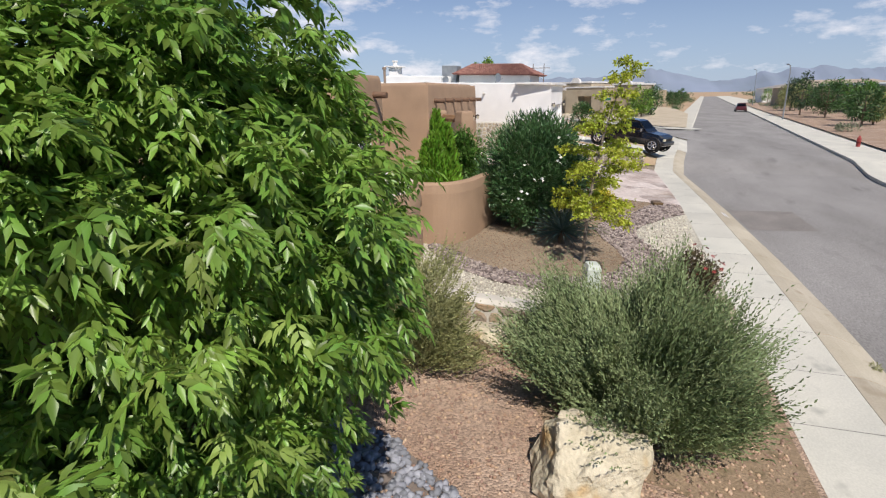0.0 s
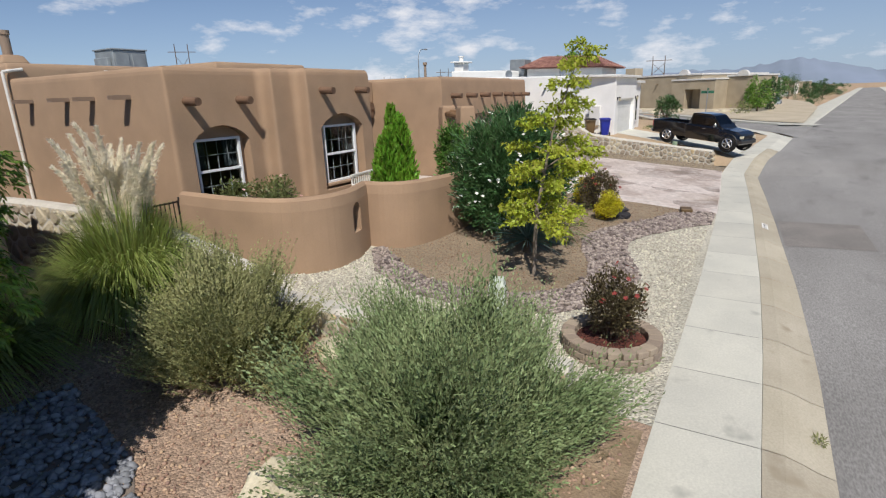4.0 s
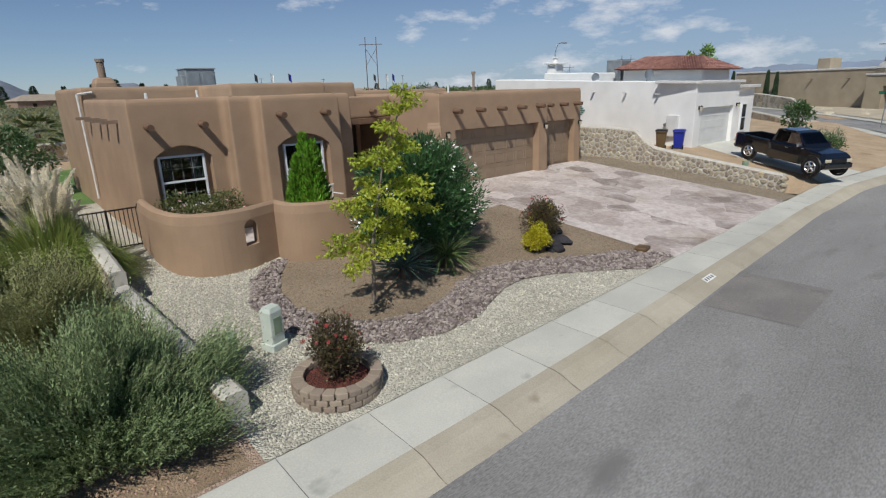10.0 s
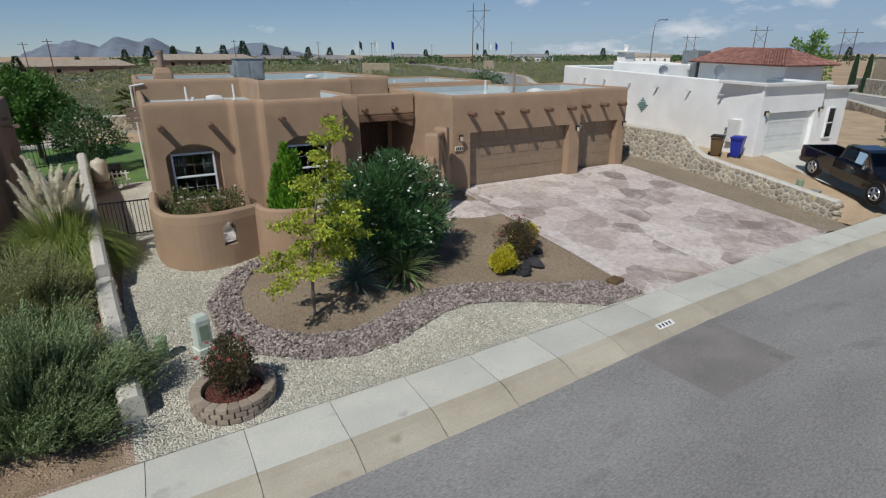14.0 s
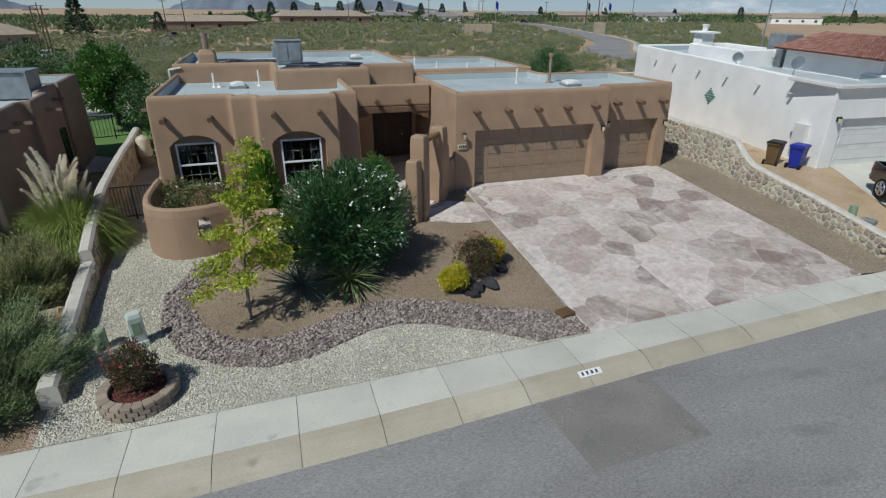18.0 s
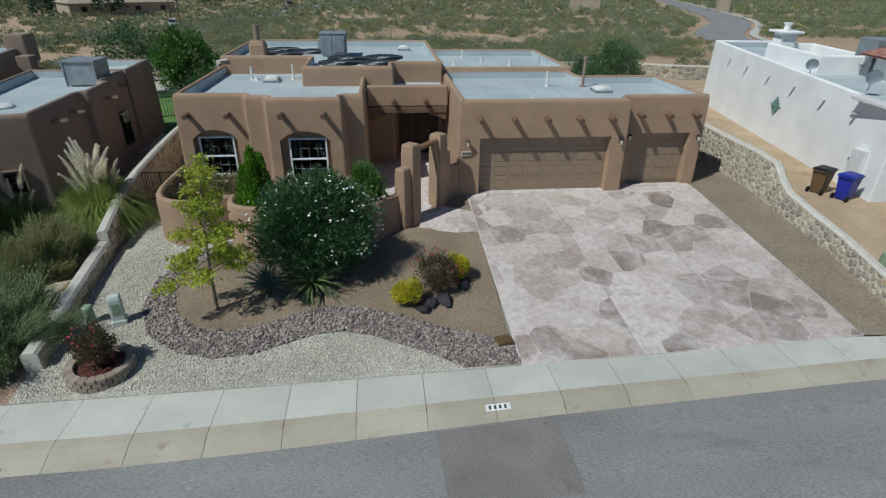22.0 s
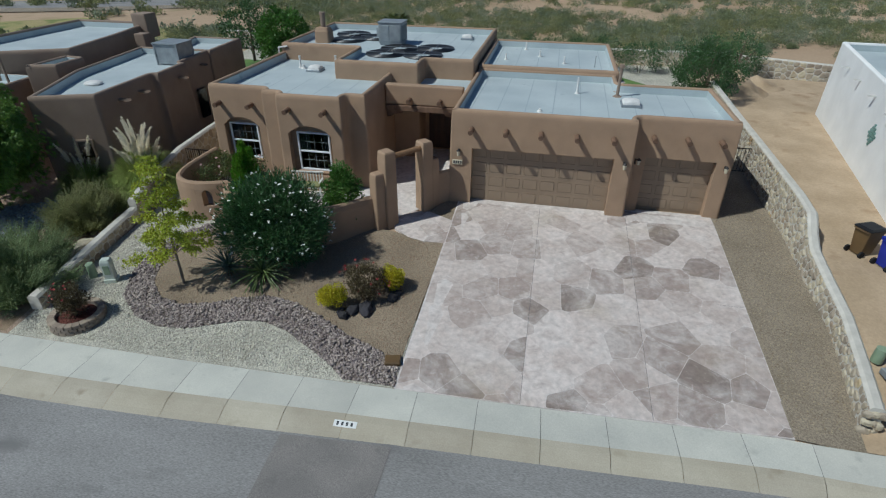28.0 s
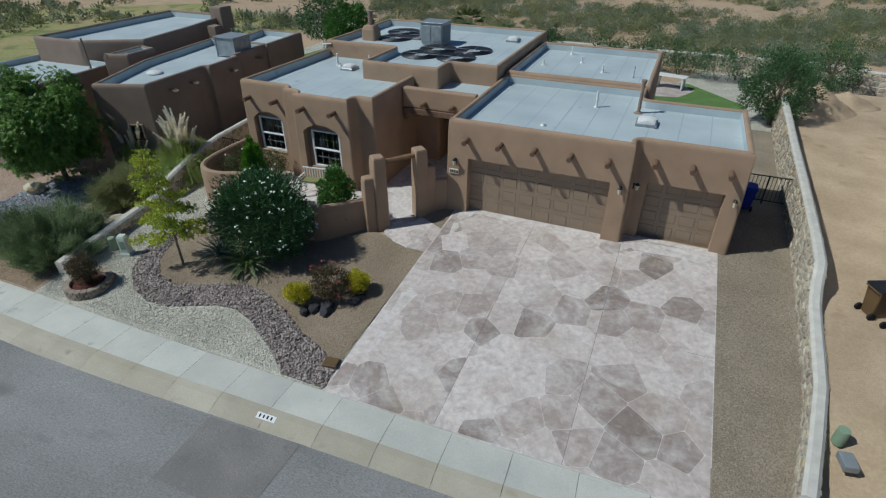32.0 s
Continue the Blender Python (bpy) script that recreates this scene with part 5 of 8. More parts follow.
# the white house stands at a slight angle to the street
SHIFT = pose(13.3, -2.8, 0, 0, 0, -3) @ Matrix.Translation((-14.1, 2.6, 0))
for ob in (white, wac, dish(16.0, 1.3, 3.5, -25), dish(16.1, 4.9, 3.45, -35, 0.25)):
    ob.matrix_world = SHIFT @ ob.matrix_world


# ---- stone walls ----
def stone_wall(name, path, thick, z0s, tops, label, parts_limit, size=0.34, seed=1, faces=(-1, 1), loose=True):
    """A rubble wall along a path: mortar core with a rounded cap, and stones on its faces."""
    w = thing(name, (0, 0, 0), label, "wall")
    bm = bmesh.new()
    h = thick / 2
    rows = []
    offs = {d: offset(path, d, False) for d in (-h, -h + 0.07, h - 0.07, h)}
    for i in range(len(path)):
        rows.append([(*offs[-h][i], z0s[i] - 0.4), (*offs[-h][i], tops[i] - 0.06), (*offs[-h + 0.07][i], tops[i]), (*offs[h - 0.07][i], tops[i]), (*offs[h][i], tops[i] - 0.06), (*offs[h][i], z0s[i] - 0.4)])
    vs = loft(bm, rows, closed=True)
    bm.faces.new(vs[0])
    bm.faces.new(vs[-1])
    core = part("mortar_core", bm, MORTAR, w)
    count, rest = 0, []
    for side in faces:
        line = offset(path, side * (h + 0.002), False)
        s = [0.0]
        for a, b in zip(line, line[1:]):
            s.append(s[-1] + math.dist(a, b))
        for k in range(len(line) - 1):
            L = s[k + 1] - s[k]
            za, zb, ta, tb = z0s[k] - 0.1, z0s[k + 1] - 0.1, tops[k] - 0.07, tops[k + 1] - 0.07
            quad = [(0, za), (L, zb), (L, tb), (0, ta)]
            lo, hi = min(za, zb), max(ta, tb)
            sd = seeds_in(0, L, lo, hi, size * 0.72, int(60 * L * (hi - lo) / size), seed + k + 40 * side)
            d = Vector(line[k + 1]) - Vector(line[k])
            d.normalize()
            nn = Vector((-d.y, d.x)) * side
            for poly in cells(quad, sd, 0.035):
                if len(poly) < 3:
                    continue
                pr = rounded(poly, 0.05, 1)
                cu, cv = sum(p[0] for p in poly) / len(poly), sum(p[1] for p in poly) / len(poly)
                g = random.Random(int(cu * 977 + cv * 3331 + k))
                dep = g.uniform(0.012, 0.04)
                f = lambda u, v, e: (line[k][0] + d.x * u + nn.x * e, line[k][1] + d.y * u + nn.y * e, v)
                inner = [(cu + (u - cu) * 0.72, cv + (v - cv) * 0.72) for u, v in pr]
                if count < parts_limit:
                    bm = bmesh.new()
                    vs = loft(bm, [[f(u, v, 0) for u, v in pr], [f(u, v, dep) for u, v in inner]])
                    bm.faces.new(vs[1])
                    part("stone", bm, STONE_O, w)
                    count += 1
                else:
                    rest.append(([f(u, v, 0) for u, v in pr], [f(u, v, dep) for u, v in inner]))
    if rest:
        V, F = [], []
        for a, b in rest:
            n0, m = len(V), len(a)
            V += a + b
            F += [(n0 + i, n0 + (i + 1) % m, n0 + m + (i + 1) % m, n0 + m + i) for i in range(m)] + [tuple(range(n0 + m, n0 + 2 * m))]
        part("far_stones", mesh_of("far_stones", V, F, STONE), None, w, kind="stuff")
    return w


P = [(-11.55, -7.85), (-11.66, -6.5), (-11.78, -5.2), (-11.9, -3.9), (-11.97, -2.9)]
stone_wall("garden_wall", P, 0.36, [yard_z(*p) for p in P], [yard_z(*p) + 0.48 for p in P], "low grey stone and mortar garden wall", 90, 0.3, 3)
P = [(-11.98, -2.88), (-12.1, -1.2), (-12.22, 0.6), (-12.4, 3.0), (-12.6, 5.5), (-12.75, 7.8), (-12.95, 10.2)]
stone_wall("boundary_wall", P, 0.3, [yard_z(*p) for p in P], [0.28, 0.72, 0.98, 1.04, 1.04, 1.0, 1.0], "tall tan stone boundary wall with pale cap", 170, 0.36, 9)
P = [(10.15, -8.0), (10.42, -6.5), (10.65, -5.0), (10.72, -3.4), (10.76, -2.2), (10.78, -1.7), (10.8, -1.2), (10.84, 0.0), (10.92, 2.0), (11.0, 4.5), (11.1, 8.0), (11.25, 12.0), (11.35, 15.0)]
stone_wall("retaining_wall", P, 0.3, [yard_z(*p) for p in P], [0.04, 0.17, 0.33, 0.52, 0.71, 1.0, 1.43, 1.52, 1.52, 1.54, 1.56, 1.58, 1.58], "pale fieldstone retaining wall stepping down to the street", 280, 0.25, 17)
end_wall = bpy.data.objects["retaining_wall"]
g = random.Random(6)
for k in range(9):
    part("stone", lump(bmesh.new(), (0, 0, 0), (g.uniform(0.09, 0.14), 0.08, g.uniform(0.08, 0.12)), k + 3, 2, 0.35), STONE_O, end_wall, at=pose(10.04 + 0.11 * (k % 3), -8.03 + g.uniform(-0.04, 0.03), -0.62 + 0.22 * (k // 3) + g.uniform(-0.03, 0.03), 0, 0, g.uniform(-30, 30)))
P = [(-26, 27.5), (-12, 27.2), (2, 27), (9, 26.6), (14, 25.2), (20, 22.2), (30, 20)]
stone_wall("back_wall", P, 0.3, [0] * 7, [0.95, 0.95, 0.95, 1.0, 1.3, 1.4, 1.5], "grey rubble wall at the back of the yards", 0, 0.4, 31)


# ---- plants ----
def mesh_part(name, arr, mat, parent, label="", kind="stuff"):
    V, T = arr
    return part(name, tri_mesh(name, V, T, mat), None, parent, label, kind=kind)


def limb_mesh(segments, seg=7):
    bm = bmesh.new()
    for a, b, r1, r2 in segments:
        tube(bm, a, b, r1, r2, seg, caps=False)
    return bm


def sprays(P, D, n_leaf, stem, L, W, droop=0.25, jitter=0.25, spread=1.0):
    """Compound leaves: pairs of leaflets along a stem that starts at P towards D."""
    n = len(P)
    D = unit(D)
    S = unit(np.cross(D, rng.normal(size=(n, 3))))
    out = []
    for k in range(n_leaf):
        t = (k // 2 + 1) / (n_leaf / 2 + 0.5)
        side = 1 if k % 2 else -1
        base = P + D * stem * t + np.array([0, 0, -1.0]) * stem * droop * t * t
        d = D * 0.75 + S * side * spread * (1 if k < n_leaf - 1 else 0.1) + rng.normal(size=(n, 3)) * jitter + np.array([0, 0, -droop])
        out.append(leaf_arrays(base, d, L * rng.uniform(0.7, 1.15, n), W * rng.uniform(0.8, 1.2, n), 0.15, droop * 0.4))
    return join(out)


# the ash tree near the start
at = (-17.7, -3.15, yard_z(-17.7, -3.15))
ash = thing("ash_tree", at, "full green ash tree with drooping compound leaves", "tree")
bm = limb_mesh([((0, 0, -0.1), (0.03, 0, 0.7), 0.12, 0.1), ((0.03, 0, 0.7), (0.0, 0.05, 1.5), 0.1, 0.085), ((0, 0.05, 1.5), (0.05, 0, 4.2), 0.085, 0.03)], 10)
part("trunk", bm, BARK, ash)
g = random.Random(3)
for k in range(20):
    a, z = k * 2.4, 0.9 + 0.15 * k
    r = g.uniform(1.2, 1.7) * (1 - 0.3 * k / 20)
    mid = Vector((math.cos(a) * r * 0.5, math.sin(a) * r * 0.5, z + 0.5))
    tip = Vector((math.cos(a) * r, math.sin(a) * r, z + 0.75 + g.uniform(-0.1, 0.5)))
    part("limb", limb_mesh([((0.02, 0, z), mid, 0.035, 0.024), (mid, tip, 0.024, 0.008)], 6), BARK, ash)


def drooping_sprays(P, D, leaves, pairs, stem, L, W):
    """Twig ends: from each point several compound leaves fan out and hang, each with paired broad leaflets."""
    n = len(P)
    D = unit(D)
    out = []
    for k in range(leaves):
        a = unit(D * 0.75 + rng.normal(size=(n, 3)) * 0.62 + np.array([0, 0, 0.1]))
        side = unit(np.cross(a, np.array([0, 0, 1.0]) + rng.normal(size=(n, 3)) * 0.25))
        ln = stem * rng.uniform(0.7, 1.15, n)[:, None]
        for q in range(2 * pairs + 1):
            t = 1.0 if q == 2 * pairs else (q // 2 + 1.2) / (pairs + 0.9)
            sd = 0.0 if q == 2 * pairs else (1 if q % 2 else -1)
            base = P + a * ln * t + np.array([0, 0, -1.0]) * ln * 0.42 * t * t
            d = a * 0.8 + side * sd * 0.75 + np.array([0, 0, -0.45 - 0.35 * t]) + rng.normal(size=(n, 3)) * 0.16
            out.append(broad_leaves(base, d, side, L * rng.uniform(0.75, 1.15, n), W * rng.uniform(0.85, 1.15, n), n > 9))
    return join(out)


def broad_leaves(P, D, S, L, W, plain=False):
    """Lance-shaped leaves of six points, or four in a plain crown, folded along the rib."""
    n = len(P)
    D = unit(D)
    S = unit(S - D * np.sum(S * D, 1, keepdims=True) + rng.normal(size=(n, 3)) * 0.25)
    S = unit(S - D * np.sum(S * D, 1, keepdims=True))
    N = np.cross(S, D)
    L, W = L[:, None], W[:, None]
    low, high, tip = P + D * L * 0.3, P + D * L * 0.62, P + D * L + np.array([0, 0, -0.12]) * L
    lift = N * W * 0.16
    if plain:
        mid = P + D * L * 0.42
        V = np.stack([P, mid + S * W * 0.55 + lift, tip, mid - S * W * 0.55 + lift], 1).reshape(-1, 3)
        i = np.arange(n)[:, None] * 4
        return V, np.concatenate([i + np.array([[0, 1, 2]]), i + np.array([[0, 2, 3]])], 0)
    V = np.stack([P, low + S * W * 0.5 + lift, high + S * W * 0.42 + lift, tip, high - S * W * 0.42 + lift, low - S * W * 0.5 + lift], 1).reshape(-1, 3)
    i = np.arange(n)[:, None] * 6
    return V, np.concatenate([i + np.array([q]) for q in ((0, 1, 5), (1, 2, 4), (1, 4, 5), (2, 3, 4))], 0)


m, c_ = 7600, 118
k = rng.integers(0, c_, m)
cc = ball_points(c_, 0.4)
cc[:, 2] = np.where(cc[:, 2] < -0.8, -0.6, cc[:, 2])
wide = np.interp(cc[:, 2], [-1, -0.45, 0.2, 1], [0.85, 1.04, 1.06, 1.0])
cc = cc * np.stack([1.9 * wide, 1.9 * wide, np.full(c_, 2.05)], 1)
cc[96:] = unit(rng.normal(size=(c_ - 96, 3)) * np.array([0.5, 0.8, 0.9]) + np.array([0.9, -0.6, -0.2])) * np.array([1.55, 1.9, 1.5])
o = ball_points(m, 0.4) * rng.uniform(0.36, 0.6, c_)[k][:, None]
p = cc[k] + o + np.array([0.15, -0.06, 2.75])
d = unit(cc[k]) * 0.8 + unit(o) * 0.9 + np.array([0, 0, 0.15])
mesh_part("crown", drooping_sprays(p, d, 4, 3, 0.14, 0.08, 0.026), ASH, ash)
sp_me = tri_mesh("leaf_spray", *drooping_sprays(np.zeros((1, 3)), np.array([[0, -1.0, 0.1]]), 5, 3, 0.14, 0.085, 0.026), ASH)
sp_me2 = tri_mesh("leaf_spray", *drooping_sprays(np.zeros((1, 3)), np.array([[0, -1.0, 0.2]]), 4, 3, 0.13, 0.075, 0.024), material("ash_leaf_single", lin("a8be66"), lin("86a350"), 1.1, 0.4, per="object", spread=0.3, translucent=0.35))
for k in range(230):
    a, e = g.uniform(-2.9, 0.7), g.uniform(-0.95, 1.2)
    r = g.uniform(2.0, 2.35)
    q = (0.08 + math.cos(a) * math.cos(e) * r, math.sin(a) * math.cos(e) * r, 2.72 + math.sin(e) * 2.5)
    part("leaf_spray", sp_me if k % 3 else sp_me2, None, ash, at=pose(*q, g.uniform(-30, 25), g.uniform(-30, 30), math.degrees(a) + 90 + g.uniform(-50, 50)))

# the young yellow-green tree
at = (-7.95, -6.02, yard_z(-7.95, -6.02))
young = thing("young_tree", at, "slender young tree with layered yellow-green leaves", "tree")
LEAN = ([0, 1.3, 2.8, 4.3], [0, 0.04, 0.22, 0.55], [0, -0.03, -0.25, -0.65])
stem_at = lambda z: Vector((float(np.interp(z, LEAN[0], LEAN[1])), float(np.interp(z, LEAN[0], LEAN[2])), z))
part("trunk", limb_mesh([(stem_at(a) - Vector((0, 0, 0.1 if a == 0 else 0)), stem_at(b), r1, r2) for a, b, r1, r2 in ((0, 1.3, 0.045, 0.036), (1.3, 2.8, 0.036, 0.02), (2.8, 4.25, 0.02, 0.005))], 8), BARK_Y, young)
pp, dd = [], []
g = random.Random(14)
# tiers of nearly level branches: height, reach, how many
tiers = ((1.05, 0.85, 4), (1.35, 0.9, 3), (1.75, 0.6, 3), (2.1, 0.8, 3), (2.4, 0.85, 3), (2.75, 0.55, 3), (3.1, 0.5, 4), (3.5, 0.36, 3), (3.9, 0.26, 3), (4.2, 0.18, 2))
whorls = [(z, turn_, reach) for k, (z, reach, count) in enumerate(tiers) for turn_ in [0.9 * k + 6.283 * b / count for b in range(count)]]
long_limbs = [(1.75, -0.45, 1.5), (2.15, -0.75, 1.25), (1.0, -2.4, 1.2), (1.3, 0.4, 1.3), (2.2, 0.1, 1.35)]
for z, way, reach in whorls + long_limbs:
    a = way + g.uniform(-0.25, 0.25)
    L = reach * g.uniform(0.7, 1.1)
    base = stem_at(z + g.uniform(-0.12, 0.12))
    rise_ = g.uniform(0.05, 0.28)
    mid = base + Vector((math.cos(a) * L * 0.5, math.sin(a) * L * 0.5, L * (rise_ + 0.12)))
    tip = base + Vector((math.cos(a) * L, math.sin(a) * L, L * rise_ * 1.4))
    part("limb", limb_mesh([(base, mid, 0.014, 0.01), (mid, tip, 0.01, 0.004)], 5), BARK_Y, young)
    m = 22 + int(95 * L)
    t = (0.3 + 0.76 * rng.random(m) ** 0.8)[:, None]
    on = np.where(t < 0.5, np.array(base) + (np.array(mid) - np.array(base)) * t * 2, np.array(mid) + (np.array(tip) - np.array(mid)) * (t * 2 - 1))
    pp.append(on + rng.normal(size=(m, 3)) * np.array([0.085, 0.085, 0.05]))
    dd.append(np.tile(np.array(tip - base) * 0.6 / L, (m, 1)) + rng.normal(size=(m, 3)) * np.array([0.8, 0.8, 0.35]))
P_, D_ = np.concatenate(pp), np.concatenate(dd)
mesh_part("crown", sprays(P_, D_, 3, 0.05, 0.085, 0.045, 0.2, 0.4), YOUNG, young)


def bush(name, x, y, size, n, clumps, blob, L, W, mat, label, up=0.3, lift=0.55, stems=10, category="shrub", stem_mat=TWIG, z=None, jitter=0.5, group="", low=-0.75, inner=None):
    """A leafy bush: stems from the base and a crown of leaves in uneven clumps."""
    z = yard_z(x, y) if z is None else z
    b = thing(name, (x, y, z), label, category, group)
    p, d = clump_points(n, clumps, (0, 0, size[2] * lift), (size[0] - blob * 0.6, size[1] - blob * 0.6, size[2] * (1 - lift) - blob * 0.5), blob, low)
    p[:, 2] = np.maximum(p[:, 2], 0.02)
    d = d + np.array([0, 0, up]) + rng.normal(size=d.shape) * jitter
    mesh_part("crown", leaf_arrays(p, d, L * rng.uniform(0.6, 1.2, n), W * rng.uniform(0.7, 1.2, n)), mat, b)
    g = random.Random(int(abs(x * 100 + y * 10)))
    for k in range(stems):
        a, r = k * 2.4, g.uniform(0.3, 0.75)
        tip = (math.cos(a) * size[0] * r, math.sin(a) * size[1] * r, size[2] * g.uniform(0.5, 0.85))
        part("stem", limb_mesh([((math.cos(a) * 0.06, math.sin(a) * 0.06, -0.05), tip, 0.016, 0.005)], 5), stem_mat, b)
    return b


def petals(parent, pts, r, mat, name="flower"):
    bm = bmesh.new()
    for k in range(5):
        a = k * 1.2566
        v = [bm.verts.new(q) for q in ((0, 0, 0), (math.cos(a - 0.5) * r * 0.7, math.sin(a - 0.5) * r * 0.7, r * 0.25), (math.cos(a) * r, math.sin(a) * r, r * 0.15), (math.cos(a + 0.5) * r * 0.7, math.sin(a + 0.5) * r * 0.7, r * 0.25))]
        bm.faces.new(v)
    me = bpy.data.meshes.new(name)
    bm.to_mesh(me)
    bm.free()
    me.materials.append(mat)
    g = random.Random(5)
    for q in pts:
        part(name, me, None, parent, at=pose(*q, g.uniform(-50, 20), g.uniform(-40, 40), g.uniform(0, 360)))


def shell_points(n, size, lift, seed, front=True):
    g = random.Random(seed)
    out = []
    while len(out) < n:
        a, e = g.uniform(0, 6.283), g.uniform(-0.5, 1.3)
        q = (math.cos(a) * math.cos(e), math.sin(a) * math.cos(e), math.sin(e))
        if not front or q[1] < 0.35:
            out.append((q[0] * size[0], q[1] * size[1], size[2] * lift + q[2] * size[2] * (1 - lift)))
    return out


ole = bush("oleander", -5.45, -4.5, (1.85, 1.45, 3.0), 30000, 150, 0.42, 0.17, 0.034, OLEANDER, "large dark green oleander with white flowers", 0.6, 0.5, 16)
fl = []
for q in shell_points(70, (1.88, 1.47, 3.0), 0.5, 4):
    for k in range(2):
        fl.append((q[0] + random.uniform(-0.07, 0.07), q[1] + random.uniform(-0.07, 0.07), q[2] + random.uniform(-0.05, 0.07)))
petals(ole, fl, 0.042, FLOWER_W)
bush("bay_shrub", -4.05, -2.25, (0.72, 0.6, 2.3), 7000, 50, 0.26, 0.13, 0.05, BAYGREEN, "bright green leafy shrub beside the courtyard wall", 0.1, 0.5, 6)

# arborvitae: upright flat sprays on a cone
at = (-7.42, -2.42, -0.2)
arb = thing("arborvitae", at, "bright green cone-shaped arborvitae", "shrub")
n = 15000
lead = rng.integers(0, 9, n)
lx = np.concatenate([[0.0], np.cos(np.arange(8) * 2.4) * 0.34])[lead]
ly = np.concatenate([[0.0], np.sin(np.arange(8) * 2.4) * 0.34])[lead]
top = np.concatenate([[2.8], np.array([2.6, 1.9, 2.5, 1.6, 2.3, 1.5, 2.1, 1.8])])[lead]
h = rng.random(n) ** 0.8
a = rng.random(n) * 6.283
r = (0.25 * np.minimum(1, (1 - h) * 1.6) ** 0.7 + 0.02) * (1 + 0.18 * rng.normal(size=n)) * np.where(h < 0.08, 0.75, 1)
p = np.stack([lx * (1 - 0.3 * h) + np.cos(a) * r, ly * (1 - 0.3 * h) + np.sin(a) * r, h * top], 1)
d = np.stack([np.cos(a) * 0.4, np.sin(a) * 0.4, np.ones(n)], 1) + rng.normal(size=(n, 3)) * 0.22
mesh_part("crown", leaf_arrays(p, d, 0.15 * rng.uniform(0.6, 1.2, n), 0.05), ARBOR, arb)
part("trunk", limb_mesh([((0, 0, -0.1), (0, 0, 2.2), 0.07, 0.02)], 8), BARK, arb)

for x, y, s in ((-10.0, 0.05, (0.55, 0.5, 1.35)), (-9.3, -0.2, (0.6, 0.55, 1.45)), (-8.6, 0.05, (0.5, 0.45, 1.3)), (-9.9, -1.1, (0.5, 0.45, 1.25))):
    b = bush("rose_bush", x, y, s, 1500, 24, 0.2, 0.07, 0.04, ROSE, "loose rose bush inside the courtyard wall", 0.2, 0.55, 8, group="roses in the courtyard", z=-0.12)
    petals(b, shell_points(7, s, 0.55, int(x * 10), False), 0.05, FLOWER_P)


def rosette(name, x, y, n, L, W, mat, label, flop=0.2):
    """A yucca: stiff blades from one crown, each a part."""
    z = yard_z(x, y)
    t = thing(name, (x, y, z), label, "yucca")
    meshes = []
    for k in range(3):
        bm = bmesh.new()
        f = flop * (0.5 + k)
        rows = []
        for i in range(5):
            s = i / 4
            w = W * (1 - s) ** 0.6 * (0.6 + s if s < 0.4 else 1)
            zz = -f * s * s * L
            rows.append([(-w / 2, L * s, zz + 0.012), (0, L * s, zz), (w / 2, L * s, zz + 0.012)])
        loft(bm, rows, closed=False)
        me = bpy.data.meshes.new("leaf")
        bm.to_mesh(me)
        bm.free()
        me.materials.append(mat)
        meshes.append(me)
    g = random.Random(int(x * 31))
    for k in range(n):
        e = 82 - 88 * (k / n) ** 0.85
        part("leaf", meshes[k % 3], None, t, at=pose(0, 0, 0.3, e + g.uniform(-8, 8), 0, k * 137.5 + g.uniform(-12, 12)) @ Matrix.Diagonal((1, g.uniform(0.75, 1.1), 1, 1)))
    part("stem", limb_mesh([((0, 0, -0.1), (0, 0, 0.36), 0.1, 0.08)], 8), TWIG, t)


YUC_O = material("yucca_blade_blue", lin("647a70"), lin("506860"), 2, 0.5, per="object", spread=0.3)
YUC_G = material("yucca_blade_olive", lin("70804a"), lin("5b6a3c"), 2, 0.5, per="object", spread=0.3)
rosette("yucca", -6.72, -5.42, 170, 0.82, 0.03, YUC_O, "spiky blue-grey yucca on brown gravel", 0.1)
rosette("yucca", -5.5, -5.55, 120, 0.9, 0.045, YUC_G, "spiky olive green yucca with arching blades", 0.35)
bush("gold_shrub", -2.95, -6.3, (0.4, 0.38, 0.78), 5200, 40, 0.14, 0.05, 0.032, GOLD, "small round golden yellow shrub", 0.2, 0.5, 5)
bush("gold_shrub", -1.5, -5.3, (0.4, 0.38, 0.85), 5200, 40, 0.14, 0.05, 0.032, GOLD, "small golden yellow shrub behind dark rocks", 0.2, 0.5, 5)
rb = bush("red_shrub", -2.15, -5.8, (0.66, 0.6, 1.2), 6500, 60, 0.18, 0.055, 0.028, REDLEAF, "dark olive shrub with red tips", 0.6, 0.5, 12)
petals(rb, shell_points(26, (0.74, 0.62, 1.27), 0.5, 8), 0.045, FLOWER_R, "red_tip")
for k, (x, y, s) in enumerate(((-2.5, -6.68, 0.17), (-2.3, -6.42, 0.2), (-1.95, -6.32, 0.24), (-1.35, -5.72, 0.19), (-1.3, -5.5, 0.15), (-2.66, -6.5, 0.11))):
    solo("lava_rock", lump(bmesh.new(), (0, 0, 0), (s * (0.95 + 0.2 * (k % 3)), s * 0.85, s * 0.62), k + 2, 2, 0.5, 1.6), LAVA, "black lava rock on brown gravel", "rock", "lava rocks", at=pose(x, y, yard_z(x, y) + s * 0.35, 0, 0, k * 50))
bm = bmesh.new()
box(bm, (-0.2, -0.16, 0), (0.2, 0.16, 0.1), 0.02)
solo("valve_box", bm, BROWNBIN, "brown valve box lid among river stones", "valve box", at=pose(-0.68, -8.05, yard_z(-0.68, -8.05) + 0.02, 0, 0, 12))

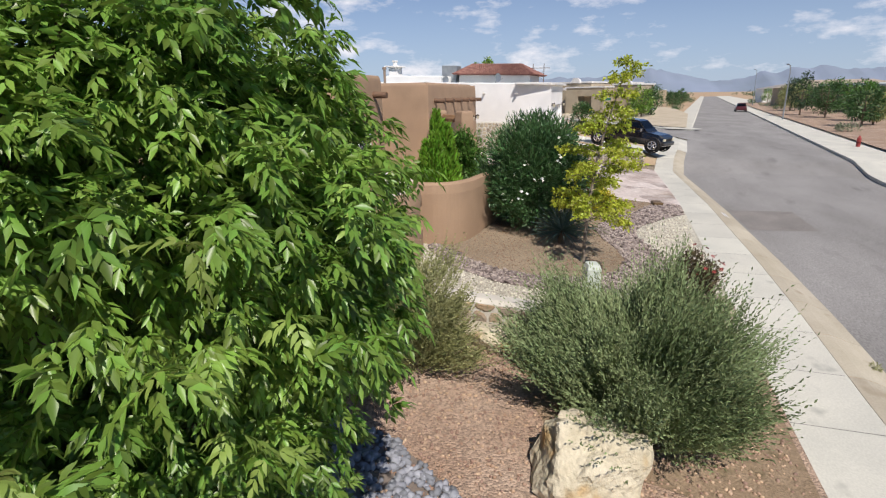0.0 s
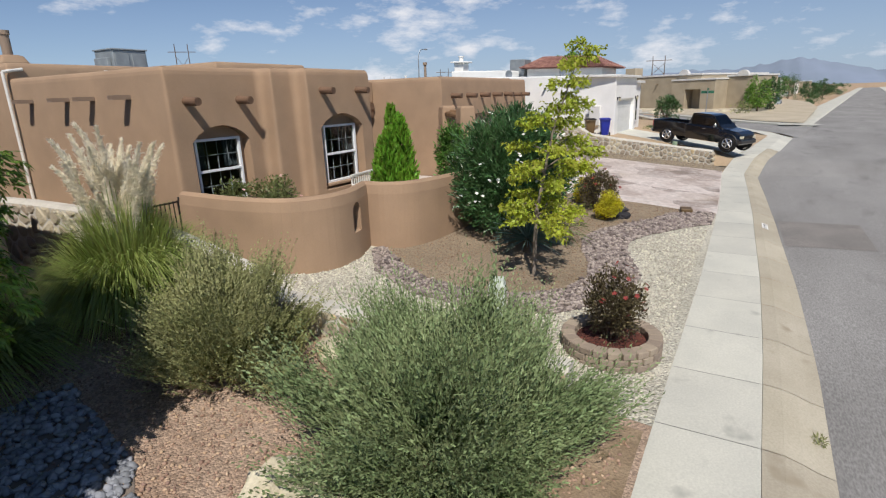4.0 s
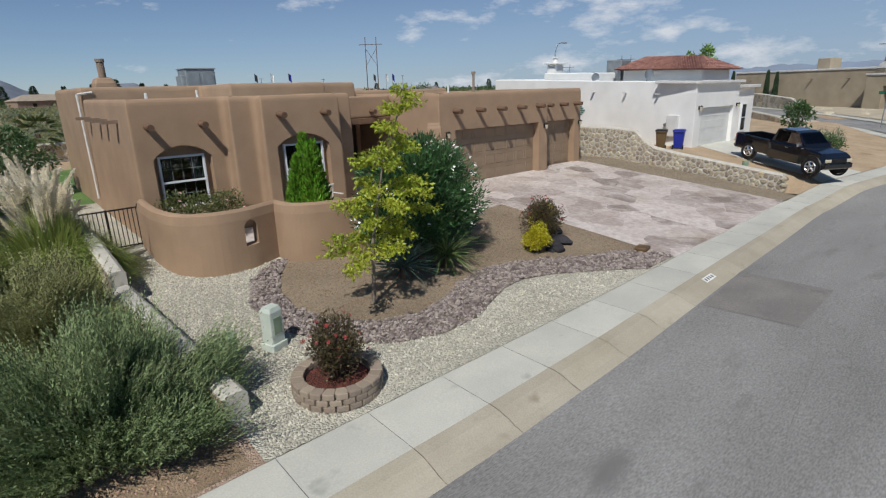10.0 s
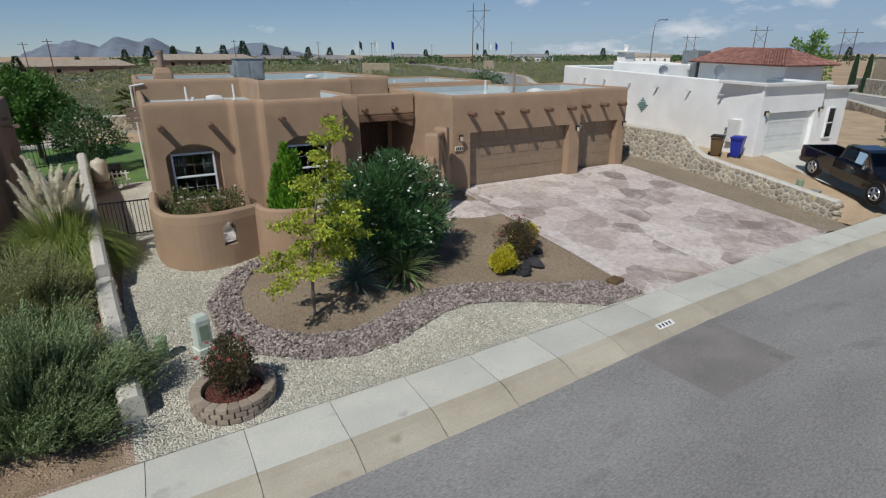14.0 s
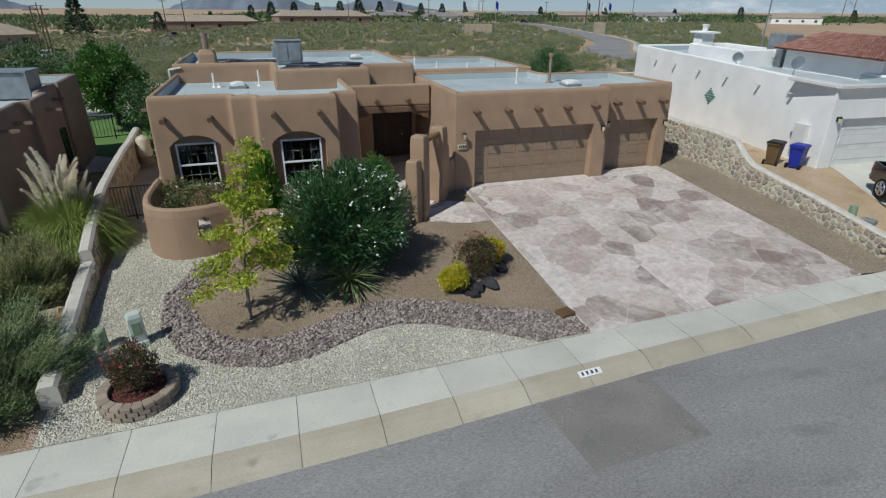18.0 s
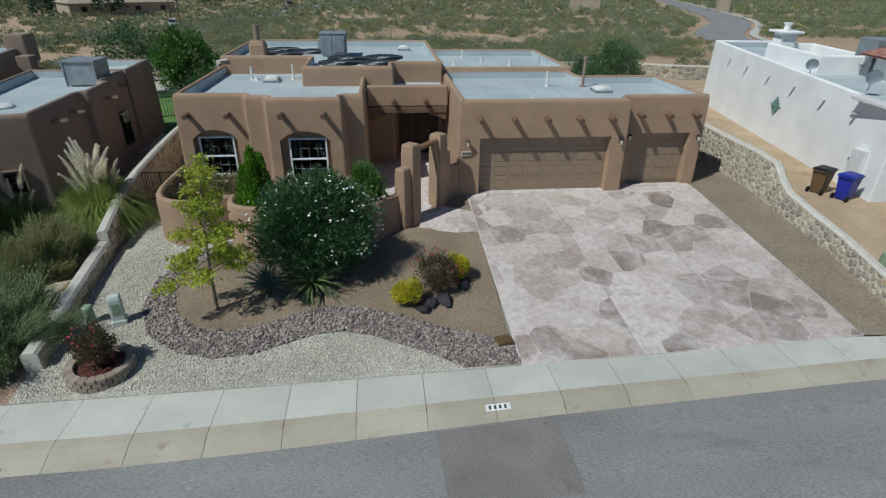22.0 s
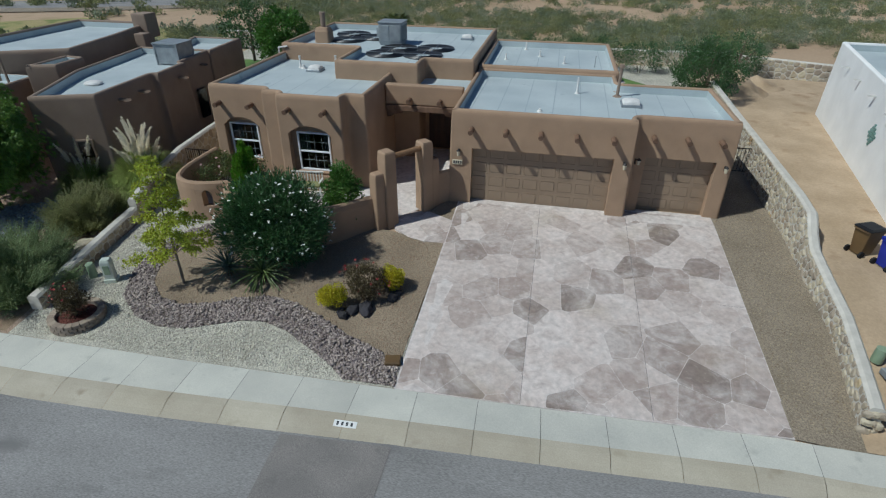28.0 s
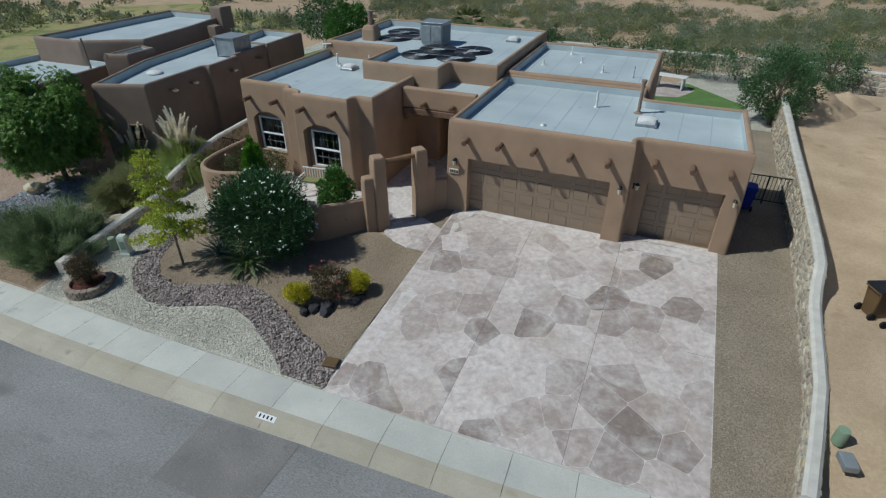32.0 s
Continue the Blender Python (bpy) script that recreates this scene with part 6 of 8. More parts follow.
# block planter
pc = (-10.0, -8.0)
pz = yard_z(*pc)
ring = thing("planter_ring", (*pc, pz), "round planter of three courses of tan blocks", "planter")
bm = bmesh.new()
o = [(-0.085, -0.1), (0.085, -0.1), (0.098, -0.02), (0.068, 0.1), (-0.068, 0.1), (-0.098, -0.02)]
loft(bm, [[(x, y, z) for x, y in offset(o, q)] for q, z in ((0.008, 0), (0, 0.01), (0, 0.088), (0.012, 0.1))], cap=True)
bme = bpy.data.meshes.new("block")
bmesh.ops.recalc_face_normals(bm, faces=bm.faces)
bm.to_mesh(bme)
bm.free()
bme.materials.append(BLOCK)
for c in range(3):
    for k in range(22):
        a = 360 / 22 * (k + 0.5 * (c % 2))
        part("block", bme, None, ring, at=pose(0.62 * math.cos(radians(a)), 0.62 * math.sin(radians(a)), -0.04 + c * 0.103, 0, 0, a + 90))
bm = bmesh.new()
tube(bm, (0, 0, 0.0), (0, 0, 0.17), 0.54, 0.5, 24)
part("mulch", bm, MULCH, ring)
pr = bush("red_leaf_shrub", pc[0], pc[1], (0.46, 0.45, 1.15), 4600, 50, 0.18, 0.055, 0.032, REDLEAF, "reddish brown shrub in a block planter", 0.7, 0.5, 12, z=pz + 0.12)
petals(pr, shell_points(18, (0.54, 0.52, 1.2), 0.5, 18), 0.04, FLOWER_R, "red_tip")

# utility boxes
ub = thing("utility_pedestal", (-10.28, -6.28, yard_z(-10.28, -6.28)), "pale green steel utility pedestal", "utility box", turn=20)
bm = bmesh.new()
loft(bm, [[(x, y, z) for x, y in rounded(offset([(-0.15, -0.13), (0.15, -0.13), (0.15, 0.13), (-0.15, 0.13)], q), 0.03, 2)] for q, z in ((-0.03, -0.1), (-0.03, 0.12), (0, 0.13), (0, 0.72), (0.03, 0.8))], cap=True)
part("cabinet", bm, GREENBOX, ub)
part("door_panel", box(bmesh.new(), (-0.09, -0.142, 0.3), (0.09, -0.128, 0.62), 0.006), GREENCYL, ub)
bm = bmesh.new()
tube(bm, (0, 0, -0.05), (0, 0, 0.46), 0.125, 0.12, 18)
tube(bm, (0, 0, 0.46), (0, 0, 0.5), 0.13, 0.1, 18)
solo("cable_pedestal", bm, GREENCYL, "round green plastic cable pedestal", "utility box", at=pose(-11.02, -6.2, yard_z(-11.02, -6.2)))


# ---- garden next door ----
def spiky(name, x, y, size, lobes, n, mat, label, stem, L, W, needles=15, category="shrub", seed=1):
    """A sprawling bush: leaning lobes of long shoots, each set with short needles."""
    z = yard_z(x, y)
    t = thing(name, (x, y, z), label, category)
    k = np.arange(lobes)
    el = np.arcsin(0.06 + 0.9 * ((k + 0.5) / lobes)) + rng.normal(size=lobes) * 0.08
    az = k * 2.399 + rng.normal(size=lobes) * 0.25
    dirs = np.stack([np.cos(az) * np.cos(el), np.sin(az) * np.cos(el), np.sin(el)], 1)
    reach = rng.uniform(0.58, 1.12, lobes)
    root = dirs * (reach * 0.62)[:, None] * np.array(size)
    w = rng.integers(0, lobes, n)
    P = root[w] + rng.normal(size=(n, 3)) * np.array([0.14, 0.14, 0.1]) - dirs[w] * (rng.random((n, 1)) * 0.55)
    P[:, 2] = np.maximum(P[:, 2], 0.08)
    D = unit(dirs[w] * np.array([1.0, 1.0, 0.6]) + np.array([0, 0, 0.55]) + rng.normal(size=(n, 3)) * 0.16)
    S = stem * np.where(rng.random(n) < 0.08, rng.uniform(1.12, 1.35, n), rng.uniform(0.55, 1.1, n))[:, None] * reach[w][:, None]
    out = []
    for q in range(needles):
        f = (q + 0.5) / needles
        base = P + D * S * f + np.array([0, 0, 0.12]) * S * f * f
        d = D + rng.normal(size=(n, 3)) * 0.3
        out.append(leaf_arrays(base, d, L * rng.uniform(0.7, 1.2, n) * (1.15 - 0.45 * f), W * rng.uniform(0.8, 1.2, n), 0.2))
    mesh_part("foliage", join(out), mat, t)
    g = random.Random(seed)
    for i in range(26):
        v = root[i % lobes]
        part("stem", limb_mesh([((v[0] * 0.08, v[1] * 0.08, -0.05), (v[0] * 0.6, v[1] * 0.6, v[2] * 0.55), 0.024, 0.015), ((v[0] * 0.6, v[1] * 0.6, v[2] * 0.55), tuple(v), 0.015, 0.006)], 5), TWIG, t)
    return t


spiky("rosemary_bush", -13.2, -7.05, (2.4, 2.2, 1.95), 40, 12500, ROSEMARY, "huge sprawling grey-green rosemary bush", 0.8, 0.078, 0.019, 16)
spiky("rosemary_bush", -12.6, -7.65, (0.9, 0.75, 1.05), 24, 3000, ROSEMARY, "low grey-green rosemary beside the garden wall", 0.45, 0.075, 0.016, 13, seed=3)
spiky("rosemary_bush", -16.3, -8.0, (0.5, 0.45, 0.5), 14, 700, ROSEMARY, "small grey-green rosemary beside the pavement", 0.35, 0.06, 0.013, 11, seed=2)
spiky("sage_bush", -13.35, -3.75, (1.5, 1.5, 2.2), 28, 6800, SAGE, "loose olive-grey sage bush with woody stems", 0.5, 0.05, 0.022, 14, seed=5)
spiky("sage_bush", -13.0, -2.5, (0.6, 0.6, 1.0), 16, 1500, SAGE, "loose olive-grey sage bush", 0.45, 0.05, 0.022, 14, seed=6)
BL = bmesh.new()
r = bmesh.ops.create_icosphere(BL, subdivisions=4, radius=1.0)
for v in r["verts"]:
    q = v.co.copy()
    for nrm, dist in (((0.2, -0.3, 0.93), 0.72), ((-0.95, -0.2, 0.2), 0.74), ((0.5, -0.85, 0.1), 0.72), ((0.9, 0.3, 0.25), 0.78), ((-0.35, -0.9, -0.2), 0.78), ((0.05, 0.9, 0.3), 0.75), ((-0.5, 0.3, 0.8), 0.78), ((0.75, -0.5, 0.55), 0.84)):
        nn = Vector(nrm).normalized()
        e = q.dot(nn) - dist
        if e > 0:
            q -= nn * e
    q *= 1 + 0.13 * noise.noise(q * 2.6) + 0.07 * noise.noise(q * 6.5) + 0.03 * noise.noise(q * 15)
    v.co = Vector((q.x * 0.58, q.y * 0.66, q.z * 0.55))
solo("boulder", BL, BOULDER, "big pale angular quartz boulder on pink gravel", "boulder", at=pose(-14.95, -6.5, yard_z(-14.95, -6.5) + 0.25, 0, 0, 20))
solo("boulder", lump(bmesh.new(), (0, 0, 0), (0.42, 0.34, 0.34), 9, 3, 0.35), BOULDER, "rounded pale boulder under the ash tree", "boulder", at=pose(-18.1, -4.3, yard_z(-18.1, -4.3) + 0.16))
solo("boulder", lump(bmesh.new(), (0, 0, 0), (0.3, 0.26, 0.2), 12, 3, 0.35), BOULDER, "small pale stone beside the garden wall", "boulder", at=pose(-12.6, -5.6, yard_z(-12.6, -5.6) + 0.1))
solo("boulder", lump(bmesh.new(), (0, 0, 0), (0.55, 0.3, 0.2), 14, 3, 0.3), BOULDER, "long flat pale stone beside the garden wall", "boulder", at=pose(-12.45, -4.9, yard_z(-12.45, -4.9) + 0.1, 0, 0, 70))


def pampas(x, y, size, n, plumes, label):
    z = yard_z(x, y)
    t = thing("pampas_grass", (x, y, z), label, "grass clump", "pampas clumps")
    a = rng.random(n) * 6.283
    e = rng.uniform(0.45, 1.45, n)
    L = size * rng.uniform(0.75, 1.3, n)
    D = np.stack([np.cos(a) * np.cos(e), np.sin(a) * np.cos(e), np.sin(e)], 1)
    P = np.stack([np.cos(a), np.sin(a), np.zeros(n)], 1) * (rng.random((n, 1)) * 0.35)
    S = unit(np.cross(D, np.array([0, 0, 1.0])))
    W = 0.009
    fall = (L * 0.5 * np.cos(e))[:, None] * np.array([0, 0, -1.0])
    m0, m1, tip = P + D * L[:, None] * 0.4 + fall * 0.05, P + D * L[:, None] * 0.75 + fall * 0.4, P + D * L[:, None] + fall * 1.25
    V = np.stack([P - S * W, P + S * W, m0 + S * W, m0 - S * W, m1 + S * W * 0.8, m1 - S * W * 0.8, tip], 1).reshape(-1, 3)
    V[:, 2] = np.maximum(V[:, 2], 0.01)
    i = np.arange(n)[:, None] * 7
    T = np.concatenate([i + np.array([q]) for q in ((0, 1, 2), (0, 2, 3), (3, 2, 4), (3, 4, 5), (5, 4, 6))], 0)
    mesh_part("foliage", (V, T), PAMPAS, t)
    g = random.Random(int(abs(x * 13)))
    for k in range(plumes):
        b, rr = g.uniform(0, 6.283), g.uniform(0.05, 0.5)
        top = Vector((math.cos(b) * rr, math.sin(b) * rr, size * g.uniform(0.55, 1.38)))
        base = Vector((math.cos(b) * 0.15, math.sin(b) * 0.15, 0.2))
        dirn = (top - base).normalized()
        st = part("plume_stalk", limb_mesh([(base, top, 0.008, 0.005)], 5), PAMPAS, t)
        m = 900
        s = rng.random(m)
        bow = Vector((math.cos(b + g.uniform(-0.6, 0.6)), math.sin(b + g.uniform(-0.6, 0.6)), 0)) * g.uniform(0.1, 0.3)
        size_ = g.uniform(0.6, 0.95)
        c = np.array(top)[None] + np.array(dirn)[None] * ((s * 1.0 - 0.2) * size_)[:, None] + np.array(bow)[None] * (s * s)[:, None]
        w = np.interp(s, [0, 0.12, 0.35, 1.0], [0.012, 0.05, 0.06, 0.004]) * size_
        D2 = np.array(dirn)[None] * 0.8 + np.array(bow)[None] * 1.2 + rng.normal(size=(m, 3)) * 0.3
        part("plume", tri_mesh("plume", *leaf_arrays(c + rng.normal(size=(m, 3)) * w[:, None] * 0.75, D2, (0.13 - 0.05 * s) * rng.uniform(0.5, 1.15, m), 0.011, 0.12, 0.25), PLUME), None, st)


pampas(-12.85, -0.85, 1.65, 9500, 40, "tall pampas grass with cream plumes")
pampas(-15.3, -1.2, 1.3, 2600, 12, "pampas grass with a few cream plumes")
sheet("dry_creek", [(-18.5, -3.4), (-16.2, -2.2), (-14.7, -2.4), (-15.1, -4.4), (-16.0, -5.9), (-17.6, -6.6), (-19.0, -6.0)], BED, "dark soil of a dry creek", lift=0.008)


# ---- gates, furniture and clutter ----
def iron_gate(name, a, b, z0, h, label, bars=13):
    a, b = Vector((*a, z0)), Vector((*b, z0))
    L = (b - a).length
    t = thing(name, tuple(a), label, "gate", turn=math.degrees(math.atan2(b.y - a.y, b.x - a.x)))
    for x in (0, L / 2, L):
        part("post", box(bmesh.new(), (x - 0.025, -0.025, 0), (x + 0.025, 0.025, h + (0.06 if x != L / 2 else 0)), 0.004), IRON, t)
    for z in (0.12, h - 0.05):
        part("rail", box(bmesh.new(), (0.03, -0.014, z), (L - 0.03, 0.014, z + 0.035)), IRON, t)
    for k in range(bars):
        x = L * (k + 0.5) / bars
        part("bar", box(bmesh.new(), (x - 0.009, -0.009, 0.1), (x + 0.009, 0.009, h)), IRON, t)


iron_gate("iron_gate", (-12.2, 0.75), (-10.72, 0.78), yard_z(-11.5, 0.7), 1.15, "black wrought iron side gate beside the house", 15)
iron_gate("iron_gate", (9.0, 5.1), (11.2, 5.1), 0.02, 1.15, "dark wrought iron gate to the side yard beside the garage", 17)
iron_gate("iron_gate", (-15.6, 12.5), (-13.4, 13.2), 0.0, 1.2, "dark iron fence panel on the neighbour's lawn", 15)

bench = thing("courtyard_bench", (-6.1, -0.75, 0.0), "white slatted garden bench with an olive cushion", "bench", turn=8)
for k in range(5):
    part("seat_slat", box(bmesh.new(), (-0.6, -0.2 + k * 0.09, 0.43), (0.6, -0.13 + k * 0.09, 0.455)), PVC, bench)
for k in range(11):
    x = -0.56 + k * 0.112
    part("back_slat", box(bmesh.new(), (x - 0.02, 0.27, 0.46), (x + 0.02, 0.295, 0.88)), PVC, bench)
part("cushion", box(bmesh.new(), (-0.55, -0.2, 0.46), (0.55, 0.24, 0.54), 0.03, 2), material("olive_cushion", lin("8a8a5c"), lin("7a7a50"), 6, 0.9), bench)
part("top_rail", box(bmesh.new(), (-0.62, 0.255, 0.86), (0.62, 0.31, 0.92), 0.01), PVC, bench)
for x in (-0.57, 0.57):
    for y in (-0.18, 0.27):
        part("leg", box(bmesh.new(), (x - 0.03, y - 0.03, 0.03), (x + 0.03, y + 0.03, 0.45)), PVC, bench)
    part("armrest", box(bmesh.new(), (x - 0.035, -0.2, 0.64), (x + 0.035, 0.28, 0.67), 0.008), PVC, bench)

bm = bmesh.new()
loft(bm, [[(r * math.cos(a), r * math.sin(a), z) for a in np.linspace(0, 6.283, 19)[:-1]] for r, z in ((0.3, 0), (0.34, 0.1), (0.34, 1.0), (0.28, 1.12), (0.1, 1.2), (0.06, 1.25))], cap=True)
solo("pressure_tank", bm, material("cream_tank", lin("cfc6b2"), lin("bdb4a0"), 2, 0.5), "cream cylindrical tank beside the boundary wall", "tank", smooth=True, at=pose(-12.25, 7.6, 0.2) @ Matrix.Diagonal((0.8, 0.8, 0.75, 1)))
bm = bmesh.new()
tube(bm, (0, 0, -0.2), (0, 0, 0.62), 0.34, 0.36, 18)
solo("pool_filter", bm, STUCCO_B, "tan cylindrical filter body under the tank", "tank", at=pose(-12.25, 7.6, 0.0) @ Matrix.Diagonal((0.85, 0.85, 0.32, 1)))
grill = thing("pool_pump_stand", (-11.75, 8.2, -0.1), "grey pipework and pump behind the house", "pump")
bm = bmesh.new()
tube(bm, (0, 0, 0.35), (0, 0, 0.85), 0.24, 0.2, 16)
part("pump_body", bm, BLACKP, grill)
for k in range(5):
    bm = bmesh.new()
    tube(bm, (-0.3 + k * 0.16, -0.3, 0), (-0.3 + k * 0.16, -0.3, 0.6), 0.03, seg=8)
    part("pipe", bm, PVC, grill)
for z in (0.25, 0.5):
    bm = bmesh.new()
    tube(bm, (-0.4, -0.3, z), (0.45, -0.3, z), 0.03, seg=8)
    part("pipe", bm, PVC, grill)


def wheelie(x, y, z, mat, label, turn, lidmat=None):
    t = thing("wheelie_bin", (x, y, z), label, "rubbish bin", turn=turn)
    t.matrix_world = t.matrix_world @ Matrix.Diagonal((0.85, 0.85, 0.85, 1))
    bm = bmesh.new()
    loft(bm, [[(u, v, h) for u, v in rounded([(-w, -d), (w, -d), (w, d), (-w, d)], 0.05, 2)] for w, d, h in ((0.22, 0.26, 0.06), (0.3, 0.36, 0.98), (0.33, 0.39, 0.99), (0.33, 0.39, 1.03))], cap=True)
    part("body", bm, mat, t)
    bm = bmesh.new()
    loft(bm, [[(u, v, h) for u, v in rounded([(-w, -d), (w, -d), (w, d), (-w, d)], 0.06, 2)] for w, d, h in ((0.34, 0.4, 1.03), (0.34, 0.4, 1.06), (0.26, 0.3, 1.11))], cap=True)
    part("lid", bm, lidmat or mat, t)
    for sx in (-1, 1):
        bm = bmesh.new()
        tube(bm, (sx * 0.24, 0.3, 0.12), (sx * 0.31, 0.3, 0.12), 0.12, seg=14)
        part("wheel", bm, TYRE, t)
    bm = bmesh.new()
    tube(bm, (-0.26, 0.43, 1.0), (0.26, 0.43, 1.0), 0.018, seg=8)
    part("handle", bm, mat, t)
    part("label_field", box(bmesh.new(), (-0.09, -0.345, 0.7), (0.05, -0.32, 0.86)), PVC, t)


wheelie(12.62, -2.45, 0.45, BLUEBIN, "blue plastic recycling bin beside the white wall", 110)
wheelie(12.2, -1.75, 0.45, BROWNBIN, "brown rubbish bin with a dark lid beside the white wall", 115, BLACKP)
wheelie(9.45, 4.45, 0.02, BLUEBIN, "blue plastic bin in the shade of the garage", 180)
bm = bmesh.new()
tube(bm, (0, 0, 0), (0, 0, 0.4), 0.13, 0.12, 16)
solo("cable_pedestal", bm, GREENCYL, "round green pedestal behind the stone wall", "utility box", at=pose(10.88, -6.25, -0.06))
solo("meter_lid", box(bmesh.new(), (-0.14, -0.2, 0), (0.14, 0.2, 0.16), 0.01), ACGREY, "grey meter box in the sand", "utility box", at=pose(10.98, -6.75, -0.12, 0, 0, 10))
for k, (x, y, sx, sy, sz) in enumerate(((13.2, 17.6, 2.3, 2.0, 1.35), (15.0, 19.2, 1.7, 1.5, 0.7))):
    bm = bmesh.new()
    rings = []
    for i in range(15):
        f = i / 14
        ring_ = []
        for j in range(40):
            a = 6.283 * j / 40
            rr = (1 - f) * (1 + 0.16 * noise.noise(Vector((math.cos(a) * 1.3, math.sin(a) * 1.3, k * 5))))
            zz = sz * (f ** 1.15 * 0.9 + 0.1 * f) + 0.1 * noise.noise(Vector((math.cos(a) * rr * 3.1, math.sin(a) * rr * 3.1, f * 3 + k))) * (f > 0.05) + 0.04 * noise.noise(Vector((math.cos(a) * rr * 9, math.sin(a) * rr * 9, k))) * (f > 0.05)
            ring_.append((math.cos(a) * rr * sx, math.sin(a) * rr * sy, zz - 0.06 * (i == 0)))
        rings.append(ring_)
    loft(bm, rings)
    solo("sand_mound", bm, SAND, "heap of orange builders' sand", "sand heap", "sand heaps", smooth=True, at=pose(x, y, 0.42))


# ---- pickup truck ----
def wheel(parent, x, y, r=0.38, w=0.25):
    t = part("wheel", tube(bmesh.new(), (x - w / 2, y, r), (x + w / 2, y, r), r, r, 28), TYRE, parent)
    s = 1 if x > 0 else -1
    bm = bmesh.new()
    torus(bm, (x + s * (w / 2 + 0.005), y, r), r * 0.66, 0.03, 24, 6, "X")
    tube(bm, (x + s * (w / 2 - 0.05), y, r), (x + s * (w / 2 + 0.01), y, r), r * 0.2, seg=12)
    for k in range(5):
        a = k * 1.2566
        d = Vector((0, math.cos(a), math.sin(a)))
        tube(bm, Vector((x + s * (w / 2 + 0.005), y, r)) + d * r * 0.12, Vector((x + s * (w / 2 + 0.005), y, r)) + d * r * 0.66, 0.055, 0.045, 6)
    part("rim", bm, CHROME, t)
    part("hub_disc", tube(bmesh.new(), (x + s * (w / 2 - 0.04), y, r), (x + s * (w / 2 - 0.03), y, r), r * 0.64, seg=24), BLACKP, t)


fw, rw = Vector((11.95, -8.8, -0.1)), Vector((13.52, -5.9, 0.2))
ax = rw - fw
truck = thing("pickup_truck", (0, 0, 0), "black extended-cab pickup truck parked on a driveway", "pickup")
truck.matrix_world = Matrix.Translation(fw) @ (ax.to_track_quat("Y", "Z").to_matrix().to_4x4()) @ Matrix.Diagonal((0.74, 0.92, 0.88, 1))


def body_loft(rows, name, mat, parent, label=""):
    """Rings across the truck: y, half width low and high, z low and high."""
    bm = bmesh.new()
    rings = []
    for y, wl, wh, zl, zh in rows:
        e = 0.07
        rings.append([(-wl, y, zl), (wl, y, zl), (wl + 0.02, y, (zl + zh) / 2), (wh, y, zh - e), (wh - e, y, zh), (-wh + e, y, zh), (-wh, y, zh - e), (-wl - 0.02, y, (zl + zh) / 2)])
    loft(bm, rings, cap=True)
    return part(name, bm, mat, parent, label)


body_loft([(-0.6, 0.78, 0.72, 0.45, 0.78), (-0.54, 0.86, 0.8, 0.36, 0.93), (-0.3, 0.92, 0.86, 0.36, 1.03), (0.55, 0.93, 0.88, 0.36, 1.12), (0.7, 0.94, 0.9, 0.36, 1.14), (2.45, 0.94, 0.92, 0.36, 1.14)], "front_body", CARPAINT, truck)
bm = bmesh.new()
for sx in (-1, 1):
    box(bm, (sx * 0.86, 2.46, 0.42), (sx * 0.95, 4.55, 1.16), 0.03, 2)
box(bm, (-0.86, 2.46, 0.42), (0.86, 4.55, 0.62))
box(bm, (-0.93, 4.5, 0.42), (0.93, 4.6, 1.16), 0.03, 2)
part("truck_bed", bm, CARPAINT, truck)
bm = bmesh.new()
rings = []
for y, w, z in ((0.45, 0.8, 1.12), (1.1, 0.68, 1.72), (1.35, 0.66, 1.77), (2.1, 0.66, 1.77), (2.3, 0.68, 1.72), (2.45, 0.8, 1.12)):
    rings.append([(-w, y, z), (w, y, z), (w * 1.0 + 0.1 * (1.77 - z), y, 1.1), (-w - 0.1 * (1.77 - z), y, 1.1)])
loft(bm, rings, cap=True)
cab = part("cab", bm, CARPAINT, truck)
bm = bmesh.new()
loft(bm, [[(-0.74, 0.53, 1.17), (0.74, 0.53, 1.17)], [(-0.63, 1.06, 1.69), (0.63, 1.06, 1.69)]], closed=False)
part("windscreen", bm, CARGLASS, cab, at=pose(0, -0.012, 0.006))
for sx in (-1, 1):
    for y0, y1, t0, t1 in ((0.75, 1.55, 1.12, 1.55), (1.62, 2.3, 1.62, 2.2)):
        bm = bmesh.new()
        bm.faces.new([bm.verts.new(q) for q in ((sx * 0.78, y0, 1.2), (sx * 0.78, y1, 1.2), (sx * 0.695, t1, 1.66), (sx * 0.695, t0, 1.66))])
        part("side_window", bm, CARGLASS, cab, at=pose(sx * 0.012, 0, 0))
    part("wing_mirror", box(bmesh.new(), (sx * 0.92, 0.72, 1.14), (sx * 1.12, 0.82, 1.32), 0.02), CHROME if sx < 0 else BLACKP, truck)
    part("headlight", box(bmesh.new(), (sx * 0.5, -0.63, 0.68), (sx * 0.82, -0.52, 0.82), 0.02), LAMPGLASS, truck)
    part("door_handle", box(bmesh.new(), (sx * 0.94, 1.35, 0.98), (sx * 0.97, 1.5, 1.02)), CHROME, truck)
    part("tail_light", box(bmesh.new(), (sx * 0.8, 4.58, 0.75), (sx * 0.93, 4.62, 1.1)), FLOWER_R, truck)
    for y in (0.0, 3.6):
        wheel(truck, sx * 0.84, y)
        bm = bmesh.new()
        torus(bm, (sx * 0.9, y, 0.4), 0.46, 0.05, 24, 6, "X")
        part("wheel_arch", bm, BLACKP, truck)
part("bumper", box(bmesh.new(), (-0.85, -0.68, 0.42), (0.85, -0.54, 0.64), 0.04, 2), CARPAINT, truck)
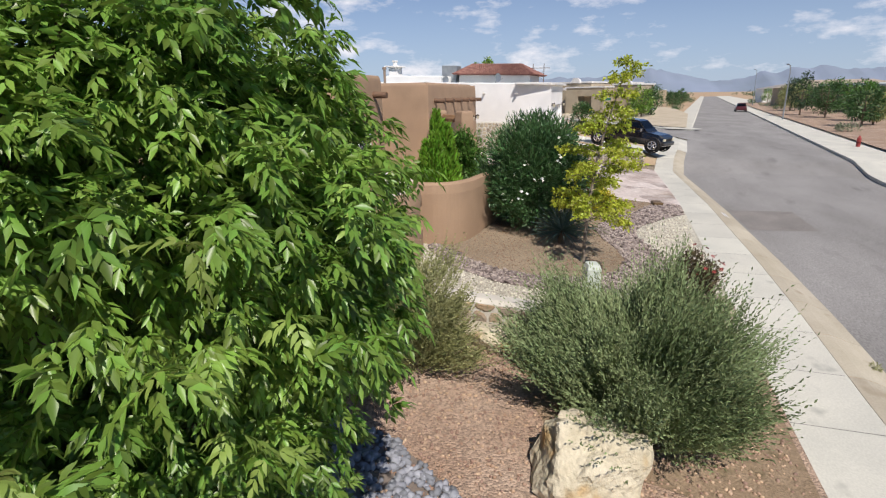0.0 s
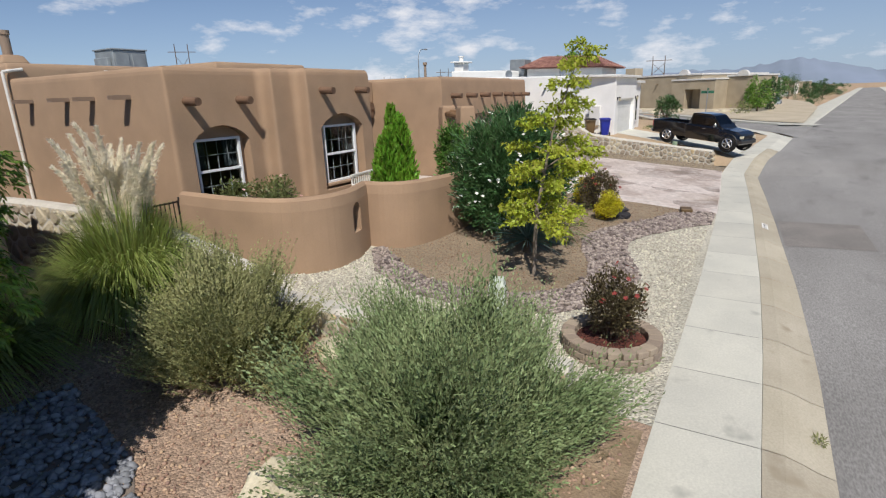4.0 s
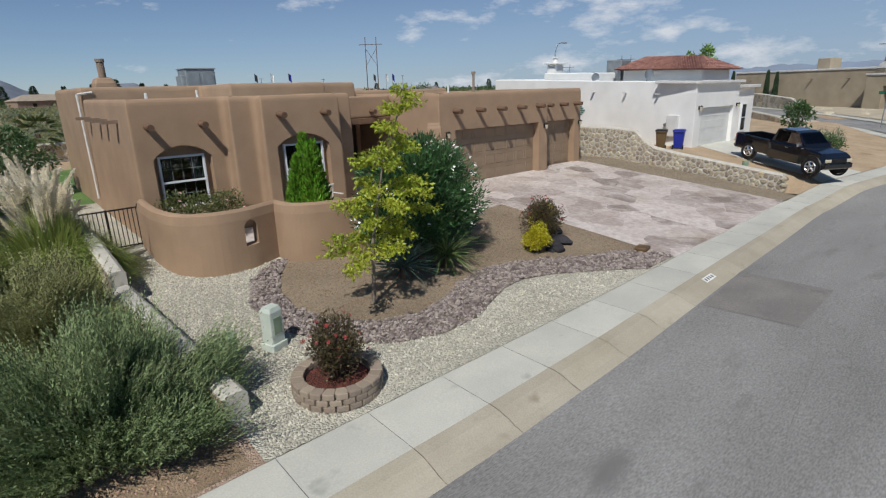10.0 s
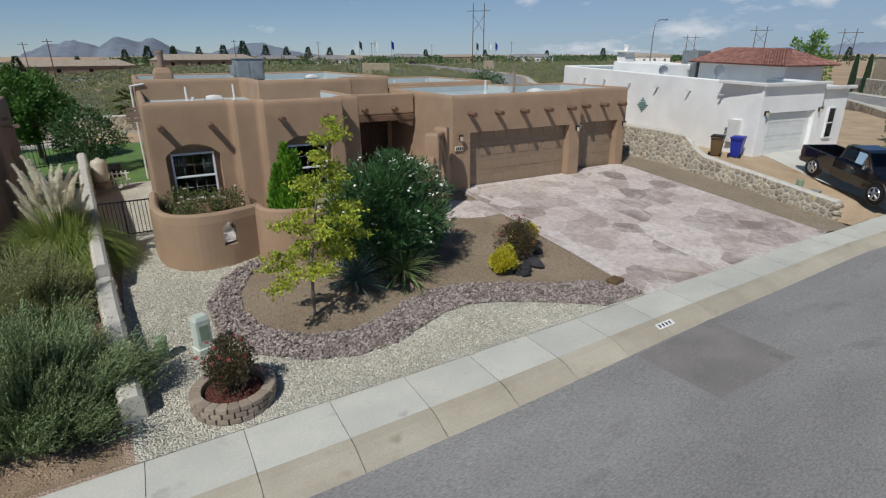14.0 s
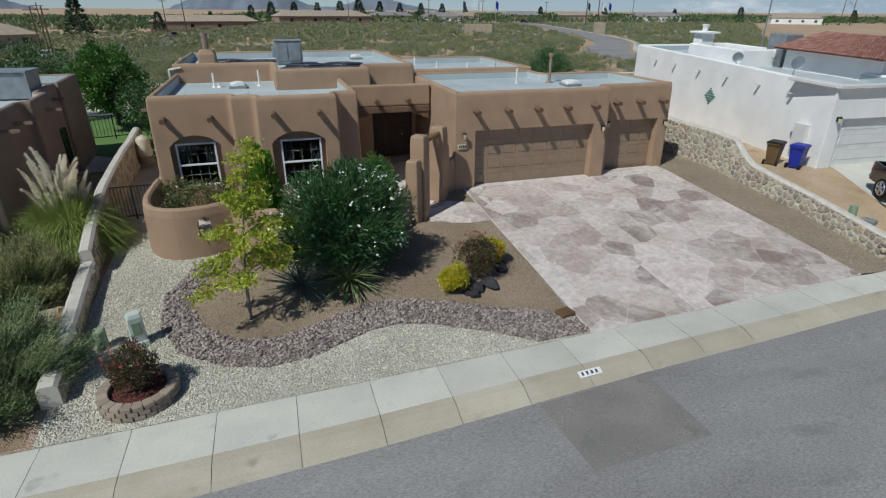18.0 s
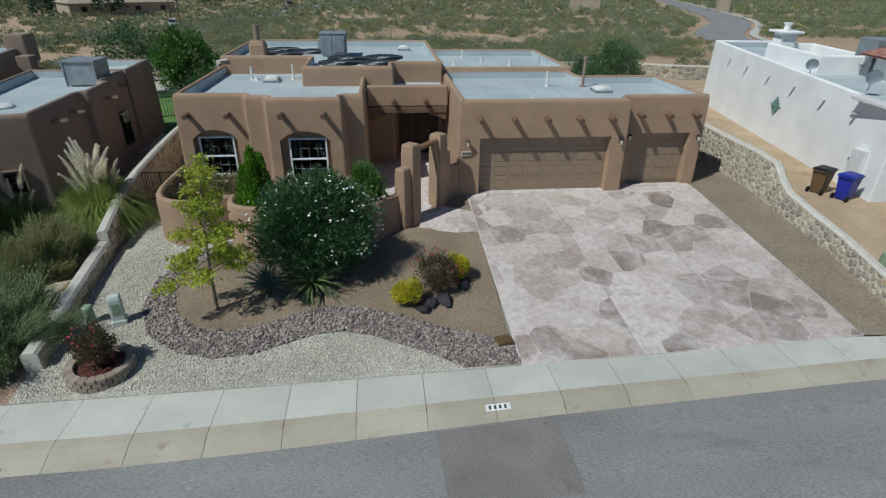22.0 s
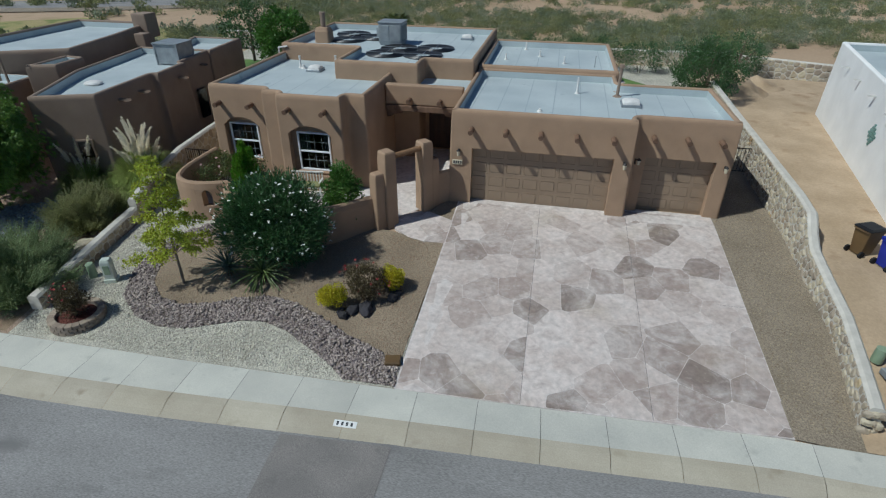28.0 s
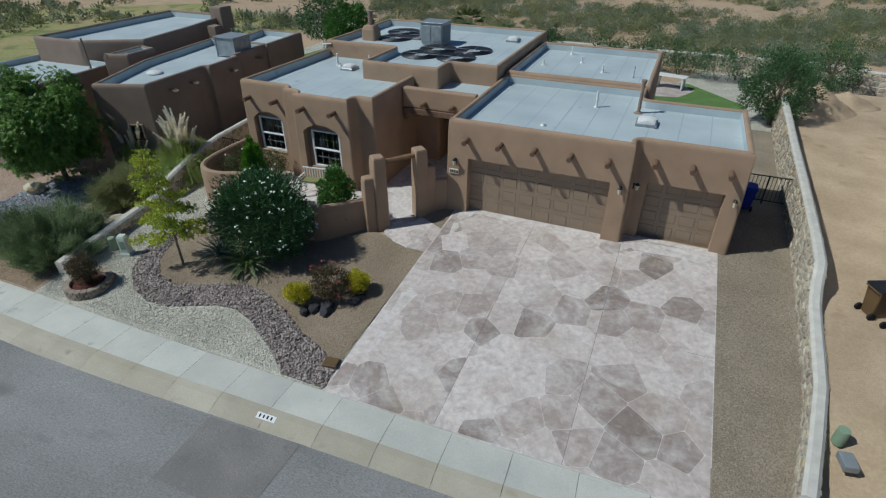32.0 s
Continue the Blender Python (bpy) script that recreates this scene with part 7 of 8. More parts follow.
part("grille", box(bmesh.new(), (-0.46, -0.64, 0.67), (0.46, -0.55, 0.84), 0.01), BLACKP, truck)
part("bumper", box(bmesh.new(), (-0.9, 4.58, 0.45), (0.9, 4.72, 0.6), 0.03), CHROME, truck)

# ---- trees behind the houses ----
def broad_tree(name, x, y, z, h, r, n, mat, label, L=0.16, W=0.06, trunk=0.12, lift=0.55, clumps=60, low=-0.8):
    t = thing(name, (x, y, z), label, "tree")
    part("trunk", limb_mesh([((0, 0, -0.1), (0, 0, h * 0.35), trunk, trunk * 0.7), ((0, 0, h * 0.35), (0.1, 0, h * 0.8), trunk * 0.7, trunk * 0.2)], 8), BARK, t)
    for k in range(6):
        a = k * 1.05
        part("limb", limb_mesh([((0, 0, h * 0.3), (math.cos(a) * r * 0.6, math.sin(a) * r * 0.6, h * 0.65), trunk * 0.4, trunk * 0.12)], 5), BARK, t)
    p, d = clump_points(n, clumps, (0, 0, h * lift), (r * 0.82, r * 0.82, h * (1 - lift) * 0.9), r * 0.26, low)
    mesh_part("crown", leaf_arrays(p, d + rng.normal(size=d.shape) * 0.6, L * rng.uniform(0.7, 1.2, n), W), mat, t)


broad_tree("broadleaf_tree", -15.2, 17.0, 0, 4.3, 1.95, 11000, BAYGREEN, "dense green tree behind the houses", 0.2, 0.09)
broad_tree("broadleaf_tree", -12.7, 12.6, 0, 2.6, 1.6, 4500, DARKLEAF, "low dark green tree at the lawn", 0.16, 0.06)
broad_tree("broadleaf_tree", -20, 21, 0, 4.2, 2.3, 4500, DARKLEAF, "green tree on the neighbour's lawn", 0.2, 0.08)
broad_tree("broadleaf_tree", 11.1, 15.2, 0, 3.9, 1.9, 11000, DARKLEAF, "dark shrubby tree at the side wall", 0.14, 0.05, lift=0.5)
broad_tree("broadleaf_tree", 14.6, 22.3, 0.3, 2.8, 1.8, 4500, OLEANDER, "bushy oleander tree at the back wall", 0.16, 0.05, lift=0.5)
for x, y, r in ((1.2, 24.6, 1.5), (3.8, 24.4, 1.4), (6.2, 24.2, 1.5), (8.6, 23.6, 1.7), (11.0, 23.9, 1.9), (12.9, 23.7, 1.6), (-3, 25, 1.3), (-6.5, 25.4, 1.2)):
    bush("back_hedge_shrub", x, y, (r, r * 0.8, 2.2), 3000, 40, 0.45, 0.14, 0.05, OLEANDER if x > 7 else DARKLEAF, "dark green shrub along the back wall", 0.4, 0.5, 5, z=0, group="shrubs along the back wall")
palm = thing("fan_palm", (-10.5, 27.8, 0), "small fan palm with drooping fronds", "palm")
part("trunk", limb_mesh([((0, 0, -0.1), (0, 0, 1.5), 0.22, 0.17)], 10), BARK, palm)
g = random.Random(2)
for k in range(22):
    a, e = k * 2.4, radians(70 - k * 5.5)
    d = np.array([math.cos(a) * math.cos(e), math.sin(a) * math.cos(e), math.sin(e)])
    n = 22
    c = np.array([0, 0, 1.5]) + d * 0.9
    D2 = d[None] + unit(np.cross(d[None], np.array([[0, 0, 1.0]]))) * np.linspace(-1.3, 1.3, n)[:, None] + rng.normal(size=(n, 3)) * 0.08
    V1, T1 = leaf_arrays(np.tile(c, (n, 1)), D2, 0.75, 0.06, 0.1, 0.25)
    part("frond", tri_mesh("frond", V1, T1, YUCCA_G), None, palm)
for x, y, h in ((-23, 18, 1.4), (-9.2, 19.5, 1.6), (-8.4, 22, 1.8)):
    pampas(x, y, h * 0.8, 400, 8, "pampas grass on the back lawn")
tbl = thing("patio_table", (5.9, 20.4, 0.02), "white slatted picnic table on a paved patio", "table", turn=-12)
part("tabletop", box(bmesh.new(), (-0.9, -0.4, 0.72), (0.9, 0.4, 0.76), 0.01), PVC, tbl)
for sx in (-0.75, 0.75):
    part("leg", box(bmesh.new(), (sx - 0.04, -0.35, 0), (sx + 0.04, 0.35, 0.72)), PVC, tbl)
sheet("patio", [(3.5, 17.8), (6.5, 18.4), (7.4, 20.2), (6.2, 21.8), (3.4, 21.6)], FLAG, "pinkish paved patio", "patio", lift=0.02)

# ---- desert, roads and distance ----
def scrub_points(y0, y1, n, left, right, seed, bar):
    """Places for bushes between two depths, thinned into uneven thickets and bare sand."""
    g = random.Random(seed)
    out = []
    for _ in range(n):
        y = g.uniform(y0, y1)
        x = g.uniform(left(y), right(y))
        w = noise.noise(Vector((x * 0.06, y * 0.06, 3))) + 0.6 * noise.noise(Vector((x * 0.17, y * 0.17, 8)))
        road_x = float(np.interp(y, [20, 41, 60, 90, 134, 200, 260], [52, 45, 46, 66, 84, 106, 126]))
        if w + g.gauss(0, 0.15) > bar and abs(x - road_x) > 6.5:
            out.append((x, y, g.uniform(0.5, 1.25) * (1.0 + 0.5 * max(0.0, w)) * (1.5 if g.random() < 0.1 else 1)))
    return out


def scrub_clumps(points, leaves, L, W):
    """Low desert bushes, each of several leafy tufts with upright twig ends."""
    out = []
    for x, y, s in points:
        m = int(leaves * (0.5 + 0.5 * s))
        tufts = 7
        q = ball_points(tufts, 0.3) * np.array([s * 0.85, s * 0.8, s * 0.5])
        q[:, 2] = np.abs(q[:, 2]) + s * 0.12
        k = rng.integers(0, tufts, m)
        o = ball_points(m, 0.35) * s * 0.4 * np.array([1, 1, 0.85])
        p = q[k] + o
        p[:, 2] = np.abs(p[:, 2]) + 0.03
        out.append(leaf_arrays(p + np.array([x, y, base_z(x, y)]), o / s + np.array([0, 0, 0.5]) + rng.normal(size=p.shape) * 0.5, L * rng.uniform(0.6, 1.2, m), W))
    return join(out)


near = scrub_points(28.2, 58, 1750, lambda y: -34, lambda y: 46, 1, -0.16)
middle = scrub_points(58, 112, 3300, lambda y: -20 - y * 0.5, lambda y: 30 + y * 0.9, 2, -0.3)
distant = scrub_points(112, 250, 6200, lambda y: -30 - y * 0.8, lambda y: 20 + y * 1.0, 3, -0.7)
west = scrub_points(10, 110, 1500, lambda y: -110, lambda y: -27, 4, 0.05)
SCRUB_Y = leafmat("desert_scrub_yellow", "979768", "808356", 0.25, 0.2, 0.8)
for name, mat, pick, label in (("desert_scrub", SCRUB, 0, "grey-green mesquite scrub over pale sand"), ("desert_scrub_olive", SCRUB_O, 1, "olive creosote scrub over pale sand"), ("desert_scrub_yellow", SCRUB_Y, 2, "yellow-green broom scrub over pale sand")):
    V, T = join([scrub_clumps(a[pick::3], c, L, W) for a, c, L, W in ((near, 380, 0.135, 0.06), (middle, 140, 0.21, 0.1), (distant, 36, 0.42, 0.34), (west, 80, 0.42, 0.16))])
    solo(name, tri_mesh(name, V, T, mat), None, label, "scrub", kind="stuff")


def far_road(name, path, w, mat, label):
    bm = bmesh.new()
    a, b = offset(path, w / 2, False), offset(path, -w / 2, False)
    loft(bm, [[(*p, base_z(*p) + 0.12), (*q, base_z(*q) + 0.12)] for p, q in zip(a, b)], closed=False)
    solo(name, bm, mat, label, "road", kind="structure")


far_road("desert_highway", smooth_path([(-260, -40), (-90, 40), (-43, 85), (-30, 150), (20, 225), (110, 262), (300, 290)], 8), 13, ASPHALT, "grey highway across the desert")
far_road("highway_shoulder", smooth_path([(-262, -50), (-82, 34), (-34, 82), (-20, 143), (28, 214), (116, 250), (300, 278)], 8), 6, GRAVEL_T, "pale gravel shoulder of the highway")
far_road("entrance_road", smooth_path([(52, 20), (45, 41), (46, 60), (66, 90), (84, 134), (106, 196), (126, 258)], 8), 7, ASPHALT, "grey entrance road curving through the scrub")
far_road("entrance_kerb", smooth_path([(57, 21), (50, 42), (51, 59), (70.5, 88), (88.5, 132), (110.5, 194), (130, 256)], 8), 1.2, CONCRETE, "pale kerb of the entrance road")


def far_house(x, y, w, d, h, wallmat, roofmat, turn, label, pitch=0.0, wins=4, z=None):
    z = base_z(x, y) if z is None else z
    t = thing("distant_house", (x, y, z), label, "house", "distant houses", turn=turn)
    part("wall", box(bmesh.new(), (-w / 2, -d / 2, -1.0), (w / 2, d / 2, h)), wallmat, t)
    bm = bmesh.new()
    if pitch:
        e = 0.5
        rr = [(-w / 2 - e, -d / 2 - e, h), (w / 2 + e, -d / 2 - e, h), (w / 2 + e, d / 2 + e, h), (-w / 2 - e, d / 2 + e, h)]
        vs = [bm.verts.new(q) for q in rr + [(-w / 2 - e + d * 0.35, 0, h + pitch), (w / 2 + e - d * 0.35, 0, h + pitch)]]
        for f in ((0, 1, 5, 4), (2, 3, 4, 5), (1, 2, 5), (3, 0, 4), (3, 2, 1, 0)):
            bm.faces.new([vs[i] for i in f])
    else:
        box(bm, (-w / 2 - 0.1, -d / 2 - 0.1, h), (w / 2 + 0.1, d / 2 + 0.1, h + 0.3), 0.05)
    part("roof", bm, roofmat, t)
    for k in range(wins):
        xx = -w / 2 + w * (k + 0.5) / wins
        part("window", box(bmesh.new(), (xx - 0.7, -d / 2 - 0.06, 1.0), (xx + 0.7, -d / 2 + 0.02, 2.2)), CARGLASS, t)
    return t


ROOFT = material("shingle_tan", lin("a89a88"), lin("978a7a"), 0.8, 0.9)
ROOFG = material("shingle_grey", lin("8f8c8a"), lin("7f7c7a"), 0.8, 0.9)
for x, y, w, d, h, wm, rm, tu, p in ((-28, 236, 40, 14, 3.2, STUCCO_B, ROOFT, 8, 2.2), (22, 262, 44, 14, 3.2, STUCCO_B, ROOFT, 12, 2.4), (-75, 150, 26, 12, 3, STUCCO_C, ROOFT, 40, 2.2), (-88, 168, 16, 12, 7, STUCCO_C, ROOFG, 40, 0.0),
                                     (70, 330, 26, 12, 3, STUCCO_C, ROOFG, 5, 2), (120, 345, 24, 12, 3, STUCCO_W, ROOFT, 5, 2), (160, 335, 26, 14, 3.4, STUCCO_C, ROOFG, -5, 2.4), (195, 320, 34, 14, 3.6, STUCCO_C, ROOFT, -8, 1.6), (240, 300, 30, 12, 3.4, STUCCO_W, ROOFG, -20, 2), (290, 240, 26, 12, 3.4, STUCCO_W, ROOFT, -35, 2), (320, 170, 26, 12, 3.4, STUCCO_C, ROOFG, -55, 2), (-120, 240, 40, 14, 3, STUCCO_C, ROOFT, 20, 2), (90, 290, 20, 10, 3, STUCCO_W, ROOFG, 0, 2)):
    far_house(x, y, w, d, h, wm, rm, tu, "far low house across the highway", p)
for x, y, w, d, h, wm, tu in ((72, -47, 16, 12, 3.8, STUCCO_C, 8), (104, -53, 17, 12, 4.2, STUCCO_B, 8), (140, -58, 18, 13, 3.8, STUCCO_C, 8), (182, -64, 18, 13, 4.2, STUCCO_W, 8), (235, -72, 20, 13, 4, STUCCO_C, 8), (112, -2, 17, 12, 4.0, STUCCO_W, 188), (150, -6, 18, 12, 3.8, STUCCO_C, 188), (195, -12, 18, 12, 4.2, STUCCO_B, 188), (250, -20, 20, 12, 4.2, STUCCO_C, 188)):
    far_house(x, y, w, d, h, wm, ROOF, tu, "low flat-roofed house down the street", 0.0, 3, -0.4)
mon = thing("entrance_monument", (47, 121, base_z(47, 121)), "cream stucco entrance wall with flagpoles", "sign wall", turn=-20)
part("wall", box(bmesh.new(), (-3.6, -0.5, -0.5), (3.6, 0.5, 2.9), 0.15, 2), STUCCO_C, mon)
part("pedestal", box(bmesh.new(), (34, 18, -0.5), (37, 20, 3.2), 0.15, 2), STUCCO_C, mon)
for k, x in enumerate((-4, 0.0, 4.4, 32, 36, 38)):
    bm = bmesh.new()
    tube(bm, (x, 1.5 if k < 3 else 21, 0), (x, 1.5 if k < 3 else 21, 8.5), 0.07, 0.05, 8)
    pole = part("flagpole", bm, STEEL, mon)
    bm = bmesh.new()
    loft(bm, [[(x + 0.05, (1.5 if k < 3 else 21), 8.3 - q * 1.6), (x + 0.5, (1.5 if k < 3 else 21) + 0.2, 8.1 - q * 1.9), (x + 0.7, (1.5 if k < 3 else 21), 7.7 - q * 1.9)] for q in (0, 1)], closed=False)
    part("flag", bm, (INK, PAINTW, BLUEBIN)[k % 3], pole)


def pylon(x, y, h, turn):
    t = thing("power_pylon", (x, y, base_z(x, y)), "wooden two-pole power line frame", "pylon", "power line", turn=turn)
    for sx in (-2.2, 2.2):
        bm = bmesh.new()
        tube(bm, (sx, 0, -0.5), (sx, 0, h), 0.2, 0.13, 8)
        part("pole", bm, TWIG, t)
    part("crossarm", box(bmesh.new(), (-4.6, -0.1, h * 0.88), (4.6, 0.1, h * 0.88 + 0.22)), TWIG, t)
    for s in (-1, 1):
        bm = bmesh.new()
        tube(bm, (-2.2 * s, 0, h * 0.55), (2.2 * s, 0, h * 0.82), 0.07, seg=6)
        part("brace", bm, TWIG, t)


pylon(115, 176, 24, -40)
pylon(247, 140, 17, -60)
pylon(262, 110, 15, -65)
pylon(212, 25, 15, -80)
pylon(285, 205, 16, -50)
for x, y, h in ((-52, 128, 10), (-28, 170, 11), (-47, 108, 9), (-44, 104, 9), (30, 230, 11), (70, 245, 11), (100, 252, 11), (150, 280, 11), (-36, 190, 11), (190, 255, 12), (-80, 92, 10)):
    bm = bmesh.new()
    tube(bm, (0, 0, -0.5), (0, 0, h), 0.16, 0.11, 8)
    box(bm, (-1.2, -0.06, h - 0.7), (1.2, 0.06, h - 0.55))
    solo("utility_pole", bm, TWIG, "weathered wooden utility pole", "utility pole", "poles along the highway", at=pose(x, y, base_z(x, y)))


def street_lamp(x, y, z, h, turn):
    t = thing("street_lamp", (x, y, z), "tall grey street lamp with a curved arm", "street lamp", "street lamps", turn=turn)
    bm = bmesh.new()
    tube(bm, (0, 0, 0), (0, 0, h * 0.85), 0.09, 0.06, 10)
    part("pole", bm, STEEL, t)
    bm = bmesh.new()
    pts = [(0, 0, h * 0.85), (0.15, 0, h * 0.93), (0.5, 0, h * 0.985), (1.1, 0, h), (1.7, 0, h)]
    for a, b in zip(pts, pts[1:]):
        tube(bm, a, b, 0.05, 0.045, 8)
    part("arm", bm, STEEL, t)
    part("lamp_head", box(bmesh.new(), (1.5, -0.12, h - 0.06), (2.1, 0.12, h + 0.08), 0.03), STEEL, t)


street_lamp(42, 27.8, -0.3, 8.8, 0)
street_lamp(56, -26.0, -0.5, 6.4, 155)
street_lamp(120, -36, -0.5, 8, 155)

# ---- the street beyond: cream house, parked cars, planting ----
def parked_car(x, y, z, turn, mat, label):
    c = thing("parked_car", (x, y, z), label, "car", "cars down the street", turn=turn)
    body_loft([(-2.2, 0.7, 0.66, 0.4, 0.72), (-2.0, 0.84, 0.78, 0.28, 0.82), (-0.9, 0.88, 0.82, 0.25, 0.92), (1.5, 0.88, 0.84, 0.25, 0.96), (2.1, 0.84, 0.78, 0.3, 0.95), (2.25, 0.74, 0.68, 0.42, 0.85)], "body", mat, c)
    bm = bmesh.new()
    loft(bm, [[(-w, yy, 0.9), (w, yy, 0.9), (w * 0.82, yy * 0.72 + 0.05, 1.42), (-w * 0.82, yy * 0.72 + 0.05, 1.42)] for w, yy in ((0.78, -1.0), (0.8, -0.4), (0.8, 1.2), (0.76, 1.9))], cap=True)
    part("cabin", bm, CARGLASS, c)
    part("roof_panel", box(bmesh.new(), (-0.62, -0.5, 1.41), (0.62, 1.25, 1.46), 0.02), mat, c)
    for sx in (-0.8, 0.8):
        for yy in (-1.35, 1.35):
            wheel(c, sx, yy, 0.32, 0.2)


SILVER = material("silver_paint", lin("b9c0c2"), lin("a9b0b2"), 1, 0.3, metal=0.3, coat=0.6)
WHITEP = material("white_paint", lin("dcdedd"), lin("cfd1d0"), 1, 0.3, coat=0.6)
MAROON = material("maroon_paint", lin("5a2228"), lin("4c1c22"), 1, 0.3, coat=0.6)
parked_car(76, -11.5, -0.3, 80, SILVER, "silver car parked beside a kerb")
parked_car(83, -11.8, -0.3, 80, ACGREY, "grey car parked beside a kerb")
parked_car(150, -15.5, -0.35, 80, WHITEP, "white car parked far down the street")
parked_car(90, -27.9, -0.55, 82, MAROON, "dark red car parked across the street")
parked_car(-31, 165, base_z(-31, 165) + 0.2, 20, MAROON, "red car on the highway")
parked_car(-44, 100, base_z(-44, 100) + 0.2, 20, WHITEP, "white car on the highway")
parked_car(128, 262, base_z(128, 262) + 0.2, 80, INK, "dark car on the highway")

cream = thing("cream_house", (0, 0, 0), "cream stucco house with arched entry and white parapet trim", "house")
part("wall", box(bmesh.new(), (62, -2.5, -0.8), (78, 22, 4.4), 0.05), STUCCO_C, cream)
part("wall_entry", box(bmesh.new(), (60.3, -5.5, -0.8), (70, 0.6, 3.7), 0.05), STUCCO_C, cream)
part("wall_south_wing", box(bmesh.new(), (63, -9.0, -0.8), (68, -5.4, 4.0), 0.05), STUCCO_C, cream)
ent = cream.children[1]
cut(ent, [block(59.5, 62.5, -0.3, 2.6, -3.6, -1.4)])
for a, b in (((61.9, -2.6, 4.4), (78.1, 22.1, 4.62)), ((60.2, -5.6, 3.7), (70.1, 0.7, 3.9)), ((62.9, -9.1, 4.0), (68.1, -5.3, 4.2))):
    part("parapet_trim", box(bmesh.new(), a, b, 0.03), TRIM_W, cream)
for y, z, xx in ((0.0, 4.55, 61.9), (-7.4, 4.15, 62.9)):
    bm = bmesh.new()
    arc = [(y + 0.75 * math.cos(a), z - 0.1 + 0.7 * math.sin(a)) for a in np.linspace(0, math.pi, 13)]
    loft(bm, [[(xx + q, yy, zz) for yy, zz in arc] for q in (-0.12, 0.3)], cap=True)
    part("parapet_arch", bm, TRIM_W, cream)
for y in (4, 9, 14, 19):
    bm, m = canale(61.95, y, 3.4, -90)
    part("canale", bm, STUCCO_B, cream, at=m)
part("window", box(bmesh.new(), (61.9, 0.4, 0.8), (62.05, 1.4, 2.8)), CARGLASS, cream)
part("tower", box(bmesh.new(), (72, 16, 4.4), (74, 18, 6.2), 0.05), STUCCO_C, cream)
cream.matrix_world = pose(61, -2.5, 0, 0, 0, -28) @ Matrix.Translation((-61, 2.5, 0))
far_house(128, -2, 22, 16, 4.2, STUCCO_W, ROOFG, 80, "white house further down the street", 0.0, 3, -0.4)
far_house(170, -6, 22, 16, 4.2, STUCCO_C, ROOFT, 80, "cream house further down the street", 1.6, 3, -0.4)
far_house(240, -10, 26, 16, 4.2, STUCCO_W, ROOFT, 80, "white house far down the street", 1.6, 3, -0.4)
far_house(120, -52, 22, 16, 4, STUCCO_C, ROOFT, 85, "tan house across the street", 1.6, 3, -0.5)
far_house(165, -58, 22, 16, 4, STUCCO_W, ROOFG, 85, "pale house across the street", 1.2, 3, -0.5)
far_house(75, -52, 22, 18, 3.6, STUCCO_C, ROOFT, 85, "tan house set back across the street", 0.0, 3, -0.5)
P = [(71, 19.4), (63, 11.6), (56.8, 6.0), (52.8, 2.7)]
stone_wall("cream_house_wall", P, 0.35, [-0.2] * 4, [2.0, 1.9, 1.5, 0.4], "pale stone retaining wall across the side street", 0, 0.6, 51)
P = [(50, 12.0), (43.5, 6.2), (37.3, 1.2), (32.5, -2.4)]
stone_wall("corner_wall", P, 0.35, [0, 0, -0.1, -0.2], [1.0, 0.9, 0.7, 0.3], "low pale stone wall behind the white house", 0, 0.5, 61)
for k, (y, h0) in enumerate(((12.0, 4.0), (13.1, 4.3), (17.5, 4.3), (19.0, 4.3))):
    t = thing("cypress", (68.5, y - 0.4, 0.2), "tall narrow dark green cypress behind the stone wall", "tree", "row of cypresses")
    n = 2600
    h = rng.random(n)
    a = rng.random(n) * 6.283
    r = 0.36 * np.clip(1 - h, 0.02, 1) ** 0.45 * np.clip(0.75 + h, 0, 1) * rng.uniform(0.75, 1.05, n)
    p = np.stack([np.cos(a) * r, np.sin(a) * r, h * h0 + 0.05], 1)
    mesh_part("crown", leaf_arrays(p, np.stack([np.cos(a) * 0.3, np.sin(a) * 0.3, np.ones(n)], 1), 0.28, 0.1), PINE, t)
    part("trunk", limb_mesh([((0, 0, -0.9), (0, 0, 3), 0.12, 0.03)], 6), BARK, t)
sg = thing("street_sign", (40, -5.4, -0.45), "green street name sign on a steel post", "street sign")
bm = bmesh.new()
tube(bm, (0, 0, 0), (0, 0, 3.0), 0.035, seg=8)
part("post", bm, STEEL, sg)
SIGNG = material("sign_green", lin("2f6b52"), lin("285e48"), 2, 0.4)
part("name_plate", box(bmesh.new(), (-0.02, -0.55, 2.72), (0.02, 0.55, 2.95)), SIGNG, sg)
part("name_plate", box(bmesh.new(), (-0.55, -0.02, 2.98), (0.55, 0.02, 3.2)), SIGNG, sg)
hy = thing("fire_hydrant", (19.5, -20.9, -0.5), "small red fire hydrant on the far verge", "hydrant")
bm = bmesh.new()
tube(bm, (0, 0, 0), (0, 0, 0.6), 0.12, 0.11, 12)
tube(bm, (0, 0, 0.6), (0, 0, 0.78), 0.12, 0.03, 12)
part("barrel", bm, FLOWER_R, hy)
bm = bmesh.new()
tube(bm, (-0.2, 0, 0.45), (0.2, 0, 0.45), 0.06, seg=10)
part("outlet", bm, FLOWER_R, hy)
sheet("far_verge", [(12, -20.5), (40, -24.3), (90, -31), (160, -41), (160, -52), (90, -46), (12, -34)], GRAVEL_P, "pink gravel front gardens across the street", lift=0.0, zf=lambda x, y: -0.28)
g = random.Random(21)
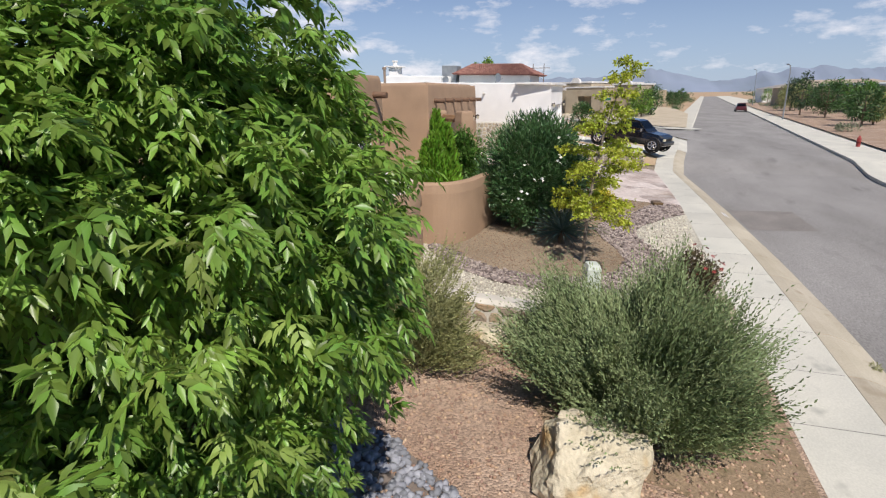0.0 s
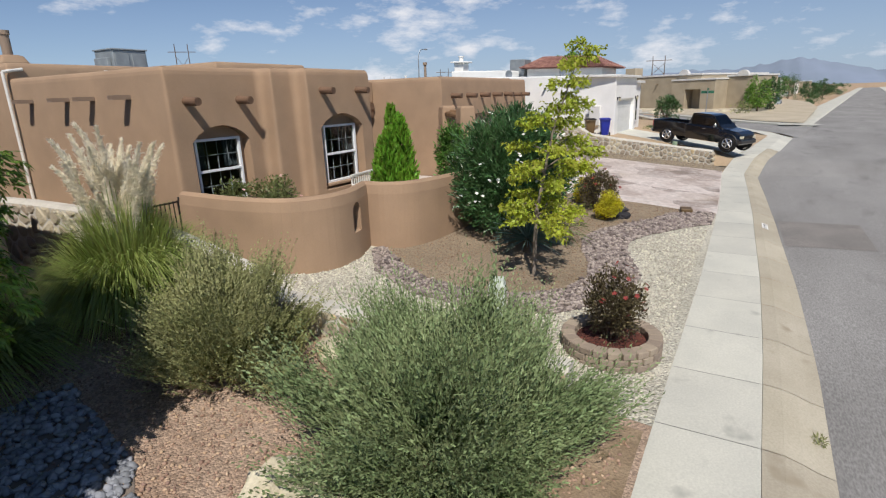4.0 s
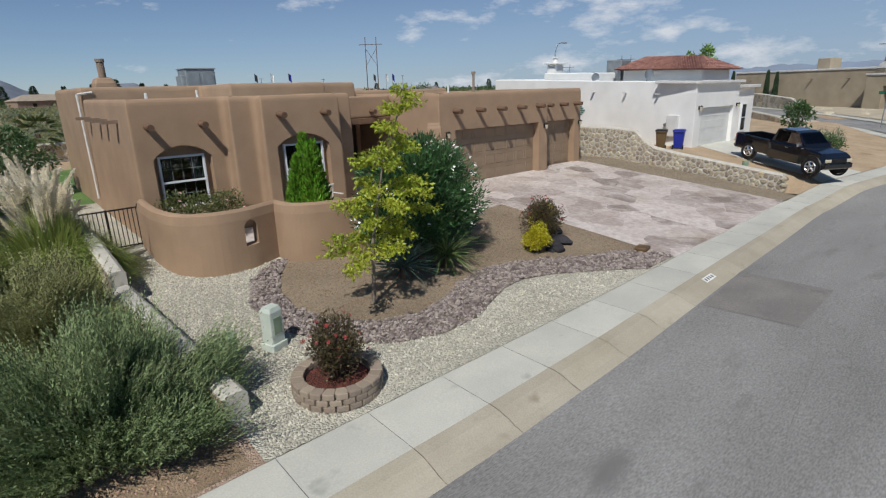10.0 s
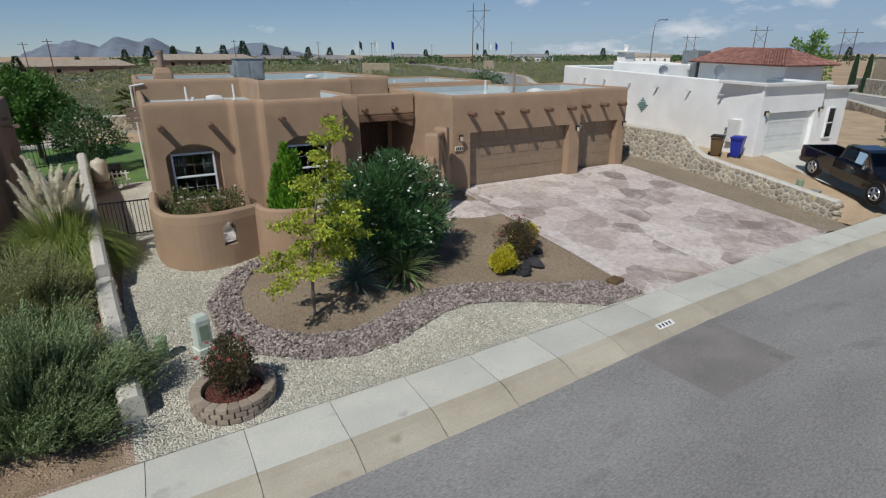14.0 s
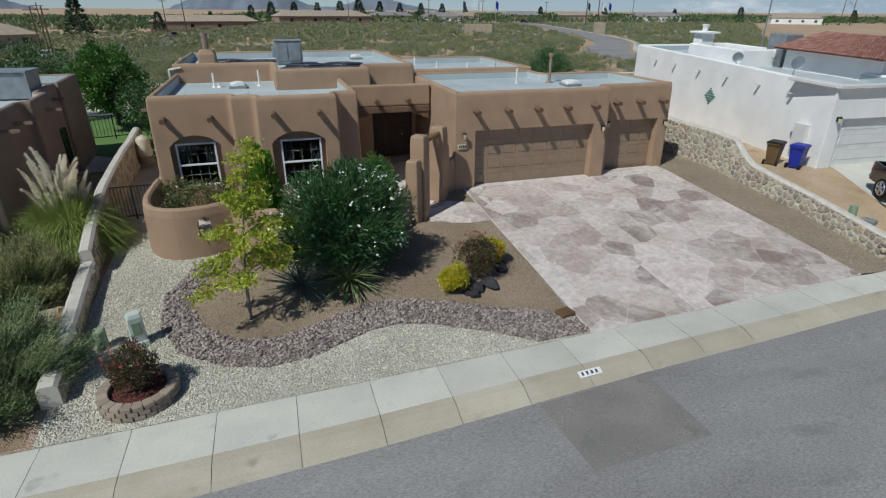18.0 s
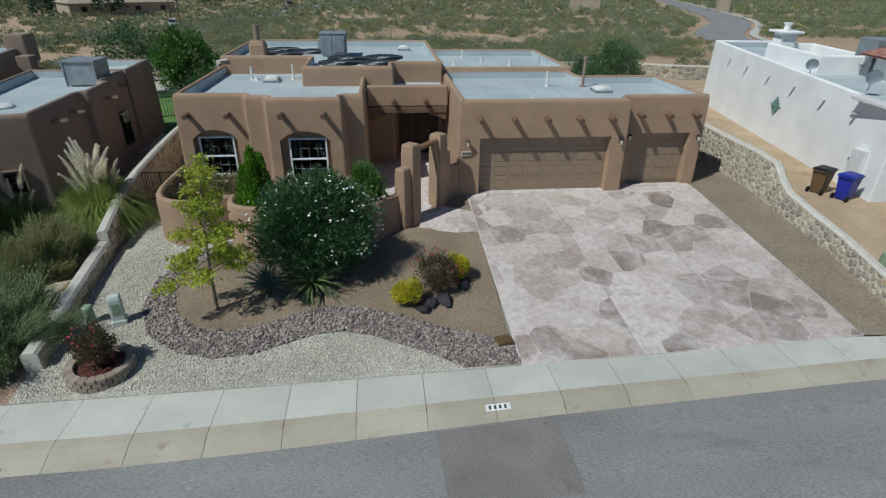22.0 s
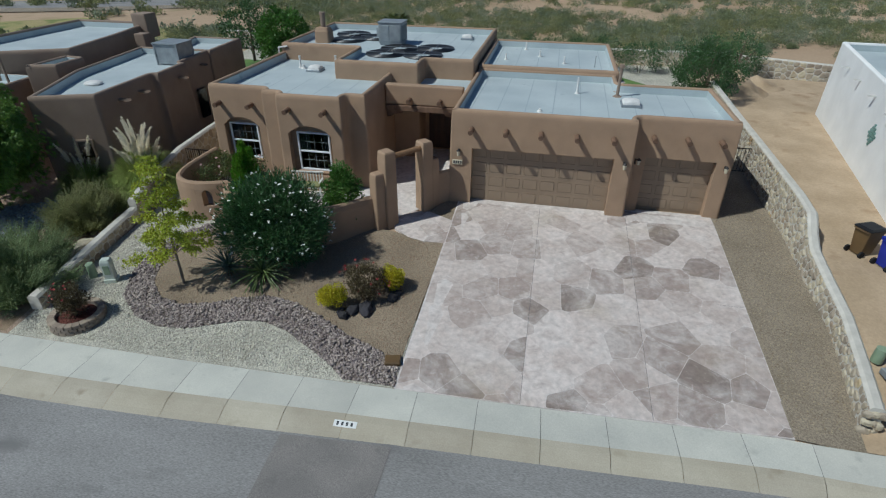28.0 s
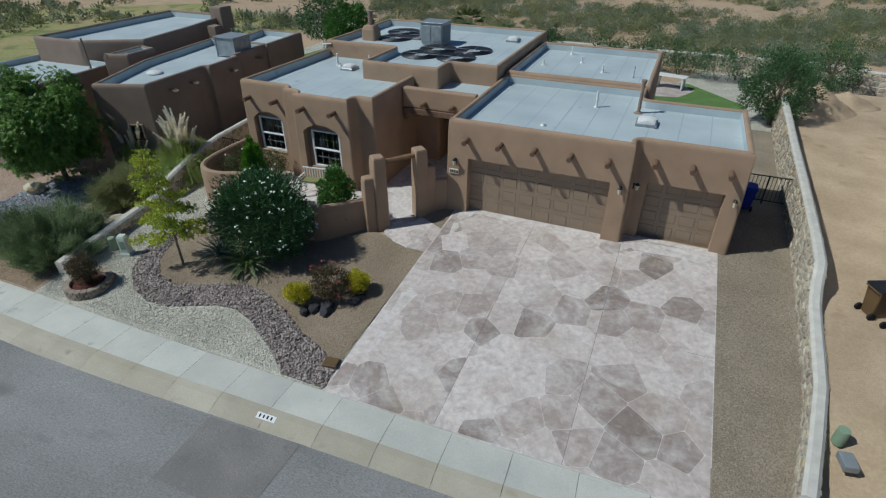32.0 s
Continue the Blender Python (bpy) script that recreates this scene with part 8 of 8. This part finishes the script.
for k in range(26):
    x = 22 + k * 5.4 + g.uniform(-1.5, 1.5)
    y = -19.6 - 0.14 * (x - 7) - g.uniform(1.5, 12)
    if k % 3 == 0:
        broad_tree("street_tree", x, y, -0.3, g.uniform(3.2, 5.2), g.uniform(1.5, 2.3), 1500, (DARKLEAF, ASH, SAGE)[k % 3 if k % 2 else 1], "street tree in a gravel garden", 0.3, 0.12, clumps=36)
    else:
        bush("garden_shrub", x, y, (g.uniform(0.6, 1.3), g.uniform(0.6, 1.2), g.uniform(0.7, 1.5)), 420, 18, 0.3, 0.2, 0.08, (SAGE, DARKLEAF, SCRUB)[k % 3], "clipped green shrub in a gravel garden", 0.3, 0.5, 3, z=-0.3, group="shrubs down the street")
for k in range(22):
    x = 58 + k * 7 + g.uniform(-2, 2)
    y = edge_y(x) + g.uniform(1.5, 8)
    if k < 4:
        y = -8 + g.uniform(-3, 2)
        x = 50 + k * 3.2
    if k % 4 == 2 or k in (1, 3):
        broad_tree("street_tree", x, y, -0.4, g.uniform(2.8, 4.8), g.uniform(1.3, 2.2), 1300, (DARKLEAF, ASH)[k % 2], "street tree along the gravel gardens", 0.3, 0.12, clumps=36)
    else:
        bush("garden_shrub", x, y, (g.uniform(0.8, 1.6), g.uniform(0.8, 1.4), g.uniform(0.8, 1.8)), 420, 18, 0.35, 0.2, 0.08, (SAGE, DARKLEAF, SCRUB)[k % 3], "rounded shrub in the street gardens", 0.3, 0.5, 3, z=-0.4, group="shrubs down the street")
for k, (x, y, s) in enumerate(((22.5, -4.8, 0.9), (21.2, -6.6, 0.8), (23.8, -6.0, 0.9), (19.4, -3.6, 0.5), (21.0, -3.5, 0.5))):
    bush("corner_shrub", x, y, (s, s, s * 1.2), 1100, 24, 0.3, 0.13, 0.05, (SAGE, DARKLEAF, SCRUB)[k % 3], "green shrub in front of the white house", 0.4, 0.5, 4, z=-0.25, group="shrubs before the white house")
for x, y, h, r, m in ((86, -9.5, 4.6, 2.4, DARKLEAF), (96, -8, 5.2, 2.8, BAYGREEN), (108, -11, 5.0, 2.6, DARKLEAF), (122, -13, 5.5, 3.0, BAYGREEN), (140, -16, 5.5, 3.2, DARKLEAF), (58, -31, 4.6, 2.2, DARKLEAF), (66, -30.5, 5.6, 2.0, PINE), (72, -36, 5.0, 2.6, BAYGREEN), (84, -34, 4.4, 2.2, SAGE), (50, -32, 4.2, 2.0, BAYGREEN), (98, -38, 5.5, 2.8, DARKLEAF), (42, -30, 3.4, 1.6, SAGE)):
    broad_tree("street_tree", x, y, -0.4, h, r, 2600, m, "leafy green street tree in a gravel garden", 0.26, 0.11, clumps=40)
broad_tree("street_tree", 24.6, -4.0, -0.3, 2.9, 0.9, 1800, DARKLEAF, "small narrow tree at the street corner", 0.18, 0.07)
broad_tree("broadleaf_tree", 33, 6.0, 0, 6.6, 1.7, 2600, ASH, "green tree behind the tile roof", 0.3, 0.13)
for k in range(30):
    x, y = g.uniform(52, 61), g.uniform(-11, 4)
    s = g.uniform(0.3, 0.8)
    solo("garden_boulder", lump(bmesh.new(), (0, 0, 0), (s, s * 0.8, s * 0.6), k + 50, 2, 0.4), BOULDER, "tan boulder in the cream house garden", "boulder", "boulders across the street", at=pose(x, y, -0.3 + s * 0.2, 0, 0, k * 40))


def pine(x, y, h, mat=PINE):
    t = thing("pine_tree", (x, y, base_z(x, y)), "dark pine tree far across the highway", "tree", "far pines")
    n = 700
    q = rng.random(n)
    a = rng.random(n) * 6.283
    r = h * 0.3 * (1 - q) ** 0.8 * rng.uniform(0.3, 1.1, n) + 0.1
    p = np.stack([np.cos(a) * r, np.sin(a) * r, h * (0.15 + 0.85 * q)], 1)
    mesh_part("crown", leaf_arrays(p, np.stack([np.cos(a), np.sin(a), 0.3 + 0 * a], 1) + rng.normal(size=(n, 3)) * 0.4, h * 0.11, h * 0.045), mat, t)
    part("trunk", limb_mesh([((0, 0, -0.5), (0, 0, h * 0.8), h * 0.025, 0.03)], 6), BARK, t)


for x, y, h in ((-60, 185, 14), (-42, 215, 9), (-72, 138, 11), (-84, 130, 8), (-90, 150, 9), (0, 300, 10), (12, 305, 9), (-10, 290, 9), (40, 330, 12), (52, 335, 14), (66, 340, 12), (80, 345, 10), (110, 350, 9), (130, 360, 10), (-30, 300, 8), (180, 345, 9), (215, 320, 8), (255, 300, 9), (275, 265, 10), (310, 220, 9), (-130, 250, 10), (-150, 260, 12), (-110, 260, 9), (330, 140, 8), (26, 322, 11), (96, 352, 12)):
    pine(x, y, h * g.uniform(0.8, 1.1))
out = []
for i in range(1500):
    x, y = g.uniform(-300, 420), g.uniform(255, 560)
    s = g.uniform(1.6, 4.2)
    q = ball_points(26, 0.4) * np.array([s * 1.2, s * 1.2, s])
    q[:, 2] = np.abs(q[:, 2])
    out.append(leaf_arrays(q + np.array([x, y, base_z(x, y)]), q + rng.normal(size=q.shape), s * 0.5, s * 0.25))
for i in range(420):
    x, y = g.uniform(260, 700), g.uniform(-120, 300)
    s = g.uniform(1.5, 3.4)
    if abs(y + 17 + 0.14 * x) < 16:
        continue
    q = ball_points(26, 0.4) * np.array([s * 1.2, s * 1.2, s])
    q[:, 2] = np.abs(q[:, 2])
    out.append(leaf_arrays(q + np.array([x, y, base_z(x, y) + 0.5]), q + rng.normal(size=q.shape), s * 0.5, s * 0.25))
beyond = scrub_points(245, 700, 5200, lambda y: -520, lambda y: 640, 6, -0.75) + scrub_points(-20, 250, 1500, lambda y: -520, lambda y: -105, 7, -0.6)
solo("far_scrub", tri_mesh("far_scrub", *scrub_clumps([(x, y, s * 2.3) for x, y, s in beyond], 9, 2.0, 1.3), SCRUB_O), None, "olive scrub and low trees out to the horizon", "scrub", kind="stuff")
V, T = join(out)
solo("far_woods", tri_mesh("far_woods", V, T, DARKLEAF), None, "band of dark trees near the horizon", "woods", kind="stuff")


def ridge_line(name, peaks, dist_dir, mat, depth=700, n=150, seed=0, label="hazy grey mountain range", lift=1.2):
    """A mountain range: profile of heights along a line, falling to both sides."""
    a = np.array([p[:2] for p in peaks], dtype=float)
    hgt = [p[2] * lift + 12 for p in peaks]
    s = np.concatenate([[0], np.cumsum(np.linalg.norm(np.diff(a, axis=0), axis=1))])
    u = np.linspace(0, s[-1], n)
    px, py, pz = np.interp(u, s, a[:, 0]), np.interp(u, s, a[:, 1]), np.interp(u, s, hgt)
    d = np.array(dist_dir, dtype=float)
    d /= np.linalg.norm(d)
    bm = bmesh.new()
    rings = []
    base = -95
    for k, f in enumerate((1.0, 0.62, 0.3, 0.12, 0.0)):
        row = []
        for i in range(n):
            e = noise.noise(Vector((u[i] * 0.006, k * 1.7, seed))) * 0.22 + noise.noise(Vector((u[i] * 0.02, k * 2.7, seed + 3))) * 0.1
            top = pz[i] + (pz[i] - base) * (noise.noise(Vector((u[i] * 0.012, 3, seed))) * 0.12 + noise.noise(Vector((u[i] * 0.04, 7, seed))) * 0.05)
            z = base + (top - base) * max(0.0, f + (e * (1 - f) if 0 < f < 1 else 0))
            o = depth * (1 - f) + depth * 0.12 * e
            row.append((px[i] - d[0] * o, py[i] - d[1] * o, z))
        rings.append(row)
    loft(bm, rings, closed=False)
    solo(name, bm, mat, label, "mountains", kind="structure", smooth=True)


ridge_line("mountains_north", [(-1500, 3700, -60), (-1000, 3850, -45), (-700, 3900, -20), (-530, 3948, -10), (-400, 3960, 40), (-255, 3974, 68), (-130, 3980, 35), (-33, 3981, 85), (80, 3980, 60), (163, 3978, 80), (330, 3968, 10), (480, 3950, 5), (600, 3935, 30), (780, 3902, 62), (1000, 3880, 15), (1400, 3800, -30)], (0.1, 1), ROCK_HAZED)
ridge_line("mountains_west_hill", [(-1700, 2900, -70), (-1300, 3000, 5), (-1150, 3020, 40), (-1000, 3040, 0), (-700, 3080, -60)], (-0.3, 1), ROCK_HAZED, 400, 50, 4, "hazy grey hill")
ridge_line("mountains_east", [(3500, 2200, 20), (3770, 1278, 70), (3900, 800, 75), (3955, 430, 100), (3975, 100, 105), (3974, -207, 150), (3962, -374, 118), (3935, -600, 55), (3900, -780, 80), (3869, -941, 115), (3813, -1149, 135), (3760, -1314, 110), (3600, -1800, 90)], (1, 0), ROCK_HAZED_FAR, lift=0.95)

# ---- clouds and haze: a glowing backdrop painted far away ----
cm = bpy.data.materials.new("cloud")
cm.use_nodes = True
cn, cl_ = cm.node_tree.nodes, cm.node_tree.links
cn.remove(cn["Principled BSDF"])
tc = cn.new("ShaderNodeTexCoord")
mp = cn.new("ShaderNodeMapping")
mp.inputs["Scale"].default_value = (0.0017, 0.0017, 0.0046)
cl_.new(tc.outputs["Object"], mp.inputs[0])
nz = cn.new("ShaderNodeTexNoise")
nz.inputs["Scale"].default_value, nz.inputs["Detail"].default_value, nz.inputs["Roughness"].default_value = 1.0, 10.0, 0.6
cl_.new(mp.outputs[0], nz.inputs["Vector"])
mr = cn.new("ShaderNodeMapRange")
mr.inputs["From Min"].default_value, mr.inputs["From Max"].default_value, mr.inputs["To Max"].default_value = 0.55, 0.72, 0.9
east = cn.new("ShaderNodeSeparateXYZ")
cl_.new(tc.outputs["Object"], east.inputs[0])
gain = cn.new("ShaderNodeMapRange")
gain.inputs["From Min"].default_value, gain.inputs["From Max"].default_value = 1500, 4300
gain.inputs["To Min"].default_value, gain.inputs["To Max"].default_value = -0.06, 0.05
cl_.new(east.outputs["X"], gain.inputs["Value"])
sum_ = cn.new("ShaderNodeMath")
cl_.new(nz.outputs["Fac"], sum_.inputs[0])
cl_.new(gain.outputs[0], sum_.inputs[1])
cl_.new(sum_.outputs[0], mr.inputs["Value"])
em = cn.new("ShaderNodeEmission")
em.inputs["Color"].default_value, em.inputs["Strength"].default_value = (0.93, 0.95, 1.0, 1), 0.75
tp = cn.new("ShaderNodeBsdfTransparent")
mxs = cn.new("ShaderNodeMixShader")
# blue-grey haze painted as glow; it thins out with height, thickens eastward
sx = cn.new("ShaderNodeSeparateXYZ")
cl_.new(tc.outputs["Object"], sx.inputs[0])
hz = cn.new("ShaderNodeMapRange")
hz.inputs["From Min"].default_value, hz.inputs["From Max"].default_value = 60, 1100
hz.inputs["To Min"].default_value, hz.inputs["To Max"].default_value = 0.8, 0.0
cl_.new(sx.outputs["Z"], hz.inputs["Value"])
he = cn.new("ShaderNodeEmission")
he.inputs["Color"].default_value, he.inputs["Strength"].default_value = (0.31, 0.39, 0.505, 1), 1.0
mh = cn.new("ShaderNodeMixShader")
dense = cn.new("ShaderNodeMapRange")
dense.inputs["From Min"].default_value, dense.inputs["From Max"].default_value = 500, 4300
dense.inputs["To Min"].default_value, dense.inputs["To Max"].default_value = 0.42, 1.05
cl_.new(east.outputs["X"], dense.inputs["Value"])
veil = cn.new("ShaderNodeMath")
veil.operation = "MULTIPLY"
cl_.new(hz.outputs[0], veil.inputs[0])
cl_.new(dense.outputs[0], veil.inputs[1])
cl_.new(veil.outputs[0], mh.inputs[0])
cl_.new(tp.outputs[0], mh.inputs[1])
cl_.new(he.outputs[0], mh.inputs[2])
cl_.new(mr.outputs[0], mxs.inputs[0])
cl_.new(mh.outputs[0], mxs.inputs[1])
cl_.new(em.outputs[0], mxs.inputs[2])
cl_.new(mxs.outputs[0], cn["Material Output"].inputs[0])
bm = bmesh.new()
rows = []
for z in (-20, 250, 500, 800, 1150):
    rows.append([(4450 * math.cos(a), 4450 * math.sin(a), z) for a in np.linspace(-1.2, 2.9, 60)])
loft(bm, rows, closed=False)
solo("cloud_backdrop", bm, cm, "glowing backdrop with painted white clouds and blue-grey haze near the horizon", "clouds", kind="structure")


# ---- river stones, pebbles and other small pieces ----
def inside(x, y, poly):
    c = False
    for i in range(len(poly)):
        (x1, y1), (x2, y2) = poly[i - 1], poly[i]
        if (y1 > y) != (y2 > y) and x < (x2 - x1) * (y - y1) / (y2 - y1) + x1:
            c = not c
    return c


def stone_meshes(n, mat, sub=1, flatness=0.6):
    out = []
    for k in range(n):
        bm = bmesh.new()
        lump(bm, (0, 0, 0), (1, 0.8, flatness), k * 3 + 1, sub, 0.5, 1.2)
        me = bpy.data.meshes.new("cobble")
        bm.to_mesh(me)
        bm.free()
        me.materials.append(mat)
        out.append(me)
    return out


def scatter_stones(name, poly, n, r0, r1, mat, label, category, zf, seed, sub=1, parent=None, lift=0.25, squash=0.6):
    """Many stones joined into one mesh."""
    g = random.Random(seed)
    bm = bmesh.new()
    lump(bm, (0, 0, 0), (1, 0.8, squash), seed, sub, 0.45, 1.2)
    bm.verts.ensure_lookup_table()
    base = np.array([v.co[:] for v in bm.verts])
    tris = np.array([[v.index for v in f.verts] for f in bm.faces])
    bm.free()
    xs, ys = [p[0] for p in poly], [p[1] for p in poly]
    V, T, k = [], [], 0
    while k < n:
        x, y = g.uniform(min(xs), max(xs)), g.uniform(min(ys), max(ys))
        if not inside(x, y, poly):
            continue
        r = g.uniform(r0, r1)
        q = np.array(Euler((g.uniform(-0.4, 0.4), g.uniform(-0.4, 0.4), g.uniform(0, 6.28))).to_matrix())
        V.append((base * r * np.array([1, g.uniform(0.75, 1.15), g.uniform(0.7, 1.2)])) @ q.T + np.array([x, y, zf(x, y) + r * lift]))
        T.append(tris + k * len(base))
        k += 1
    me = tri_mesh(name, np.concatenate(V), np.concatenate(T), mat)
    if parent:
        return part(name, me, None, parent, label, kind="stuff")
    return solo(name, me, None, label, category, kind="stuff")


river = thing("dry_river", (0, 0, 0), "winding band of mixed grey river stones", "stones")
RIVER = RIVER_OUT + RIVER_IN[::-1]
cob = stone_meshes(8, COBBLE_O)
g = random.Random(41)
made = 0
while made < 290:
    x, y = g.uniform(-10, -0.5), g.uniform(-8.8, -2.6)
    if not inside(x, y, RIVER):
        continue
    r = g.uniform(0.04, 0.066)
    part("river_stone", cob[made % 8], None, river, at=pose(x, y, yard_z(x, y) + 0.04 + r * 0.3, g.uniform(-20, 20), g.uniform(-20, 20), g.uniform(0, 360)) @ Matrix.Diagonal((r, r, r, 1)))
    made += 1
scatter_stones("small_river_stones", RIVER, 7600, 0.024, 0.048, COBBLE, "", "", lambda x, y: yard_z(x, y) + 0.015, 43, 1, river)
CREAM = [(-11.5, -8.7), (-1.9, -8.75), (-3.4, -7.75), (-4.6, -7.3), (-6, -7.6), (-7.6, -7.95), (-9.4, -6.95), (-10.0, -5.8), (-10.0, -4.5), (-9.4, -3.2), (-8.7, -2.4), (-10.6, -1.8), (-10.9, 0), (-11.7, 0)]
scatter_stones("cream_pebbles", CREAM, 9000, 0.014, 0.032, PEBBLE, "loose cream pebbles over the gravel bed", "gravel", lambda x, y: yard_z(x, y) + 0.006, 47, 1)
BROWNPEB = material("brown_pebble", lin("9c8069"), lin("836a55"), 6, 0.9, per="island", spread=0.35)
scatter_stones("brown_pebbles", RIVER_IN[:-1] + [(-0.45, -2.8), (-3, -2.4), (-4.2, -3.3), (-6, -3.1), (-8, -2.6)], 5000, 0.01, 0.022, BROWNPEB, "loose brown chips over the planting bed", "gravel", lambda x, y: yard_z(x, y) + 0.017, 53, 1)
PINKPEB = material("pink_pebble", lin("b59a85"), lin("9a7d68"), 6, 0.9, per="island", spread=0.4)
scatter_stones("pink_pebbles", [(-19, -8.7), (-12, -8.7), (-12, -2), (-19, -2)], 7000, 0.012, 0.03, PINKPEB, "loose pink chips over the neighbouring garden", "gravel", lambda x, y: yard_z(x, y) + 0.004, 59, 1)
BLUEST = material("slate_cobble", lin("95989e"), lin("7e8187"), 6, 0.8, 0.2, 60, per="island", spread=0.35)
scatter_stones("creek_stones", [(-18.5, -3.4), (-16.2, -2.2), (-14.7, -2.4), (-15.1, -4.4), (-16.0, -5.9), (-17.6, -6.6), (-19.0, -6.0)], 3600, 0.035, 0.075, BLUEST, "slate-blue stones of a dry creek under the tree", "stones", lambda x, y: yard_z(x, y) + 0.012, 61, 1)
TANPEB = material("tan_pebble", lin("a3937d"), lin("86775f"), 6, 0.9, per="island", spread=0.35)
scatter_stones("tan_pebbles", [(8.6, -8.3), (10.1, -8.2), (10.5, -3), (10.6, 4), (9.0, 4), (8.6, 0)], 3500, 0.012, 0.026, TANPEB, "loose tan chips beside the driveway", "gravel", lambda x, y: yard_z(x, y) + 0.007, 67, 1)
# weed in the gutter
bush("gutter_weed", -10.9, -10.55, (0.09, 0.08, 0.1), 120, 8, 0.04, 0.05, 0.012, SAGE, "tiny weed growing in the gutter", 0.5, 0.4, 0, "weed", z=walk_z(-10.9) - 0.13)
# cracks in the street
for k, pts in enumerate(([(-6, -13.2), (-4.5, -13.0), (-2.7, -12.7)],)):
    bm = bmesh.new()
    pth = smooth_path(pts, 6)
    pth = [(x + 0.04 * noise.noise(Vector((x * 3, y * 3, k))), y + 0.05 * noise.noise(Vector((x * 3, y * 3, k + 9)))) for x, y in pth]
    rz = lambda x, y: walk_z(x) - 0.151 + min(edge_y(x) - 1.85 * wid(x) - y, 3.35) * 0.0245 + 0.008
    loft(bm, [[(*p, rz(*p)), (*q, rz(*q))] for p, q in zip(offset(pth, 0.005, False), offset(pth, -0.005, False))], closed=False)
    solo("road_crack", bm, PATCH, "thin dark crack in the asphalt", "crack", kind="structure")
